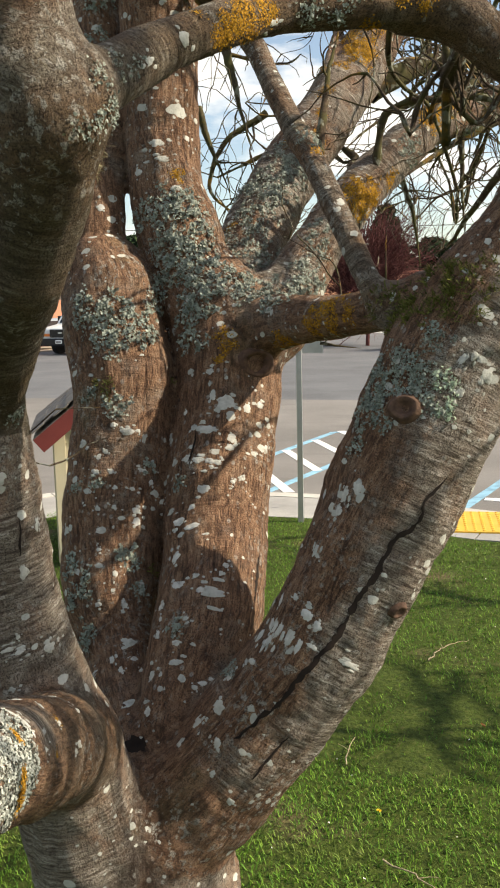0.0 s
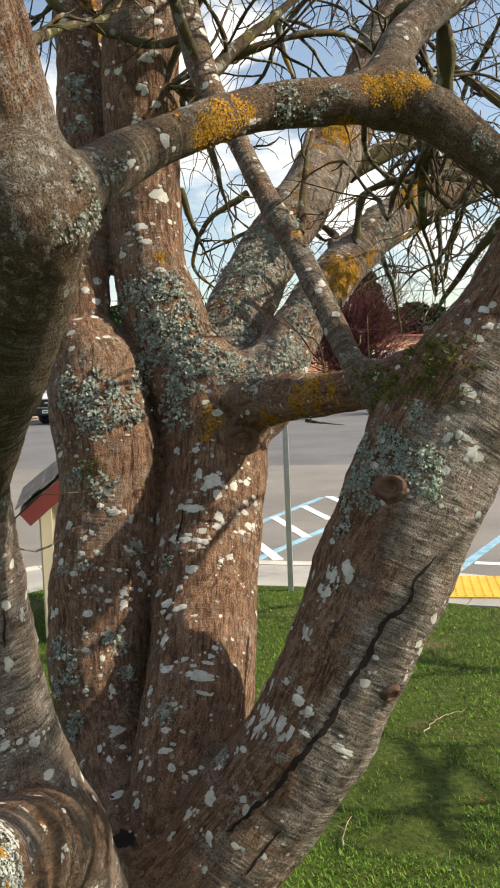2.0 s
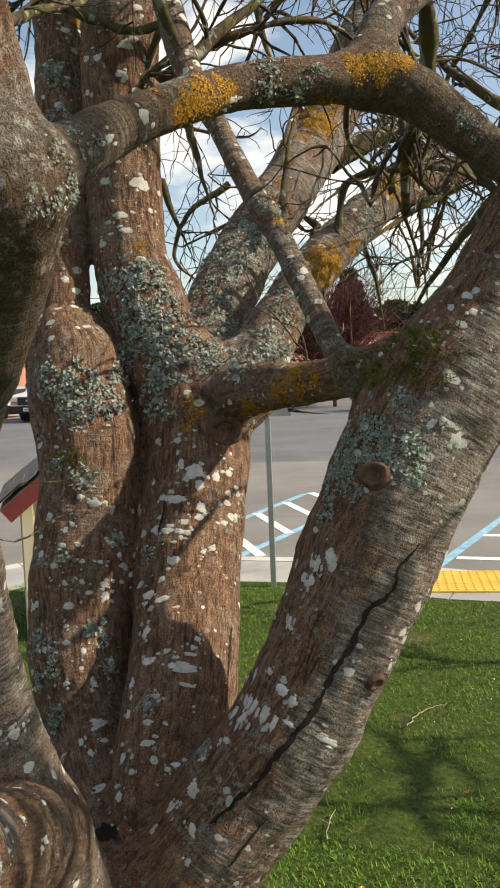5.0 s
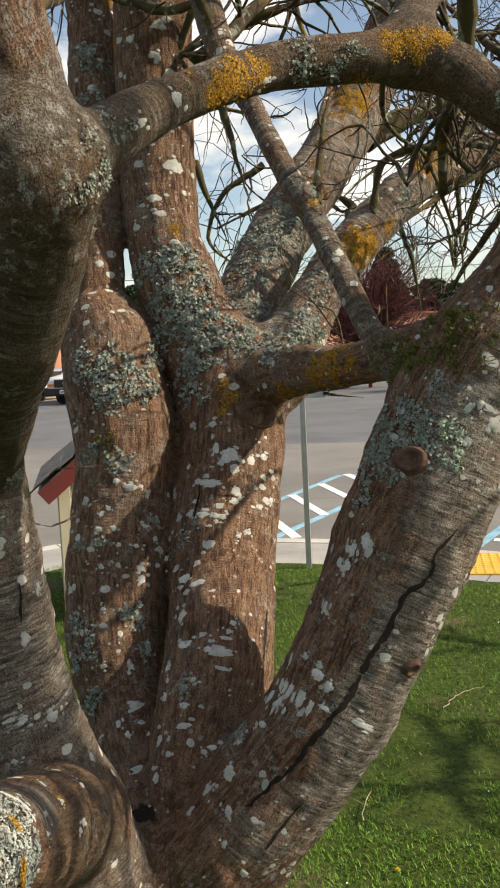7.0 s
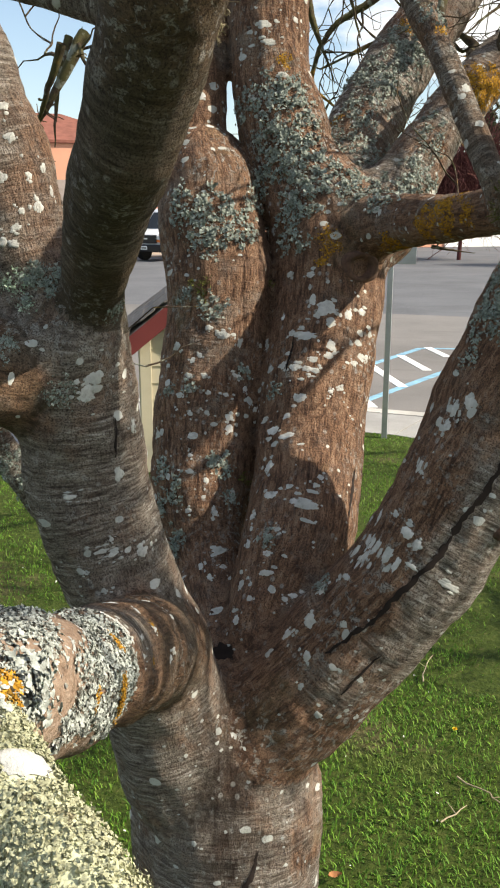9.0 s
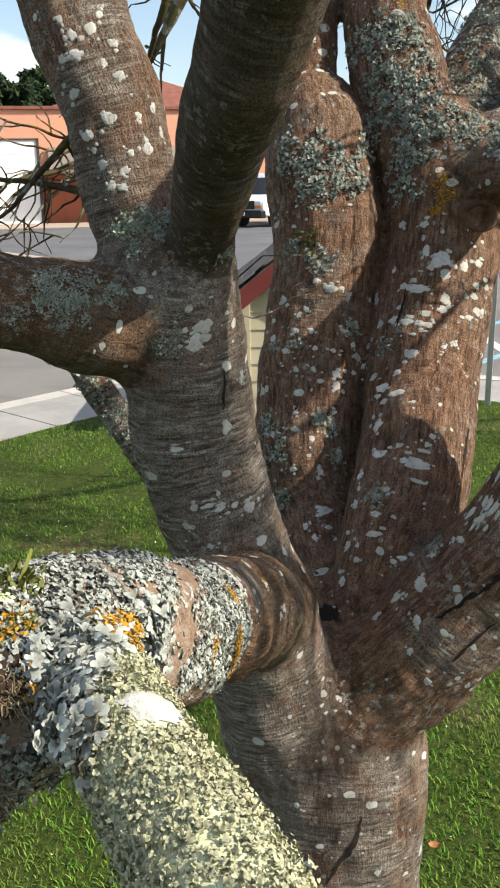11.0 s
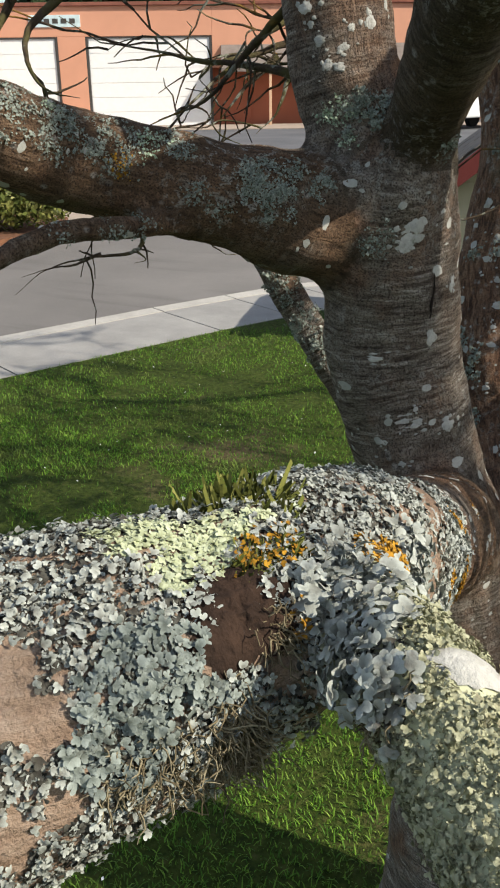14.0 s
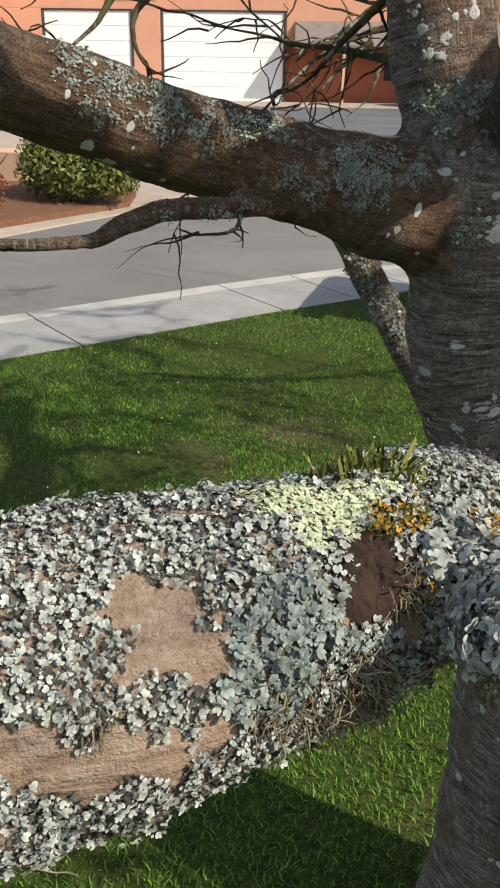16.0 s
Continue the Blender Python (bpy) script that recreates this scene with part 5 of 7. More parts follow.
crust_spots(14, [(0.168, 0.813, 1.202, 0.0095, 0.0029), (0.184, 0.821, 1.188, 0.0072, 0.0024), (0.210, 0.678, 1.256, 0.0076, 0.0019), (0.126, 0.942, 1.153, 0.0102, 0.0028), (0.158, 0.935, 1.150, 0.0056, 0.0022), (0.225, 0.631, 1.272, 0.0052, 0.0017), (0.119, 1.081, 1.098, 0.0066, 0.0026), (0.194, 0.813, 1.180, 0.0043, 0.0019), (0.178, 0.935, 1.133, 0.0034, 0.0062), (0.199, 0.833, 1.157, 0.0025, 0.0049)])
crust_spots(0, [(0.124, 1.240, 0.636, 0.0057, 0.0049), (0.144, 1.229, 0.547, 0.0115, 0.0049)])
crust_spots(1, [(0.076, 1.189, 1.107, 0.0087, 0.0080), (0.066, 1.200, 1.273, 0.0043, 0.0064), (0.032, 1.157, 1.113, 0.0113, 0.0035), (0.047, 1.164, 1.114, 0.0085, 0.0035), (0.045, 1.163, 1.129, 0.0042, 0.0035), (0.003, 1.157, 1.082, 0.0057, 0.0043), (0.031, 1.140, 1.326, 0.0081, 0.0067), (0.040, 1.144, 1.339, 0.0135, 0.0108), (0.030, 1.141, 1.318, 0.0117, 0.0085), (0.065, 1.197, 1.266, 0.0048, 0.0069), (0.076, 1.189, 1.105, 0.0071, 0.0071), (0.054, 1.174, 1.212, 0.0068, 0.0123), (0.006, 1.157, 1.083, 0.0057, 0.0035), (0.046, 1.163, 1.109, 0.0070, 0.0035), (-0.001, 1.144, 1.188, 0.0123, 0.0034), (0.032, 1.162, 1.059, 0.0057, 0.0035)])
crust_spots(3, [(-0.053, 1.155, 1.610, 0.0068, 0.0068), (-0.027, 1.163, 1.534, 0.0063, 0.0083), (-0.101, 1.139, 1.652, 0.0074, 0.0074), (-0.081, 1.148, 1.658, 0.0086, 0.0074), (-0.096, 1.139, 1.632, 0.0111, 0.0068), (-0.061, 1.160, 1.644, 0.0074, 0.0062), (-0.114, 1.139, 1.628, 0.0062, 0.0062), (-0.089, 1.139, 1.548, 0.0101, 0.0069), (-0.064, 1.141, 1.565, 0.0087, 0.0093), (-0.073, 1.138, 1.517, 0.0082, 0.0063), (-0.048, 1.143, 1.511, 0.0076, 0.0050), (-0.020, 1.186, 1.551, 0.0039, 0.0077), (-0.052, 1.141, 1.493, 0.0076, 0.0051), (-0.036, 1.161, 1.568, 0.0050, 0.0050), (-0.103, 1.140, 1.592, 0.0100, 0.0069), (-0.027, 1.181, 1.578, 0.0038, 0.0064), (-0.114, 1.139, 1.667, 0.0049, 0.0061), (-0.067, 1.148, 1.623, 0.0049, 0.0062), (-0.041, 1.148, 1.529, 0.0050, 0.0050), (-0.083, 1.139, 1.533, 0.0050, 0.0038)])
crust_spots(3, [(-0.064, 1.138, 1.493, 0.0063, 0.0063), (-0.148, 1.145, 1.673, 0.0050, 0.0050), (-0.075, 1.158, 1.673, 0.0055, 0.0049)])
crust_spots(5, [(0.060, 1.705, 1.320, 0.0144, 0.0082), (-0.023, 1.705, 1.297, 0.0094, 0.0104), (0.036, 1.703, 1.332, 0.0072, 0.0062), (0.021, 1.687, 1.284, 0.0062, 0.0062), (0.088, 1.717, 1.303, 0.0062, 0.0104), (0.081, 1.664, 1.178, 0.0102, 0.0071), (0.083, 1.657, 1.159, 0.0101, 0.0091), (0.107, 1.704, 1.204, 0.0073, 0.0073), (0.102, 1.704, 1.223, 0.0072, 0.0062), (0.117, 1.713, 1.184, 0.0063, 0.0073), (0.033, 1.675, 1.250, 0.0071, 0.0061), (0.005, 1.676, 1.248, 0.0092, 0.0051), (0.043, 1.665, 1.221, 0.0061, 0.0051), (0.072, 1.675, 1.217, 0.0082, 0.0051), (0.090, 1.700, 1.247, 0.0103, 0.0052), (0.013, 1.648, 1.186, 0.0061, 0.0061), (0.043, 1.651, 1.188, 0.0061, 0.0051), (0.018, 1.632, 1.151, 0.0070, 0.0040), (0.089, 1.545, 0.972, 0.0144, 0.0096), (0.071, 1.584, 1.028, 0.0079, 0.0098)])
crust_spots(5, [(0.053, 1.601, 1.078, 0.0059, 0.0069), (0.098, 1.616, 1.054, 0.0060, 0.0060), (0.027, 1.578, 1.029, 0.0079, 0.0059), (0.065, 1.515, 0.952, 0.0057, 0.0095), (0.101, 1.519, 0.953, 0.0076, 0.0057), (0.035, 1.516, 0.927, 0.0133, 0.0038), (0.084, 1.498, 0.942, 0.0056, 0.0075), (0.118, 1.505, 0.940, 0.0056, 0.0056), (0.020, 1.617, 1.119, 0.0060, 0.0050), (-0.041, 1.992, 2.115, 0.0120, 0.0096), (-0.047, 2.010, 2.192, 0.0145, 0.0109), (-0.032, 2.040, 2.284, 0.0123, 0.0086), (-0.022, 1.890, 1.746, 0.0092, 0.0081), (-0.004, 1.877, 1.687, 0.0103, 0.0080), (-0.030, 1.861, 1.676, 0.0091, 0.0068)])
crust_spots(6, [(0.241, 1.741, 1.369, 0.0206, 0.0186), (0.215, 1.747, 1.381, 0.0083, 0.0124), (0.280, 1.749, 1.354, 0.0083, 0.0124), (0.301, 1.770, 1.358, 0.0104, 0.0084), (0.205, 1.713, 1.321, 0.0255, 0.0102), (0.183, 1.722, 1.323, 0.0082, 0.0082), (0.254, 1.708, 1.306, 0.0101, 0.0101), (0.253, 1.698, 1.290, 0.0091, 0.0081), (0.172, 1.693, 1.270, 0.0102, 0.0102), (0.196, 1.682, 1.270, 0.0141, 0.0071), (0.217, 1.678, 1.268, 0.0140, 0.0070), (0.232, 1.677, 1.265, 0.0100, 0.0070), (0.277, 1.680, 1.237, 0.0090, 0.0070), (0.260, 1.667, 1.232, 0.0060, 0.0050), (0.208, 1.651, 1.221, 0.0149, 0.0109), (0.189, 1.635, 1.193, 0.0079, 0.0069), (0.167, 1.626, 1.168, 0.0138, 0.0108), (0.194, 1.605, 1.165, 0.0194, 0.0068), (0.166, 1.576, 1.118, 0.0134, 0.0115), (0.261, 1.545, 1.112, 0.0065, 0.0065)])
crust_spots(6, [(0.212, 1.525, 1.101, 0.0083, 0.0055), (0.183, 1.523, 1.086, 0.0158, 0.0111), (0.255, 1.532, 1.103, 0.0055, 0.0055), (0.242, 1.502, 1.079, 0.0291, 0.0091), (0.224, 1.503, 1.082, 0.0091, 0.0073), (0.152, 1.520, 1.048, 0.0093, 0.0075), (0.151, 1.484, 1.012, 0.0064, 0.0091), (0.203, 1.473, 1.045, 0.0081, 0.0054), (0.190, 1.452, 1.012, 0.0107, 0.0053), (0.191, 1.432, 0.985, 0.0132, 0.0070), (0.153, 1.501, 1.033, 0.0055, 0.0055), (0.149, 1.440, 0.961, 0.0071, 0.0107), (0.152, 1.402, 0.918, 0.0070, 0.0087), (0.167, 1.788, 1.423, 0.0085, 0.0074), (0.207, 1.770, 1.424, 0.0105, 0.0063), (0.160, 1.754, 1.347, 0.0052, 0.0063), (0.312, 1.748, 1.279, 0.0062, 0.0083), (0.316, 1.773, 1.317, 0.0073, 0.0073), (0.294, 1.718, 1.274, 0.0082, 0.0051), (0.317, 1.732, 1.208, 0.0052, 0.0062)])
crust_spots(6, [(0.288, 1.731, 1.308, 0.0062, 0.0051), (0.239, 1.415, 0.957, 0.0104, 0.0052), (0.226, 1.411, 0.954, 0.0052, 0.0052), (0.251, 1.421, 0.962, 0.0052, 0.0052), (0.130, 1.916, 2.290, 0.0182, 0.0091), (0.120, 1.921, 2.199, 0.0183, 0.0114), (0.105, 1.923, 2.144, 0.0161, 0.0092), (0.095, 1.912, 2.233, 0.0137, 0.0102), (0.146, 1.927, 2.271, 0.0137, 0.0080), (0.133, 1.930, 1.931, 0.0255, 0.0162), (0.093, 1.905, 1.866, 0.0161, 0.0092), (0.104, 1.901, 1.837, 0.0184, 0.0069), (0.135, 1.939, 2.115, 0.0139, 0.0093), (0.089, 1.926, 2.075, 0.0115, 0.0092), (0.060, 1.924, 2.179, 0.0092, 0.0081), (0.154, 1.950, 2.179, 0.0093, 0.0070), (0.054, 1.908, 1.812, 0.0116, 0.0069), (0.152, 1.939, 1.880, 0.0093, 0.0070), (0.131, 1.894, 1.778, 0.0137, 0.0069)])
crust_spots(11, [(0.480, 1.349, 1.286, 0.0108, 0.0108), (0.462, 1.359, 1.275, 0.0078, 0.0140), (0.454, 1.355, 1.252, 0.0070, 0.0086), (0.421, 1.354, 1.193, 0.0063, 0.0118), (0.424, 1.347, 1.187, 0.0055, 0.0047), (0.407, 1.322, 1.108, 0.0124, 0.0093), (0.421, 1.314, 1.095, 0.0077, 0.0092), (0.382, 1.322, 1.073, 0.0078, 0.0172), (0.394, 1.313, 1.064, 0.0062, 0.0124), (0.366, 1.337, 1.079, 0.0071, 0.0158), (0.369, 1.365, 1.114, 0.0056, 0.0121), (0.391, 1.343, 1.127, 0.0071, 0.0055), (0.352, 1.359, 1.082, 0.0065, 0.0113), (0.341, 1.345, 1.053, 0.0048, 0.0161), (0.325, 1.342, 1.029, 0.0080, 0.0064), (0.311, 1.355, 1.023, 0.0098, 0.0057), (0.274, 1.335, 0.962, 0.0114, 0.0122), (0.274, 1.305, 0.917, 0.0072, 0.0088), (0.241, 1.340, 0.931, 0.0057, 0.0115), (0.214, 1.337, 0.901, 0.0066, 0.0115)])
crust_spots(11, [(0.269, 1.293, 0.878, 0.0048, 0.0063), (0.295, 1.289, 0.837, 0.0079, 0.0063), (0.285, 1.365, 0.996, 0.0074, 0.0083), (0.414, 1.309, 1.067, 0.0123, 0.0039), (0.467, 1.315, 1.038, 0.0185, 0.0062), (0.355, 1.389, 1.101, 0.0049, 0.0082), (0.622, 1.355, 1.464, 0.0062, 0.0109), (0.640, 1.356, 1.469, 0.0062, 0.0062), (0.659, 1.361, 1.440, 0.0133, 0.0140), (0.620, 1.351, 1.419, 0.0070, 0.0085), (0.683, 1.403, 1.639, 0.0112, 0.0072), (0.688, 1.390, 1.615, 0.0079, 0.0063), (0.274, 1.307, 0.920, 0.0062, 0.0070), (0.241, 1.345, 0.934, 0.0048, 0.0064), (0.334, 1.366, 1.060, 0.0062, 0.0123), (0.350, 1.341, 1.062, 0.0060, 0.0121), (0.360, 1.347, 1.082, 0.0060, 0.0135), (0.372, 1.329, 1.073, 0.0044, 0.0104)])
crust_spots(14, [(0.157, 1.042, 1.090, 0.0044, 0.0150), (0.182, 0.978, 1.086, 0.0052, 0.0116), (0.182, 0.821, 1.190, 0.0094, 0.0024), (0.189, 0.854, 1.163, 0.0025, 0.0079), (0.161, 0.814, 1.203, 0.0103, 0.0023), (0.175, 0.816, 1.197, 0.0066, 0.0019), (0.185, 0.959, 1.088, 0.0039, 0.0078)])

crust_spots(12, [(0.301, 0.904, 1.748, 0.0050, 0.0080), (0.325, 0.944, 1.776, 0.0083, 0.0073), (0.396, 1.039, 1.814, 0.0046, 0.0080)])


def fine_spots(count):
    """The many specks of crust lichen too small to tell apart."""
    r = np.random.default_rng(43)
    mask = np.array([noise.noise(Vector(p) * 7.0) for p in T_V[::3]])
    ix = np.arange(0, len(T_V), 3)
    ok = ix[(mask > -0.12) & (T_V[ix, 1] > 0.75) & ~np.isin(T_L[ix], (2, 12, 14, 15))]
    vs, fs, n = [], [], 0
    for i in r.choice(ok, count):
        s = 0.0016 + 0.006 * r.random() ** 3
        v, f = patch_on_skin(r, T_V[i], limb_way(T_L[i], T_V[i]), s * r.uniform(0.9, 1.8), s, 0.0006, 1, 9)
        vs += v
        fs += [tuple(a + n for a in q) for q in f]
        n += len(v)
    for v, f in SPECKS:
        vs += v
        fs += [tuple(a + n for a in q) for q in f]
        n += len(v)
    child("lichen_specks", mesh_from("lichen_specks", vs, fs, CRUST, True), TREE, "small pale specks of crust lichen", "stuff")


fine_spots(3200)


def ribbon(points, width, name, mat, parent, label):
    """A ragged split in the bark: a dark strip that follows the skin."""
    r = np.random.default_rng(len(points) * 7)
    line = smooth_line(points, 0.006)
    verts, faces = [], []
    for i, p in enumerate(line):
        c, nrm, _, _ = SKIN.find_nearest(Vector(p))
        d = Vector(line[min(i + 1, len(line) - 1)] - line[max(i - 1, 0)]).normalized()
        side = d.cross(nrm).normalized()
        w = width * (0.25 + 0.75 * math.sin(math.pi * i / (len(line) - 1)) ** 0.6) * (1 + 0.5 * r.normal() * 0.6)
        c = c + side * r.normal() * width * 0.25
        for s in (-1, -0.3, 0.3, 1):
            q, qn, _, _ = SKIN.find_nearest(c + side * w * s)
            verts.append(tuple(q + qn * (0.0012 if abs(s) == 1 else 0.0016)))
        if i:
            for k in range(3):
                a = 4 * (i - 1) + k
                faces.append((a, a + 1, a + 5, a + 4))
    return child(name, mesh_from(name, verts, faces, mat, True), parent, label)


SPLIT = plain("split_wood", (0.020, 0.013, 0.010), 0.95, spread=0.3, scale=80)
CRACK = [(0.604, 1.348, 1.300), (0.586, 1.342, 1.286), (0.568, 1.336, 1.267), (0.566, 1.336, 1.248), (0.555, 1.334, 1.233), (0.534, 1.328, 1.223), (0.518, 1.324, 1.196), (0.501, 1.320, 1.165), (0.484, 1.317, 1.142), (0.467, 1.313, 1.111), (0.448, 1.309, 1.080), (0.425, 1.306, 1.053), (0.394, 1.303, 1.020), (0.371, 1.301, 0.987), (0.343, 1.301, 0.965), (0.319, 1.300, 0.943), (0.302, 1.300, 0.928)]
ribbon(CRACK, 0.0042, "split", SPLIT, TREE_PARTS[11], "long dark split running up the bark")
ribbon([(0.190, 1.715, 1.318), (0.186, 1.703, 1.297), (0.182, 1.691, 1.276), (0.180, 1.682, 1.259)], 0.0020, "split", SPLIT, TREE_PARTS[6], "short dark crack in bark")
ribbon([(0.310, 1.616, 1.114), (0.310, 1.589, 1.092), (0.310, 1.564, 1.071), (0.309, 1.539, 1.052)], 0.0034, "split", SPLIT, TREE_PARTS[6], "dark vertical slit in bark")
ribbon([(0.380, 1.301, 0.933), (0.358, 1.298, 0.910), (0.335, 1.295, 0.883), (0.327, 1.294, 0.871)], 0.0017, "split", SPLIT, TREE_PARTS[11], "fine dark crack in bark")
ribbon([(0.216, 1.256, 0.621), (0.210, 1.248, 0.592), (0.192, 1.238, 0.557), (0.171, 1.231, 0.517)], 0.0032, "split", SPLIT, TREE_PARTS[0], "dark crack in the trunk bark")
ribbon([(0.050, 1.171, 1.285), (0.048, 1.171, 1.258), (0.049, 1.173, 1.236)], 0.0020, "split", SPLIT, TREE_PARTS[1], "short dark crack in bark")
hollow((0.134, 1.380, 0.870), 0.022)


def knot(centre, radius, k, hollow):
    """A healed branch scar: rings of bark round a sunken eye."""
    c, nrm, _, _ = SKIN.find_nearest(Vector(centre))
    m = Matrix.Translation(c) @ nrm.to_track_quat("Z", "Y").to_matrix().to_4x4()
    verts, faces, n, rings = [], [], 28, 12
    for j in range(rings + 1):
        f = j / rings
        h = 0.20 * radius * (math.exp(-((f - 0.62) / 0.2) ** 2)) - hollow * radius * math.exp(-(f / 0.35) ** 2) + 0.03 * radius * math.cos(f * 26)
        h -= 0.25 * radius * max(0, f - 0.85) / 0.15
        for i in range(n):
            a = 2 * math.pi * i / n
            e = 1 + 0.12 * noise.noise(Vector((math.cos(a) * 1.5, math.sin(a) * 1.5, j * 0.12 + k)))
            verts.append(tuple(m @ Vector((radius * f * e * math.cos(a), radius * 0.86 * f * e * math.sin(a), h + 0.0042))))
    for j in range(rings):
        for i in range(n):
            a, b = j * n + i, j * n + (i + 1) % n
            faces.append((a, b, b + n, a + n))
    return child("knot", mesh_from("knot", verts, faces, KNOT, True), TREE_PARTS[k], "round healed knot of a lost branch")


STUB_WOOD = plain("rotten_wood", (0.034, 0.019, 0.012), 0.95, spread=0.6, scale=160, bump=0.9, bump_scale=420)
KNOT = plain("knot_wood", (0.115, 0.066, 0.044), 0.9, spread=0.5, scale=90, bump=0.8, bump_scale=260)
knot((0.545, 1.354, 1.397), 0.026, 11, 0.25)
knot((0.294, 1.800, 1.436), 0.040, 6, 0.9)
knot((0.533, 1.342, 1.112), 0.017, 11, 0.1)


# ---- leafy lichen, moss and hair lichen ----
LICHEN_RNG = np.random.default_rng(61)
LICHEN_LABEL = {"foliose_lichen": "grey green leafy lichen on bark",
                "mint_lichen": "light green leafy lichen tuft", "orange_lichen": "bright orange lichen on bark", "moss": "olive green moss tuft"}


def lichen(mat, size, density, rows):
    low = mat in (ORANGE,)
    for x, y, z, radius in rows:
        lob = Lobes(int(LICHEN_RNG.integers(1 << 30)))
        count = int(min(9000, density * 2.2 * math.pi * radius ** 2 / size ** 2))
        p, n = on_skin(lob.r, SKIN.find_nearest(Vector((x, y, z)))[0], radius, max(12, count), 0.6, -0.45 if low else -0.06)
        if not len(p):
            continue
        if mat is MOSS:
            lob.add(p, n, size, 0.9, 0.22, 0.0, 0.5)
        elif low:
            if y < 0.8:
                lob.frond(p + n * 0.0022, n, size * 1.4, 0.22, 0.5, 0.2)
            else:
                lob.add(p, n, size * 0.7, 0.15, 1.0, 0.0, 0.2)
        else:
            lob.frond(p, n, size * (0.8 if y < 1.15 else 1.05), 0.5, 0.9, 0.45)
        name = {"moss": "moss_tuft"}.get(mat.name, "lichen_patch")
        child(name, lob.mesh(name, mat), TREE, LICHEN_LABEL[mat.name], "stuff")


lichen(FOLIOSE, 0.005, 1.0, [(-0.020, 1.773, 1.548, 0.0317), (0.029, 1.768, 1.532, 0.0379), (0.070, 1.774, 1.505, 0.0316), (-0.000, 1.753, 1.501, 0.0273), (0.086, 1.832, 1.546, 0.0217), (0.028, 1.744, 1.475, 0.0208), (-0.015, 1.728, 1.388, 0.0146), (0.034, 1.715, 1.373, 0.0227), (-0.030, 1.682, 1.227, 0.0124), (0.011, 1.667, 1.229, 0.0122), (0.097, 1.709, 1.252, 0.0124), (-0.038, 1.627, 1.084, 0.0203), (-0.008, 1.597, 1.057, 0.0239), (0.001, 1.574, 0.978, 0.0256), (0.079, 1.624, 1.097, 0.0200), (0.065, 1.623, 1.113, 0.0140), (0.091, 1.607, 1.046, 0.0129), (-0.026, 1.602, 1.024, 0.0120)])
lichen(FOLIOSE, 0.005, 1.0, [(0.133, 1.871, 1.695, 0.0502), (0.145, 1.855, 1.625, 0.0478), (0.168, 1.867, 1.657, 0.0436), (0.185, 1.837, 1.591, 0.0408), (0.217, 1.845, 1.601, 0.0366), (0.121, 1.883, 1.750, 0.0306), (0.158, 1.825, 1.528, 0.0269), (0.165, 1.812, 1.483, 0.0236), (0.198, 1.817, 1.548, 0.0234), (0.160, 1.673, 1.222, 0.0141), (0.189, 1.469, 1.033, 0.0144), (0.095, 1.877, 1.584, 0.0200), (0.194, 1.794, 1.475, 0.0127)])
lichen(FOLIOSE, 0.005, 1.0, [(-0.041, 2.008, 2.179, 0.0267), (-0.046, 1.985, 2.090, 0.0192), (0.056, 1.902, 1.720, 0.0231), (0.164, 1.898, 1.748, 0.0252), (0.373, 1.908, 1.572, 0.0229), (0.336, 1.786, 1.557, 0.0235)])
lichen(ORANGE, 0.003, 1.2, [(0.237, 1.792, 1.482, 0.0189), (0.223, 1.777, 1.444, 0.0105), (0.131, 1.902, 1.800, 0.0132), (0.352, 1.766, 1.474, 0.0205), (0.432, 1.625, 1.534, 0.0314), (0.403, 1.667, 1.510, 0.0210), (0.463, 1.573, 1.524, 0.0160)])
lichen(ORANGE, 0.0026, 1.4, [(-0.029, 2.071, 2.374, 0.0174), (-0.013, 2.070, 2.311, 0.0149), (0.016, 1.971, 2.186, 0.0106), (0.024, 1.956, 2.306, 0.0105), (0.166, 1.988, 2.121, 0.0119), (0.332, 0.965, 1.804, 0.0043)])
lichen(MOSS, 0.0045, 1.2, [(0.020, 1.721, 1.396, 0.0145), (-0.003, 1.728, 1.409, 0.0083), (0.126, 1.815, 1.400, 0.0076), (0.110, 1.641, 1.067, 0.0101)])
lichen(FOLIOSE, 0.0034, 1.0, [(0.293, 1.857, 1.571, 0.0497), (0.390, 1.920, 1.570, 0.0455)])
lichen(FOLIOSE, 0.0034, 1.1, [(0.527, 1.384, 1.439, 0.0384), (0.499, 1.405, 1.418, 0.0262), (0.487, 1.396, 1.386, 0.0196), (0.568, 1.359, 1.441, 0.0203), (0.510, 1.366, 1.377, 0.0143), (0.575, 1.348, 1.399, 0.0171), (0.475, 1.382, 1.338, 0.0130), (0.286, 1.380, 1.001, 0.0154), (0.588, 1.372, 1.498, 0.0172)])
lichen(MINT, 0.0030, 1.0, [(0.602, 1.347, 1.398, 0.0140), (0.598, 1.352, 1.437, 0.0139)])
lichen(MOSS, 0.0045, 1.2, [(0.580, 1.417, 1.557, 0.0403), (0.630, 1.379, 1.559, 0.0373), (0.539, 1.473, 1.534, 0.0305)])
lichen(FOLIOSE, 0.0040, 0.8, [(0.260, 2.023, 1.675, 0.0541), (0.302, 2.130, 1.798, 0.0603), (0.349, 2.198, 1.874, 0.0515)])
lichen(ORANGE, 0.0030, 1.0, [(0.508, 2.444, 2.177, 0.0365), (0.537, 2.480, 2.239, 0.0312), (0.348, 2.224, 1.915, 0.0208)])
lichen(ORANGE, 0.0030, 1.0, [(0.499, 2.039, 1.768, 0.0403), (0.658, 2.189, 1.950, 0.0300)])
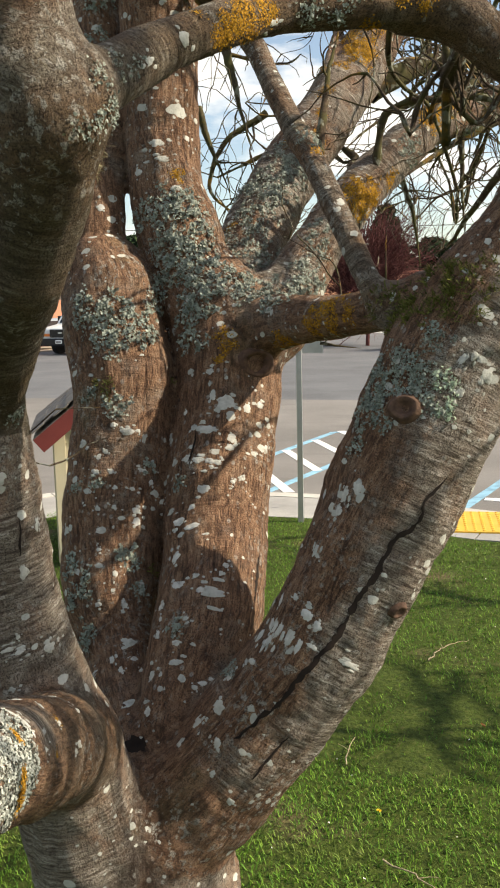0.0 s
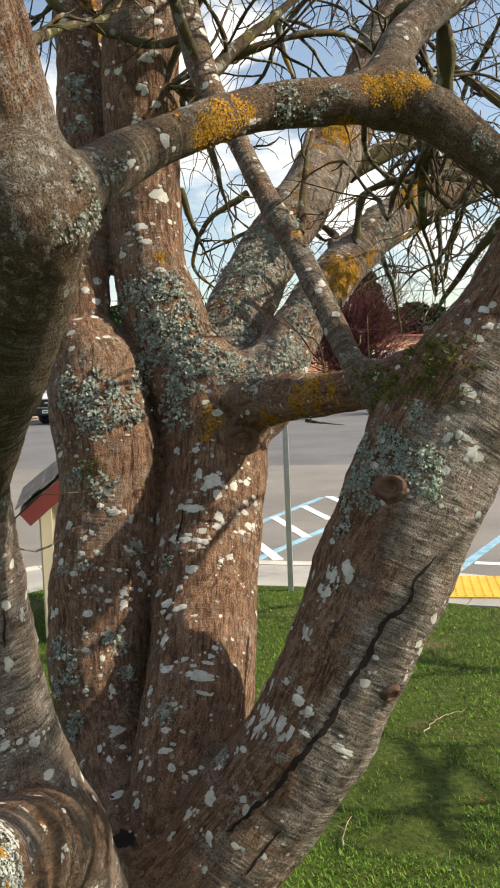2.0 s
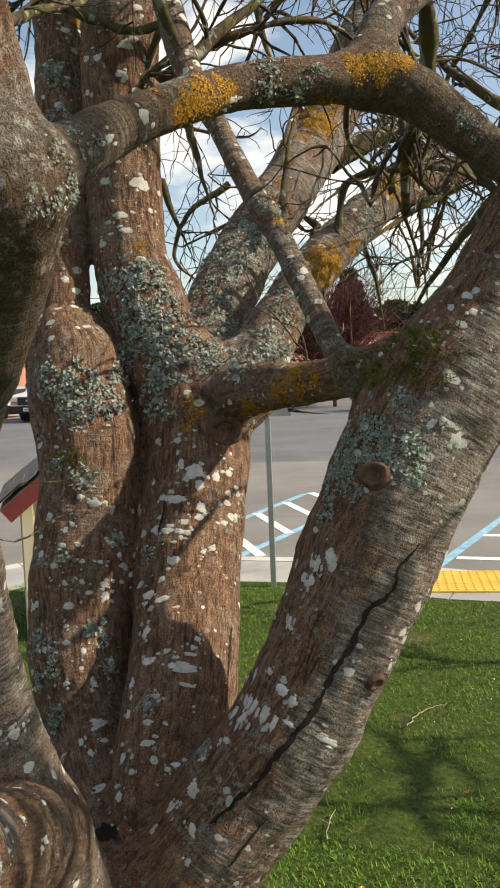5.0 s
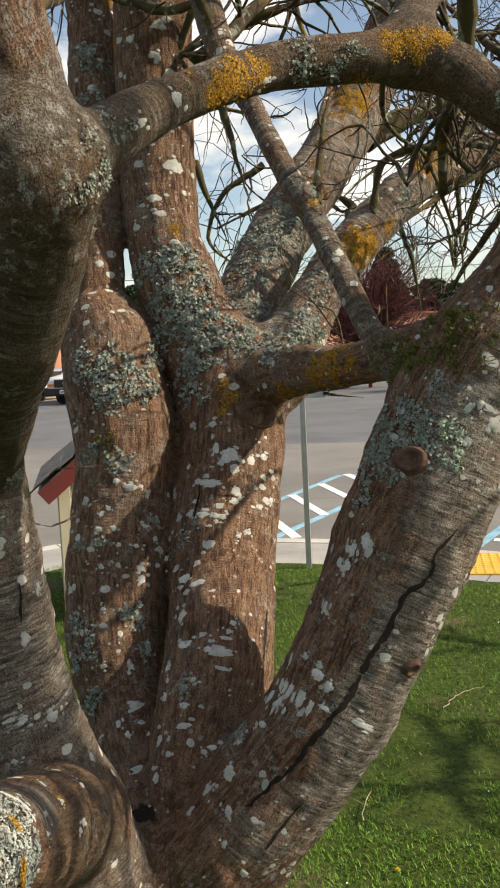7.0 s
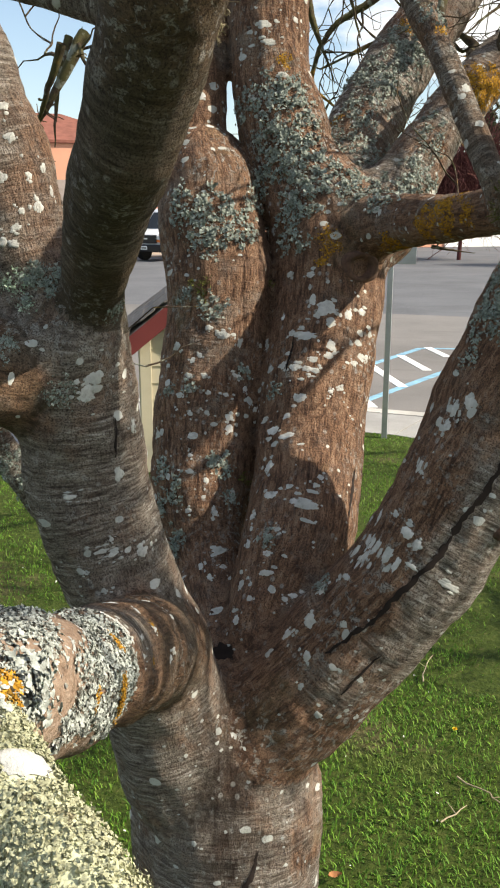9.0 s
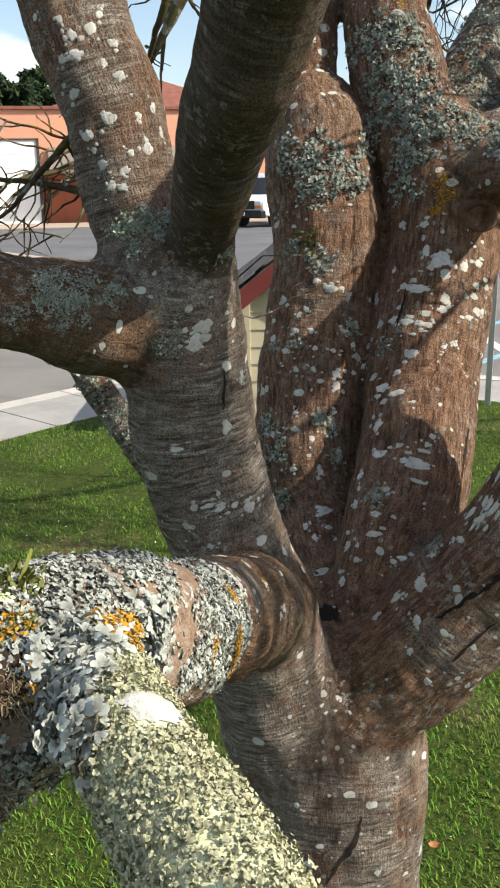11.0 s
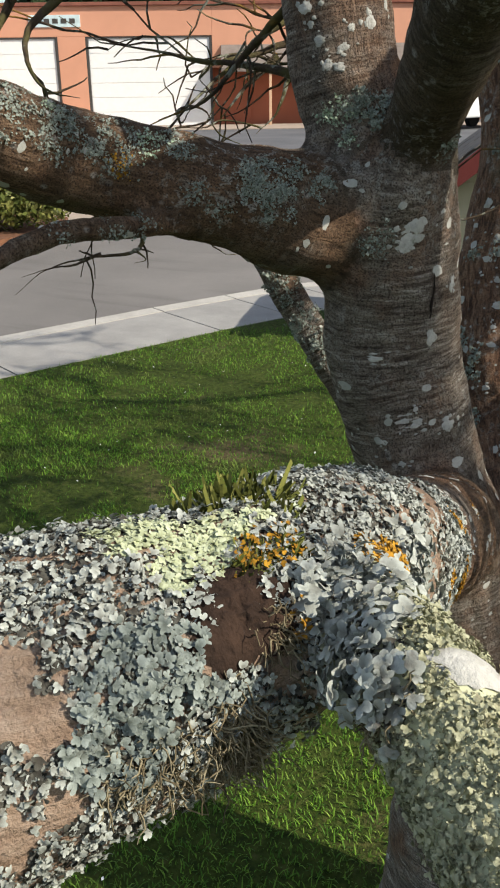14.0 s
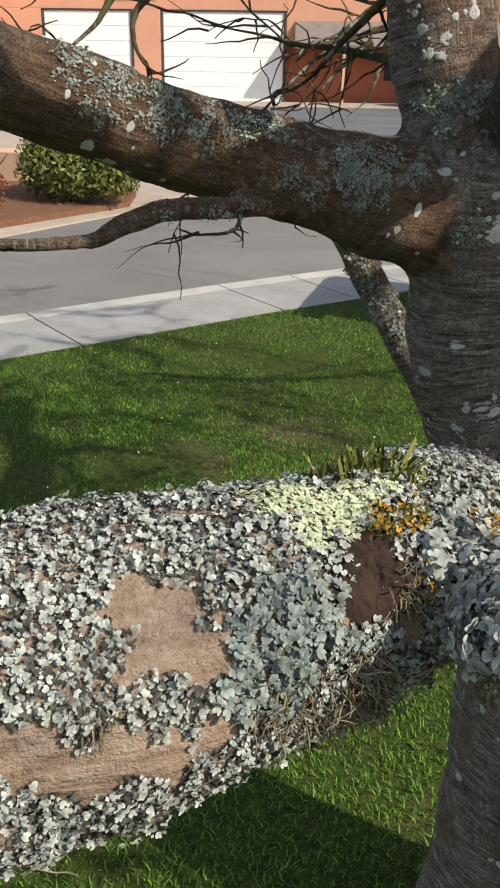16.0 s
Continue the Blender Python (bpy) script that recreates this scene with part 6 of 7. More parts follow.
lichen(FOLIOSE, 0.0034, 0.7, [(0.605, 2.128, 1.870, 0.0269), (0.406, 1.964, 1.656, 0.0277)])
lichen(FOLIOSE, 0.0030, 1.0, [(0.281, 0.838, 1.697, 0.0107), (0.281, 0.819, 1.717, 0.0086)])
lichen(ORANGE, 0.0018, 1.8, [(0.373, 1.004, 1.808, 0.0166), (0.358, 0.986, 1.796, 0.0120), (0.391, 1.027, 1.821, 0.0113), (0.349, 0.976, 1.787, 0.0070), (0.525, 1.099, 1.860, 0.0121), (0.546, 1.107, 1.862, 0.0133), (0.572, 1.121, 1.868, 0.0123)])
lichen(FOLIOSE, 0.0032, 1.0, [(0.435, 1.062, 1.840, 0.0152), (0.452, 1.072, 1.833, 0.0106), (0.426, 1.064, 1.824, 0.0082), (0.642, 1.126, 1.799, 0.0123), (0.491, 1.082, 1.850, 0.0095), (0.470, 1.074, 1.846, 0.0083), (0.293, 0.888, 1.742, 0.0068), (0.282, 0.865, 1.738, 0.0095), (0.283, 0.823, 1.689, 0.0099), (0.272, 0.806, 1.674, 0.0079)])
lichen(ORANGE, 0.003, 1.2, [(0.508, 2.434, 2.161, 0.0363), (0.483, 2.479, 2.215, 0.0256), (0.492, 1.108, 1.824, 0.0106), (0.459, 2.400, 2.126, 0.0166), (0.509, 2.045, 1.765, 0.0333), (0.561, 2.090, 1.804, 0.0169), (0.672, 2.211, 1.972, 0.0303), (0.645, 2.179, 1.945, 0.0200), (0.422, 2.396, 2.116, 0.0138), (0.416, 2.331, 2.048, 0.0135), (0.408, 2.286, 1.988, 0.0133), (0.403, 2.256, 1.931, 0.0118), (0.416, 1.638, 1.795, 0.0075), (0.213, 2.067, 1.716, 0.0123)])
lichen(FOLIOSE, 0.004, 0.8, [(0.289, 2.132, 1.805, 0.0327), (0.256, 2.075, 1.739, 0.0320), (0.350, 2.189, 1.860, 0.0308), (0.404, 1.657, 1.821, 0.0189), (0.406, 1.988, 1.703, 0.0187), (0.460, 1.079, 1.828, 0.0092), (0.598, 2.122, 1.875, 0.0147), (0.751, 2.285, 1.935, 0.0183)])
lichen(MOSS, 0.0045, 1.0, [(0.788, 2.283, 1.995, 0.0156)])
lichen(FOLIOSE, 0.0030, 1.2, [(0.069, 1.035, 1.608, 0.0137), (0.060, 1.049, 1.570, 0.0141), (0.051, 1.059, 1.548, 0.0122), (-0.021, 1.160, 1.452, 0.0194), (-0.028, 1.153, 1.436, 0.0168)])
lichen(MINT, 0.0030, 1.2, [(-0.049, 1.147, 1.437, 0.0181)])
lichen(FOLIOSE, 0.0030, 1.1, [(-0.052, 1.099, 1.378, 0.0126), (-0.091, 1.060, 1.376, 0.0221), (-0.082, 1.067, 1.364, 0.0136), (-0.099, 1.060, 1.400, 0.0184), (0.003, 1.132, 1.324, 0.0156), (0.078, 1.149, 1.412, 0.0126)])
lichen(FOLIOSE, 0.0030, 1.1, [(-0.273, 0.852, 1.484, 0.0238), (-0.258, 0.884, 1.474, 0.0204), (-0.235, 0.926, 1.452, 0.0212), (-0.203, 0.961, 1.431, 0.0228), (-0.158, 1.013, 1.427, 0.0190), (-0.146, 1.009, 1.379, 0.0113), (-0.134, 1.027, 1.362, 0.0092), (-0.094, 1.059, 1.389, 0.0217), (-0.083, 1.065, 1.369, 0.0161), (-0.078, 1.092, 1.403, 0.0139), (-0.049, 1.101, 1.376, 0.0117), (-0.265, 0.854, 1.437, 0.0132), (-0.239, 0.904, 1.430, 0.0168), (-0.220, 0.940, 1.437, 0.0172)])
lichen(MINT, 0.0030, 1.0, [(-0.176, 0.990, 1.429, 0.0143), (-0.245, 0.919, 1.464, 0.0095)])
lichen(ORANGE, 0.0024, 1.0, [(-0.200, 0.960, 1.407, 0.0088)])
lichen(FOLIOSE, 0.0030, 0.9, [(-0.236, 1.384, 1.205, 0.0215), (-0.201, 1.392, 1.148, 0.0234), (-0.180, 1.394, 1.107, 0.0185)])
lichen(FOLIOSE, 0.0026, 0.8, [(-0.183, 0.919, 1.353, 0.0118), (-0.172, 0.959, 1.354, 0.0122), (-0.198, 0.862, 1.356, 0.0102)])
lichen(ORANGE, 0.0014, 3.2, [(0.232, 0.518, 1.314, 0.0054), (0.238, 0.525, 1.306, 0.0060), (0.242, 0.505, 1.313, 0.0042), (0.202, 0.750, 1.206, 0.0033), (0.211, 0.735, 1.201, 0.0036), (0.215, 0.731, 1.190, 0.0040), (0.214, 0.733, 1.176, 0.0036), (0.210, 0.739, 1.160, 0.0033), (0.230, 0.655, 1.224, 0.0024), (0.227, 0.663, 1.211, 0.0025), (0.223, 0.673, 1.197, 0.0022), (0.175, 0.933, 1.134, 0.0032), (0.187, 0.899, 1.135, 0.0036), (0.194, 0.880, 1.129, 0.0030)])


LIME_AT = [(0.180, 0.450, 1.340, 0.0119), (0.192, 0.455, 1.339, 0.0119), (0.198, 0.469, 1.339, 0.0102), (0.197, 0.440, 1.335, 0.0080), (0.181, 0.437, 1.340, 0.0067), (0.206, 0.452, 1.334, 0.0075), (0.167, 0.442, 1.341, 0.0065), (0.203, 0.486, 1.338, 0.0069)]
BARE_AT = [(0.162, 0.384, 1.328, 0.0097), (0.175, 0.387, 1.323, 0.0110), (0.185, 0.387, 1.313, 0.0096), (0.175, 0.377, 1.314, 0.0098), (0.164, 0.376, 1.322, 0.0066), (0.174, 0.360, 1.288, 0.0106), (0.165, 0.350, 1.282, 0.0112), (0.184, 0.371, 1.282, 0.0093), (0.194, 0.384, 1.287, 0.0074), (0.175, 0.443, 1.341, 0.0050), (0.156, 0.343, 1.291, 0.0110)]
ISLE_AT = [(0.181, 0.373, 1.299, 0.0101), (0.160, 0.364, 1.315, 0.0113), (0.163, 0.357, 1.304, 0.0083)]
BLUE_AT = [(0.204, 0.408, 1.314, 0.0161), (0.205, 0.400, 1.299, 0.0135), (0.209, 0.420, 1.319, 0.0111), (0.198, 0.395, 1.306, 0.0094), (0.218, 0.426, 1.308, 0.0070), (0.224, 0.434, 1.304, 0.0047)]
STUB_AT = [(0.219, 0.445, 1.323, 0.0102), (0.218, 0.433, 1.316, 0.0082), (0.226, 0.448, 1.315, 0.0088), (0.213, 0.457, 1.332, 0.0075), (0.231, 0.448, 1.304, 0.0070)]
CLUMP_AT = [(0.243, 0.474, 1.320, 0.0163), (0.258, 0.443, 1.323, 0.0162), (0.271, 0.424, 1.325, 0.0093), (0.233, 0.470, 1.320, 0.0088), (0.236, 0.554, 1.291, 0.0168), (0.233, 0.489, 1.320, 0.0100)]
S_COAT, S_RING = 0.800, 0.531
BAND = (0.293, 0.438, 1.333)


def near(p, rows):
    """How far points lie from a group of round places, in radii of the nearest one."""
    return np.min([np.linalg.norm(p - np.array(c[:3]), axis=1) / c[3] for c in rows], axis=0)


def limb_samples(r, k, count):
    """Places spread evenly over one limb's skin, with normals and the way along it."""
    q = T_Q[(T_L[T_Q[:, 0]] == k) & (T_V[T_Q[:, 0], 1] < 0.82)]
    c = T_V[q]
    area = 0.5 * np.linalg.norm(np.cross(c[:, 2] - c[:, 0], c[:, 3] - c[:, 1]), axis=1)
    pick = r.choice(len(q), count, p=area / area.sum())
    u, v = r.random((count, 1)), r.random((count, 1))
    weights = ((1 - u) * (1 - v), u * (1 - v), u * v, (1 - u) * v)
    p = sum(w * T_V[q[pick, i]] for i, w in enumerate(weights))
    n = sum(w * T_N[q[pick, i]] for i, w in enumerate(weights))
    l = TREE_LIMBS[k]
    s = l.s[((p[:, None] - l.line[None, :, :3]) ** 2).sum(-1).argmin(1)]
    return p, n / np.linalg.norm(n, axis=1)[:, None], s, area.sum()


def cover_near_limb():
    """The thick lichen coat of the limb and side branch that reach past the walker."""
    r = np.random.default_rng(67)
    p, n, s, area = limb_samples(r, 14, 90000)
    fray = np.array([noise.noise(Vector(q) * 120.0) + 0.5 * noise.noise(Vector(q) * 330.0) for q in p])
    zone = np.array([noise.noise(Vector(q) * 24.0 + Vector((3, 8, 2))) for q in p])
    top = n[:, 2]
    stub = near(p, STUB_AT) + 0.25 * fray < 1
    lime = (near(p, LIME_AT) + 0.30 * fray < 1) & ~stub
    clump = (near(p, CLUMP_AT) + 0.25 * fray < 1) & ~stub
    bare = ((near(p, BARE_AT) + 0.35 * fray < 1) & (near(p, ISLE_AT) + 0.30 * fray > 1)) | (top + 0.30 * fray < -0.50)
    coat = (s > S_COAT) & ~stub & ~bare & ~lime & ~clump
    blue = coat & (near(p, BLUE_AT) + 0.35 * fray < 1)
    ring = (s > S_RING) & (s <= S_COAT) & (zone + 0.35 * fray > -0.16) & (top > -0.5)
    for pick, mat, size, dens, tilt, stack, label in (
            # dark bottom layers: painted shade for the gaps in the coat
            ((coat | clump) & (s > S_COAT), UNDER_SHADE_FROND, 0.0027, 2.4, 0.22, 0.1, "dark undersides of leafy lichen with the shade between lobes painted in"), (ring, UNDER_SHADE_FROND, 0.0027, 1.2, 0.2, 0.1, "dark undersides of leafy lichen with the shade between lobes painted in"),
            (coat & ~blue, PALE_FROND, 0.0023, 5.2, 0.36, 1.2, "pale grey leafy lichen with curled lobes"), (blue, BLUE_FROND, 0.0028, 5.5, 0.30, 1.2, "blue grey leafy lichen with broad lobes"),
            (lime & (s > S_COAT), LIME_FROND, 0.0023, 6.0, 0.18, 0.5, "pale yellow green lichen crust"), (clump, PALE_FROND, 0.0042, 6.5, 0.50, 2.2, "clump of large pale grey lichen lobes"),
            (ring, PALE_FROND, 0.0027, 3.6, 0.24, 0.4, "rings of pale lichen round a limb")):
        put_fronds(r, p, n, np.nonzero(pick)[0], area / len(p), mat, size, dens, tilt, stack, label)
    p, n, s, area = limb_samples(r, 15, 40000)
    fray = np.array([noise.noise(Vector(q) * 150.0) for q in p])
    clump = near(p, CLUMP_AT) + 0.25 * fray < 1
    green = ~clump & (np.linalg.norm(p - np.array(BAND), axis=1) > 0.010) & (fray > -0.42)
    put_fronds(r, p, n, np.nonzero(clump)[0], area / len(p), UNDER_SHADE_FROND, 0.0032, 2.2, 0.22, 0.1, "dark undersides of leafy lichen with the shade between lobes painted in")
    put_fronds(r, p, n, np.nonzero(clump)[0], area / len(p), PALE_FROND, 0.0042, 6.5, 0.50, 2.2, "clump of large pale grey lichen lobes")
    put_fronds(r, p, n, np.nonzero(green)[0], area / len(p), GREEN_FROND, 0.0016, 6.0, 0.85, 1.7, "dense pale green lichen coat on a side branch")


def put_fronds(r, p, n, ix, cell, mat, size, dens, tilt, stack, label):
    if not len(ix):
        return
    count = int(min(34000, dens * len(ix) * cell / size ** 2))
    lob = Lobes(int(r.integers(1 << 30)))
    j = r.choice(ix, count, replace=count > len(ix))
    lob.frond(p[j] + r.normal(size=(count, 3)) * 0.0006, n[j], size, tilt, stack)
    child("lichen_coat", lob.mesh("lichen_coat", mat), TREE, label, "stuff")


def rotten_wood(centre, radius):
    """Dark, ridged rotten wood where a branch broke off the near limb."""
    r = np.random.default_rng(9)
    v, f = patch_on_skin(r, centre, limb_way(14, centre), radius * 0.95, radius * 1.1, 0.0016, 14, 54)
    mid = Vector(v[0])
    out = []
    for q in v:
        q = Vector(q)
        _, nrm, _, _ = SKIN.find_nearest(q)
        fall = max(0.0, 1 - (q - mid).length / radius)
        out.append(tuple(q + nrm * (0.0032 * fall * noise.noise(Vector((q.x * 420, q.y * 420, q.z * 90))) + 0.0016 * fall * noise.noise(q * 700))))
    child("branch_stub", mesh_from("branch_stub", out, f, STUB_WOOD, True), TREE_PARTS[14], "dark rotten stub of a broken branch")


rotten_wood((0.219, 0.445, 1.323), 0.0195)
splinter = Tubes()
line = smooth_line([(0.2250, 0.4942, 1.2746, 0.0052), (0.2212, 0.4846, 1.2727, 0.0050), (0.2169, 0.4740, 1.2694, 0.0044), (0.2131, 0.4656, 1.2647, 0.0036)], 0.0012)
line[:, 3] *= 1 + 0.30 * np.random.default_rng(12).normal(size=len(line))
splinter.add(line, 11)
child("broken_twig", splinter.mesh("broken_twig", BARK_TAN), TREE_PARTS[14], "short broken twig end under the limb")
band_v, band_f = patch_on_skin(np.random.default_rng(8), BAND, limb_way(15, BAND), 0.016, 0.009, 0.0014, 4, 30)
child("lichen_spot", mesh_from("lichen_spot", band_v, band_f, CRUST, True), TREE_PARTS[15], "smooth white crust lichen band")
cover_near_limb()
lichen(MOSS, 0.0050, 9.0, [(0.184, 0.485, 1.337, 0.0055), (0.190, 0.494, 1.336, 0.0055), (0.200, 0.504, 1.333, 0.0056), (0.207, 0.515, 1.329, 0.0057), (0.214, 0.524, 1.324, 0.0045), (0.176, 0.477, 1.337, 0.0029)])
lichen(MINT, 0.0046, 2.0, [(0.184, 0.485, 1.337, 0.0055), (0.200, 0.504, 1.333, 0.0056), (0.207, 0.515, 1.329, 0.0057)])
lichen(ORANGE, 0.0014, 0.5, [(0.216, 0.469, 1.334, 0.0050), (0.221, 0.485, 1.330, 0.0048), (0.215, 0.459, 1.331, 0.0030), (0.226, 0.496, 1.324, 0.0025), (0.231, 0.459, 1.317, 0.0022)])
lichen(MOSS, 0.0024, 4.0, [(0.216, 0.469, 1.334, 0.0050), (0.221, 0.485, 1.330, 0.0048), (0.215, 0.459, 1.331, 0.0030), (0.226, 0.496, 1.324, 0.0025), (0.231, 0.459, 1.317, 0.0022)])


def beard(centre, radius, count, length, seed):
    """A hanging tuft of hair lichen."""
    r = np.random.default_rng(seed)
    p, n = on_skin(r, SKIN.find_nearest(Vector(centre))[0], radius, count)
    t = Tubes()
    for a, b in zip(p, n):
        ln = length * r.uniform(0.3, 0.9)
        way = b * 0.8 + np.array((0, 0, -0.6)) + r.normal(size=3) * 0.5
        pts = [(*a, 0.00045)]
        q = a
        for k in range(5):
            way = way / np.linalg.norm(way) + np.array((0, 0, -0.22)) + r.normal(size=3) * 0.62
            q = q + way / np.linalg.norm(way) * ln / 5
            pts.append((*q, 0.0004 - 0.00005 * k))
        t.add(np.array(pts), 3)
    child("hair_lichen", t.mesh("hair_lichen", STRAW), TREE, "straw coloured tuft of hair lichen hanging from bark", "stuff")


beard((0.223, 0.429, 1.292), 0.0085, 420, 0.022, 70)
beard((0.210, 0.405, 1.288), 0.012, 200, 0.016, 71)
beard((0.225, 0.451, 1.319), 0.005, 110, 0.016, 72)
beard((0.270, 0.424, 1.321), 0.006, 70, 0.013, 73)
beard((0.169, 0.357, 1.294), 0.006, 50, 0.013, 74)
beard((0.493, 1.458, 1.569), 0.012, 30, 0.015, 76)
beard((0.266, 0.869, 1.660), 0.012, 40, 0.015, 77)

# ---- crown: side branches and twigs ----
CROWN = Tubes()
CROWN_MOSSY = Tubes()


def twig(r, start, way, length, radius, depth, sag=0.25):
    """A branching, drooping twig."""
    n = 9 if depth else 5
    p, way = np.asarray(start, float), np.asarray(way, float) / np.linalg.norm(way)
    pts, nodes = [(*p, radius)], []
    for k in range(n):
        way = way + r.normal(size=3) * 0.27 + np.array((0, 0, -sag * 0.22 * (k + 1) / n))
        if p[2] < 1.80 and p[0] > 0.2 and p[1] > 1.3:
            way[2] = abs(way[2]) + 0.2
        way /= np.linalg.norm(way)
        p = p + way * length / n
        pts.append((*p, radius * (1 - 0.62 * (k + 1) / n)))
        nodes.append((p.copy(), way.copy(), pts[-1][3]))
    line = smooth_line(pts, length / (34 if depth >= 2 else 20)) if depth else np.array(pts)
    if depth:
        line[:, 3] *= r.uniform(0.8, 1.0 + 0.35 * depth, len(line))
    (CROWN_MOSSY if depth >= 2 else CROWN).add(line, 6 if depth >= 2 else (4 if depth else 3))
    if depth:
        for q, d, rad in nodes:
            for j in range(r.integers(0, 3) if depth > 1 else r.integers(0, 2)):
                side = np.cross(d, r.normal(size=3))
                side /= np.linalg.norm(side) + 1e-9
                twig(r, q, d * r.uniform(0.3, 0.9) + side * r.uniform(0.5, 1.0), length * r.uniform(0.28, 0.52), max(0.0019, rad * 0.6), depth - 1, sag)


def grow_crown():
    r = np.random.default_rng(17)
    # from the limbs that reach away over the road
    for k, lo, hi, count in ((7, 0.35, 1.0, 6), (8, 0.35, 1.0, 5), (10, 0.55, 1.0, 2), (6, 0.70, 1.0, 3), (5, 0.70, 1.0, 3), (13, 0.3, 1.0, 2), (11, 0.85, 1.0, 2)):
        l = TREE_LIMBS[k]
        for j in range(count):
            i = int((lo + (hi - lo) * r.random()) * (len(l.line) - 1))
            side = np.cross(l.t[i], r.normal(size=3))
            side /= np.linalg.norm(side)
            way = l.t[i] * r.uniform(0.1, 0.8) + side + np.array((0.1, 0.55, 0.15))
            twig(r, l.line[i, :3], way, r.uniform(0.55, 1.15), r.uniform(0.006, 0.010), 2, 0.9)
    # outer crown, hanging against the sky
    for j in range(11):
        start = np.array((r.uniform(0.2, 2.2), r.uniform(2.9, 4.2), r.uniform(2.7, 3.7)))
        twig(r, start, (r.normal() * 0.6, r.normal() * 0.5, -0.55), r.uniform(0.8, 1.5), r.uniform(0.007, 0.012), 2, 0.9)
    # high over the path to the road, mostly out of view, added to dapple it
    for j in range(16):
        start = np.array((r.uniform(-0.3, 2.2), r.uniform(2.6, 5.2), r.uniform(3.6, 4.5)))
        twig(r, start, (r.normal(), r.normal(), 0.1), r.uniform(0.8, 1.4), r.uniform(0.010, 0.028), 2, 0.4)
    # unseen boughs added towards the sun to shade the tree's foot and lawn behind
    for j in range(11):
        start = np.array((r.uniform(1.7, 3.0), r.uniform(0.85, 1.2), r.uniform(2.3, 3.1)))
        twig(r, start, (r.normal(), r.normal() * 0.12, r.normal() * 0.6), r.uniform(0.5, 0.9), r.uniform(0.012, 0.03), 2, 0.2)
    # sunward side of the crown, above and beyond the walker: mostly unseen, added for dappled shade
    for j in range(17):
        start = np.array((r.uniform(1.5, 4.6), r.uniform(2.7, 6.0), r.uniform(2.3, 4.0)))
        twig(r, start, (r.normal(), r.normal(), -0.1), r.uniform(0.9, 1.7), r.uniform(0.010, 0.032), 2, 0.5)


grow_crown()


def side_branch(points, r, depth=1, every=3, reach=0.28):
    step = min(0.05, 0.045 * np.linalg.norm(np.subtract(points[0], points[-1])))
    line = smooth_line(points, step)
    wob = np.cumsum(r.normal(size=(len(line), 3)), axis=0) * 0.0035 * step / 0.05
    line[:, :3] += wob - np.linspace(0, 1, len(line))[:, None] * wob[-1]
    line[:, 3] *= np.linspace(1.0, 0.16, len(line))
    CROWN_MOSSY.add(line, 7)
    t = np.gradient(line[:, :3], axis=0)
    for i in range(2, len(line) - 1, max(1, round(every * 0.05 / step))):
        d = t[i] / np.linalg.norm(t[i])
        side = np.cross(d, r.normal(size=3))
        side /= np.linalg.norm(side)
        twig(r, line[i, :3], d * 0.6 + side, reach * r.uniform(0.5, 1.3), max(0.0016, line[i, 3] * 0.4), depth, 0.4)


BRANCH_RNG = np.random.default_rng(23)
side_branch([(-0.208, 1.572, 1.665, 0.0088), (-0.247, 1.491, 1.597, 0.0079), (-0.269, 1.431, 1.552, 0.0078), (-0.297, 1.338, 1.495, 0.0068), (-0.310, 1.259, 1.453, 0.0051), (-0.323, 1.193, 1.433, 0.0042)], BRANCH_RNG, 1, 2, 0.22)
side_branch([(-0.184, 1.530, 1.550, 0.0080), (-0.226, 1.450, 1.537, 0.0070), (-0.256, 1.373, 1.518, 0.0060), (-0.296, 1.293, 1.505, 0.0051), (-0.337, 1.225, 1.519, 0.0042), (-0.367, 1.162, 1.528, 0.0034), (-0.385, 1.112, 1.552, 0.0026)], BRANCH_RNG, 1, 2, 0.22)
side_branch([(-0.367, 1.114, 1.585, 0.0063), (-0.378, 1.044, 1.531, 0.0055), (-0.362, 1.026, 1.499, 0.0049), (-0.331, 1.019, 1.474, 0.0036), (-0.294, 1.024, 1.466, 0.0024)], BRANCH_RNG, 1, 2, 0.22)
side_branch([(-0.430, 1.100, 1.582, 0.0065), (-0.432, 1.048, 1.527, 0.0051), (-0.443, 1.002, 1.497, 0.0037), (-0.454, 0.960, 1.474, 0.0024)], BRANCH_RNG, 1, 2, 0.22)
side_branch([(-0.310, 1.515, 1.515, 0.0059), (-0.344, 1.475, 1.473, 0.0050), (-0.371, 1.437, 1.426, 0.0034)], BRANCH_RNG, 1, 2, 0.22)
side_branch([(-0.265, 1.480, 1.517, 0.0057), (-0.271, 1.441, 1.443, 0.0040), (-0.293, 1.414, 1.413, 0.0024)], BRANCH_RNG, 1, 2, 0.22)
side_branch([(-0.178, 0.961, 1.349, 0.0028), (-0.176, 0.955, 1.335, 0.0025), (-0.179, 0.938, 1.328, 0.0022), (-0.200, 0.913, 1.328, 0.0019), (-0.227, 0.894, 1.320, 0.0016), (-0.241, 0.868, 1.310, 0.0013), (-0.246, 0.847, 1.298, 0.0011)], BRANCH_RNG, 0, 9, 0.03)
side_branch([(-0.196, 0.916, 1.328, 0.0019), (-0.217, 0.899, 1.319, 0.0016), (-0.229, 0.879, 1.318, 0.0013), (-0.251, 0.863, 1.311, 0.0011)], BRANCH_RNG, 0, 9, 0.03)
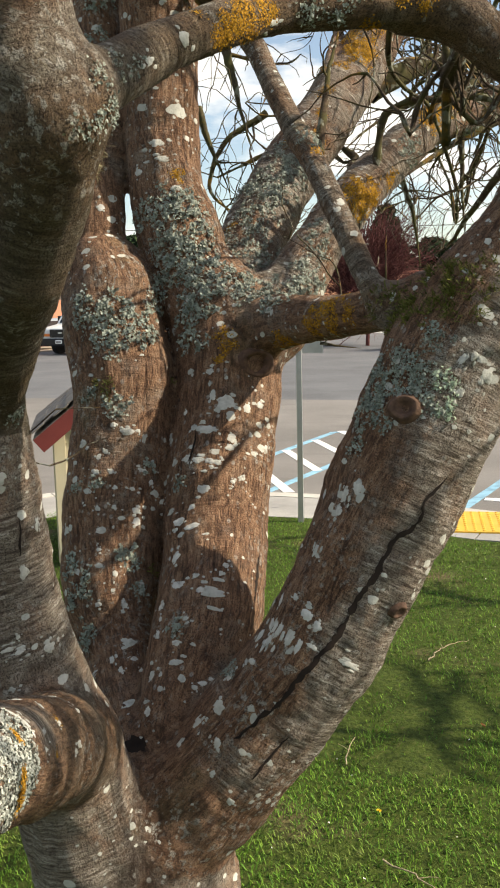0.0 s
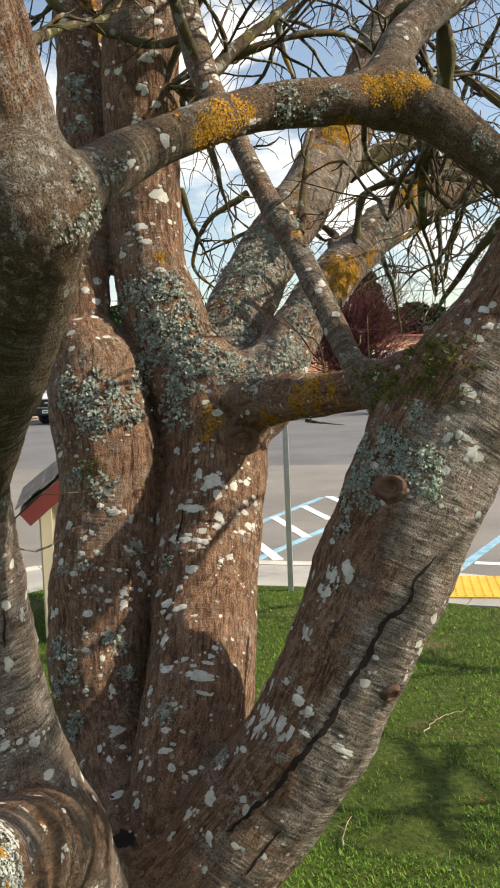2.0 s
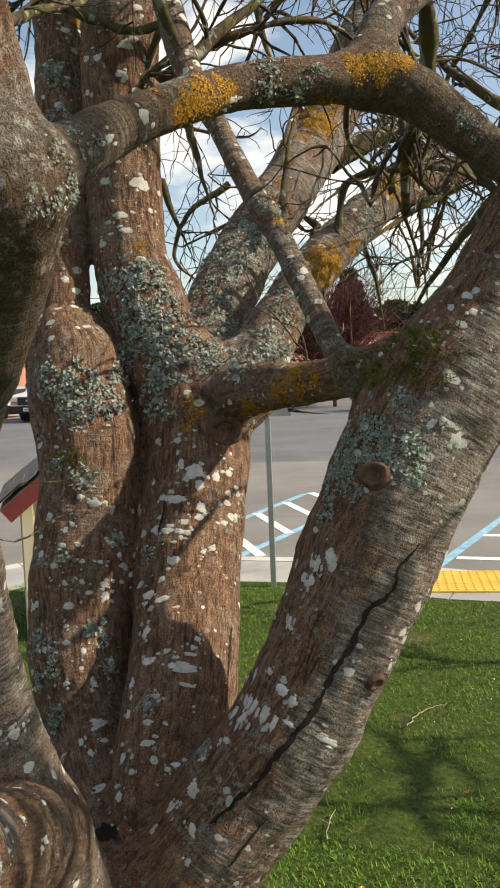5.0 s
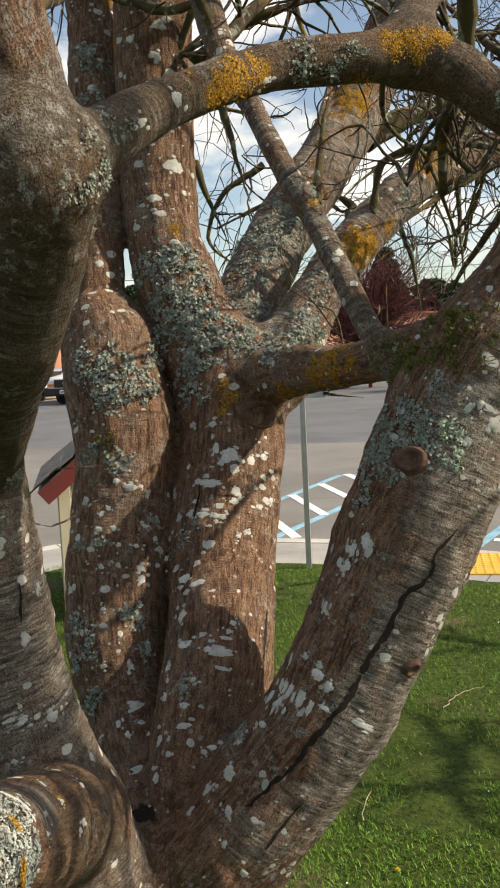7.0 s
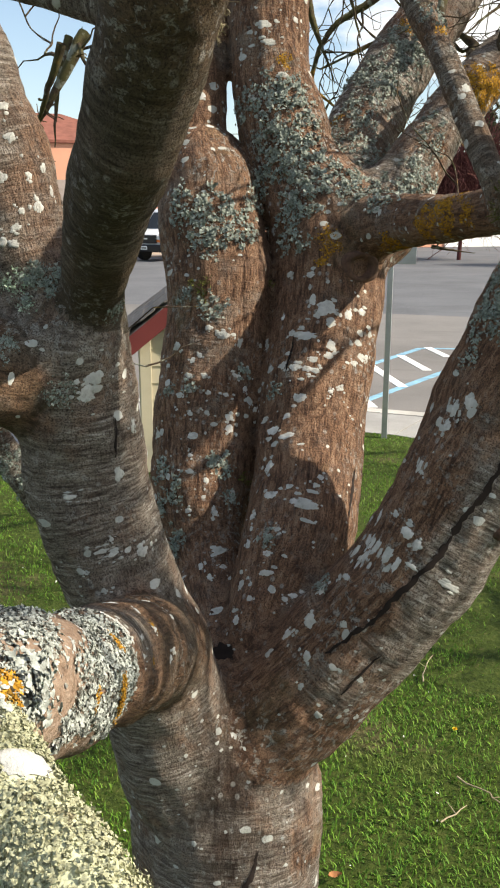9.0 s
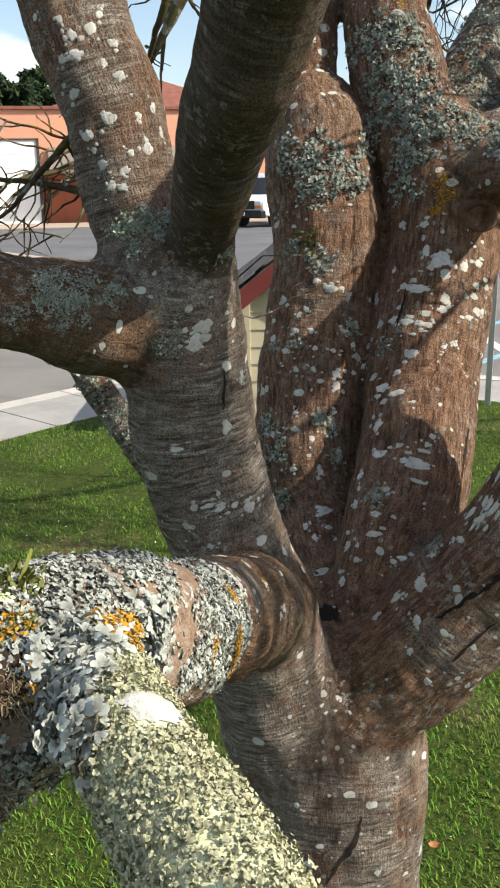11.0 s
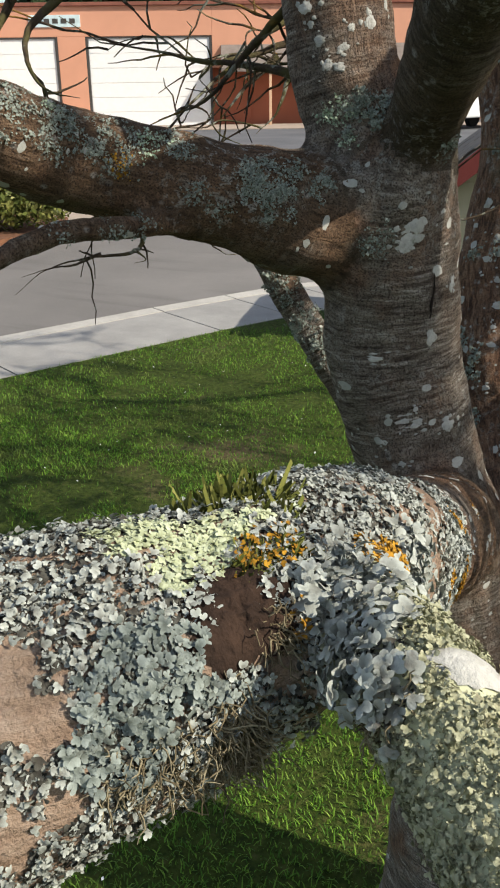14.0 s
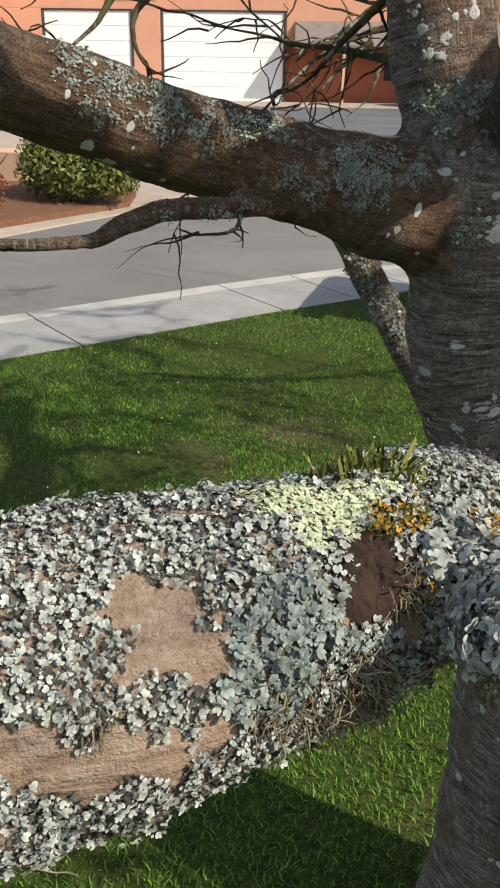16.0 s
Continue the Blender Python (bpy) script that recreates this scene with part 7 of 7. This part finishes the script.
side_branch([(-0.177, 0.941, 1.330, 0.0017), (-0.167, 0.943, 1.324, 0.0014), (-0.165, 0.943, 1.320, 0.0011), (-0.174, 0.937, 1.318, 0.0008)], BRANCH_RNG, 0, 9, 0.03)
side_branch([(-0.130, 1.213, 1.483, 0.0060), (-0.258, 1.247, 1.501, 0.0050), (-0.356, 1.268, 1.513, 0.0037), (-0.450, 1.284, 1.507, 0.0031)], BRANCH_RNG)
side_branch([(-0.152, 1.233, 1.559, 0.0060), (-0.205, 1.227, 1.510, 0.0055), (-0.254, 1.210, 1.461, 0.0049), (-0.315, 1.199, 1.438, 0.0036)], BRANCH_RNG)
side_branch([(-0.132, 1.498, 1.771, 0.0073), (-0.171, 1.519, 1.702, 0.0067), (-0.202, 1.553, 1.668, 0.0061), (-0.226, 1.591, 1.640, 0.0054)], BRANCH_RNG)
side_branch([(0.263, 1.813, 2.124, 0.0150), (0.314, 1.874, 2.199, 0.0143), (0.379, 1.935, 2.266, 0.0136), (0.471, 2.001, 2.351, 0.0117), (0.622, 2.125, 2.487, 0.0098)], BRANCH_RNG)
side_branch([(0.037, 1.434, 2.059, 0.0109), (0.063, 1.542, 2.117, 0.0109), (0.102, 1.650, 2.173, 0.0117), (0.115, 1.758, 2.248, 0.0093)], BRANCH_RNG)
side_branch([(0.188, 1.939, 2.148, 0.0207), (0.213, 1.959, 2.112, 0.0175), (0.215, 1.977, 2.089, 0.0141)], BRANCH_RNG)
side_branch([(0.525, 2.570, 2.098, 0.0357), (0.632, 2.642, 2.161, 0.0365), (0.759, 2.713, 2.194, 0.0342), (0.923, 2.779, 2.173, 0.0317), (1.093, 2.843, 2.134, 0.0259)], BRANCH_RNG)
side_branch([(0.404, 2.166, 1.878, 0.0126), (0.414, 2.214, 1.985, 0.0128), (0.427, 2.250, 2.079, 0.0117), (0.453, 2.320, 2.183, 0.0106)], BRANCH_RNG)
side_branch([(0.120, 2.757, 2.284, 0.0146), (0.144, 2.744, 2.188, 0.0146), (0.168, 2.732, 2.091, 0.0129), (0.199, 2.719, 1.987, 0.0097)], BRANCH_RNG)
side_branch([(0.080, 2.514, 2.064, 0.0119), (0.102, 2.505, 1.990, 0.0119), (0.131, 2.497, 1.916, 0.0089), (0.161, 2.489, 1.842, 0.0060)], BRANCH_RNG)
side_branch([(0.578, 2.454, 1.974, 0.0114), (0.613, 2.436, 1.833, 0.0114), (0.640, 2.424, 1.734, 0.0100), (0.650, 2.410, 1.635, 0.0085)], BRANCH_RNG)
side_branch([(0.769, 2.592, 2.063, 0.0104), (0.768, 2.569, 1.916, 0.0104), (0.771, 2.546, 1.769, 0.0089), (0.777, 2.538, 1.710, 0.0074)], BRANCH_RNG)
side_branch([(0.231, 2.844, 2.112, 0.0118), (0.113, 2.818, 2.031, 0.0101), (0.062, 2.792, 1.899, 0.0101), (0.146, 2.787, 1.806, 0.0067), (0.279, 2.787, 1.712, 0.0050)], BRANCH_RNG)
side_branch([(0.882, 2.702, 2.038, 0.0155), (0.731, 2.569, 1.947, 0.0119), (0.592, 2.436, 1.847, 0.0100), (0.518, 2.322, 1.821, 0.0082)], BRANCH_RNG)
side_branch([(0.884, 2.830, 2.203, 0.0146), (0.771, 2.808, 2.142, 0.0129), (0.589, 2.673, 2.060, 0.0109), (0.450, 2.536, 1.938, 0.0089)], BRANCH_RNG)
side_branch([(0.528, 1.568, 1.547, 0.0027), (0.529, 1.597, 1.602, 0.0023), (0.532, 1.638, 1.668, 0.0017)], BRANCH_RNG)
side_branch([(0.418, 1.697, 1.476, 0.0035), (0.463, 1.701, 1.468, 0.0025), (0.490, 1.704, 1.465, 0.0018)], BRANCH_RNG)
side_branch([(0.832, 1.755, 1.877, 0.0126), (0.722, 1.825, 1.749, 0.0114), (0.672, 1.908, 1.666, 0.0099), (0.649, 2.003, 1.640, 0.0070)], BRANCH_RNG)
side_branch([(1.052, 2.338, 2.063, 0.0190), (0.914, 2.436, 2.208, 0.0171), (0.819, 2.536, 2.332, 0.0149), (0.715, 2.638, 2.494, 0.0124), (0.602, 2.743, 2.700, 0.0113)], BRANCH_RNG)
side_branch([(0.345, 2.606, 2.542, 0.0140), (0.371, 2.600, 2.416, 0.0124), (0.413, 2.596, 2.306, 0.0093)], BRANCH_RNG)
side_branch([(-0.196, 1.758, 1.836, 0.0126), (-0.216, 1.740, 1.790, 0.0126), (-0.249, 1.737, 1.736, 0.0118), (-0.288, 1.746, 1.688, 0.0100), (-0.338, 1.776, 1.649, 0.0073)], BRANCH_RNG, 1, 2, 0.12)
side_branch([(-0.266, 1.851, 1.849, 0.0083), (-0.278, 1.825, 1.769, 0.0083), (-0.280, 1.808, 1.709, 0.0083), (-0.279, 1.791, 1.649, 0.0062)], BRANCH_RNG, 1, 2, 0.12)
child("crown", CROWN.mesh("crown", TWIG), TREE, "dense fine bare twigs of the crown", "stuff")
child("crown", CROWN_MOSSY.mesh("crown", TWIG_MOSS), TREE, "mossy bare side branches of the crown", "stuff")

# ---- grass ----
def inside(poly, p):
    x, y = p[:, 0], p[:, 1]
    ok = np.zeros(len(p), bool)
    for i in range(len(poly)):
        (x0, y0), (x1, y1) = poly[i], poly[i - 1]
        ok ^= ((y0 > y) != (y1 > y)) & (x < (x1 - x0) * (y - y0) / (y1 - y0 + 1e-12) + x0)
    return ok


WORN = ((-1.82, 2.72, 0.22), (-1.65, 2.88, 0.14), (-2.0, 2.3, 0.20), (-1.72, 3.3, 0.12), (-0.5, 1.28, 0.07), (0.86, 3.43, 0.13), (0.77, 2.97, 0.15))


def grow_grass():
    r = np.random.default_rng(5)
    spans = [(-3.4, 2.6, 0.7, 3.2, 190000), (-4.2, 3.6, 3.2, 6.8, 170000), (2.6, 7.0, 2.5, 6.5, 20000)]
    ps = []
    for x0, x1, y0, y1, n in spans:
        ps.append(np.column_stack([r.uniform(x0, x1, n), r.uniform(y0, y1, n)]))
    p = np.vstack(ps)
    p = p[inside(LAWN, p) & (np.hypot(p[:, 0] - 0.15, p[:, 1] - 1.36) > 0.19)]
    # worn, thin places
    worn = np.array([noise.noise(Vector((x * 1.1, y * 1.1, 4.0))) + 0.6 * noise.noise(Vector((x * 4.5, y * 4.5, 9.0))) for x, y in p])
    for x, y, rad in WORN:
        worn += 0.9 * np.exp(-((p[:, 0] - x) ** 2 + (p[:, 1] - y) ** 2) / rad ** 2)
    p = p[r.random(len(p)) > np.clip((worn - 0.20) / 0.35, 0, 0.92)]
    k = len(p)
    h = r.uniform(0.006, 0.020, k)
    a = r.uniform(0, 2 * np.pi, k)
    lean = r.uniform(0.2, 1.5, k) * h
    w = r.uniform(0.0009, 0.0020, k)
    base = np.column_stack([p, np.full(k, -0.006)])
    d = np.column_stack([np.cos(a), np.sin(a), np.zeros(k)])
    s = np.column_stack([-np.sin(a), np.cos(a), np.zeros(k)]) * w[:, None]
    mid = base + d * lean[:, None] * 0.4 + np.array((0, 0, 1)) * (h * 0.65)[:, None]
    tip = base + d * lean[:, None] + np.array((0, 0, 1)) * h[:, None]
    v = np.stack([base - s, base + s, mid + s * 0.8, mid - s * 0.8, tip, tip], 1)[:, :5].reshape(-1, 3)
    i = np.arange(k)[:, None] * 5
    q = np.hstack([i, i + 1, i + 2, i + 3])
    t = np.hstack([i + 3, i + 2, i + 4, i + 4])
    tri = np.vstack([q[:, [0, 1, 2]], q[:, [0, 2, 3]], t[:, :3]])
    tagged(new("grass", numpy_mesh("grass", v, tri, GRASS)), "short green lawn grass blades", "grass", kind="stuff")


grow_grass()


# ---- litter on the lawn ----
def fallen_twig(points, radius, label):
    r = np.random.default_rng(int(points[0][0] * 1000) % 977)
    t = Tubes()
    line = smooth_line([(x, y, 0.014, radius) for x, y in points], 0.02)
    line[:, :3] += r.normal(size=(len(line), 3)) * (0.003, 0.003, 0.002)
    line[:, 3] *= np.linspace(1, 0.4, len(line))
    t.add(line, 5)
    k = len(line) // 2
    d = line[k + 1, :2] - line[k, :2]
    d = d / np.linalg.norm(d)
    side = np.array((d[0] * 0.6 - d[1] * 0.8, d[1] * 0.6 + d[0] * 0.8))
    t.add(np.array([line[k], (*(line[k, :2] + side * 0.03), 0.016, radius * 0.4), (*(line[k, :2] + side * 0.055), 0.014, radius * 0.25)]), 4)
    tagged(new("fallen_twig", t.mesh("fallen_twig", DRY_TWIG)), label, "twig", "twigs lying on the lawn")


DRY_TWIG = plain("dry_twig", (0.36, 0.29, 0.19), 0.9, spread=0.3, scale=60, bump=0.4, bump_scale=300)
DRY_LEAF = plain("dry_leaf", (0.30, 0.135, 0.055), 0.85, spread=0.35, scale=60, bump=0.4, bump_scale=240)
PETAL = plain("petal", (0.75, 0.74, 0.70), 0.8, spread=0.1)
DANDELION = plain("dandelion_yellow", (0.75, 0.50, 0.03), 0.8, spread=0.2, scale=200)
for pts in (((0.806, 3.80), (0.90, 3.97), (1.02, 4.05)), ((0.454, 2.90), (0.462, 3.0), (0.485, 3.085)), ((0.559, 2.387), (0.64, 2.33), (0.727, 2.234)), ((0.51, 2.19), (0.55, 2.225), (0.578, 2.273)),
            ((-0.748, 1.024), (-0.69, 1.045), (-0.626, 1.073))):
    fallen_twig(pts, 0.0028, "thin pale dry twig lying on the lawn")


def fallen_leaf(x, y, size, turn):
    m = Matrix.Translation((x, y, 0.016)) @ Matrix.Rotation(turn, 4, "Z") @ Matrix.Rotation(0.25, 4, "X")
    verts, faces, n = [], [], 8
    for i in range(n + 1):
        u = i / n
        w = 0.42 * math.sin(math.pi * u ** 0.8) + 0.01
        for s in (-1, 0, 1):
            verts.append(tuple(m @ Vector((size * (u - 0.5), size * w * s * 0.6, size * (0.22 * abs(s) + 0.25 * (u - 0.5) ** 2)))))
    for i in range(n):
        for s in (0, 1):
            a = 3 * i + s
            faces.append((a, a + 1, a + 4, a + 3))
    tagged(new("fallen_leaf", mesh_from("fallen_leaf", verts, faces, DRY_LEAF, True)), "curled dry brown leaf lying on the lawn", "leaf", "leaves lying on the lawn")


for x, y, size, turn in ((0.266, 1.937, 0.034, 0.4), (0.95, 3.2, 0.03, 2.0), (-1.2, 2.2, 0.035, 1.2)):
    fallen_leaf(x, y, size, turn)


def dandelion(x, y):
    thing = tagged(empty("dandelion", pose(x, y, 0.0)), "small yellow dandelion flower in the lawn", "flower")
    t = Tubes()
    t.add(np.array([(0, 0, -0.005, 0.0012), (0.002, 0, 0.012, 0.0011), (0.003, 0.001, 0.026, 0.001)]), 5)
    child("stalk", t.mesh("stalk", GRASS), thing)
    verts, faces = [], []
    for k in range(40):
        a, e = k * 2.4, 0.2 + 1.0 * (k / 40)
        ln = 0.009 * (1 - 0.35 * k / 40)
        d = Vector((math.cos(a) * math.cos(e), math.sin(a) * math.cos(e), math.sin(e)))
        side = Vector((-math.sin(a), math.cos(a), 0)) * 0.0012
        o = Vector((0.003, 0.001, 0.026))
        i = len(verts)
        verts += [tuple(o), tuple(o + d * ln + side), tuple(o + d * ln * 1.08), tuple(o + d * ln - side)]
        faces.append((i, i + 1, i + 2, i + 3))
    child("flower_head", mesh_from("flower_head", verts, faces, DANDELION), thing)


dandelion(0.551, 2.606)


def petals():
    r = np.random.default_rng(77)
    n = 420
    p = np.column_stack([r.uniform(-3.6, 2.4, n), r.uniform(1.1, 6.4, n)])
    p = p[inside(LAWN, p)]
    n = len(p)
    a, s = r.uniform(0, 6.28, n), r.uniform(0.002, 0.0055, n)
    u = np.column_stack([np.cos(a), np.sin(a), r.normal(size=n) * 0.4]) * s[:, None]
    w = np.column_stack([-np.sin(a), np.cos(a), r.normal(size=n) * 0.4]) * s[:, None] * 0.7
    c = np.column_stack([p, r.uniform(0.008, 0.02, n)])
    v = np.stack([c - u, c + w, c + u, c - w], 1).reshape(-1, 3)
    tagged(new("petals", numpy_mesh("petals", v, np.arange(4 * n).reshape(-1, 4), PETAL)), "scattered tiny white petals on the lawn", "petals", kind="stuff")


petals()
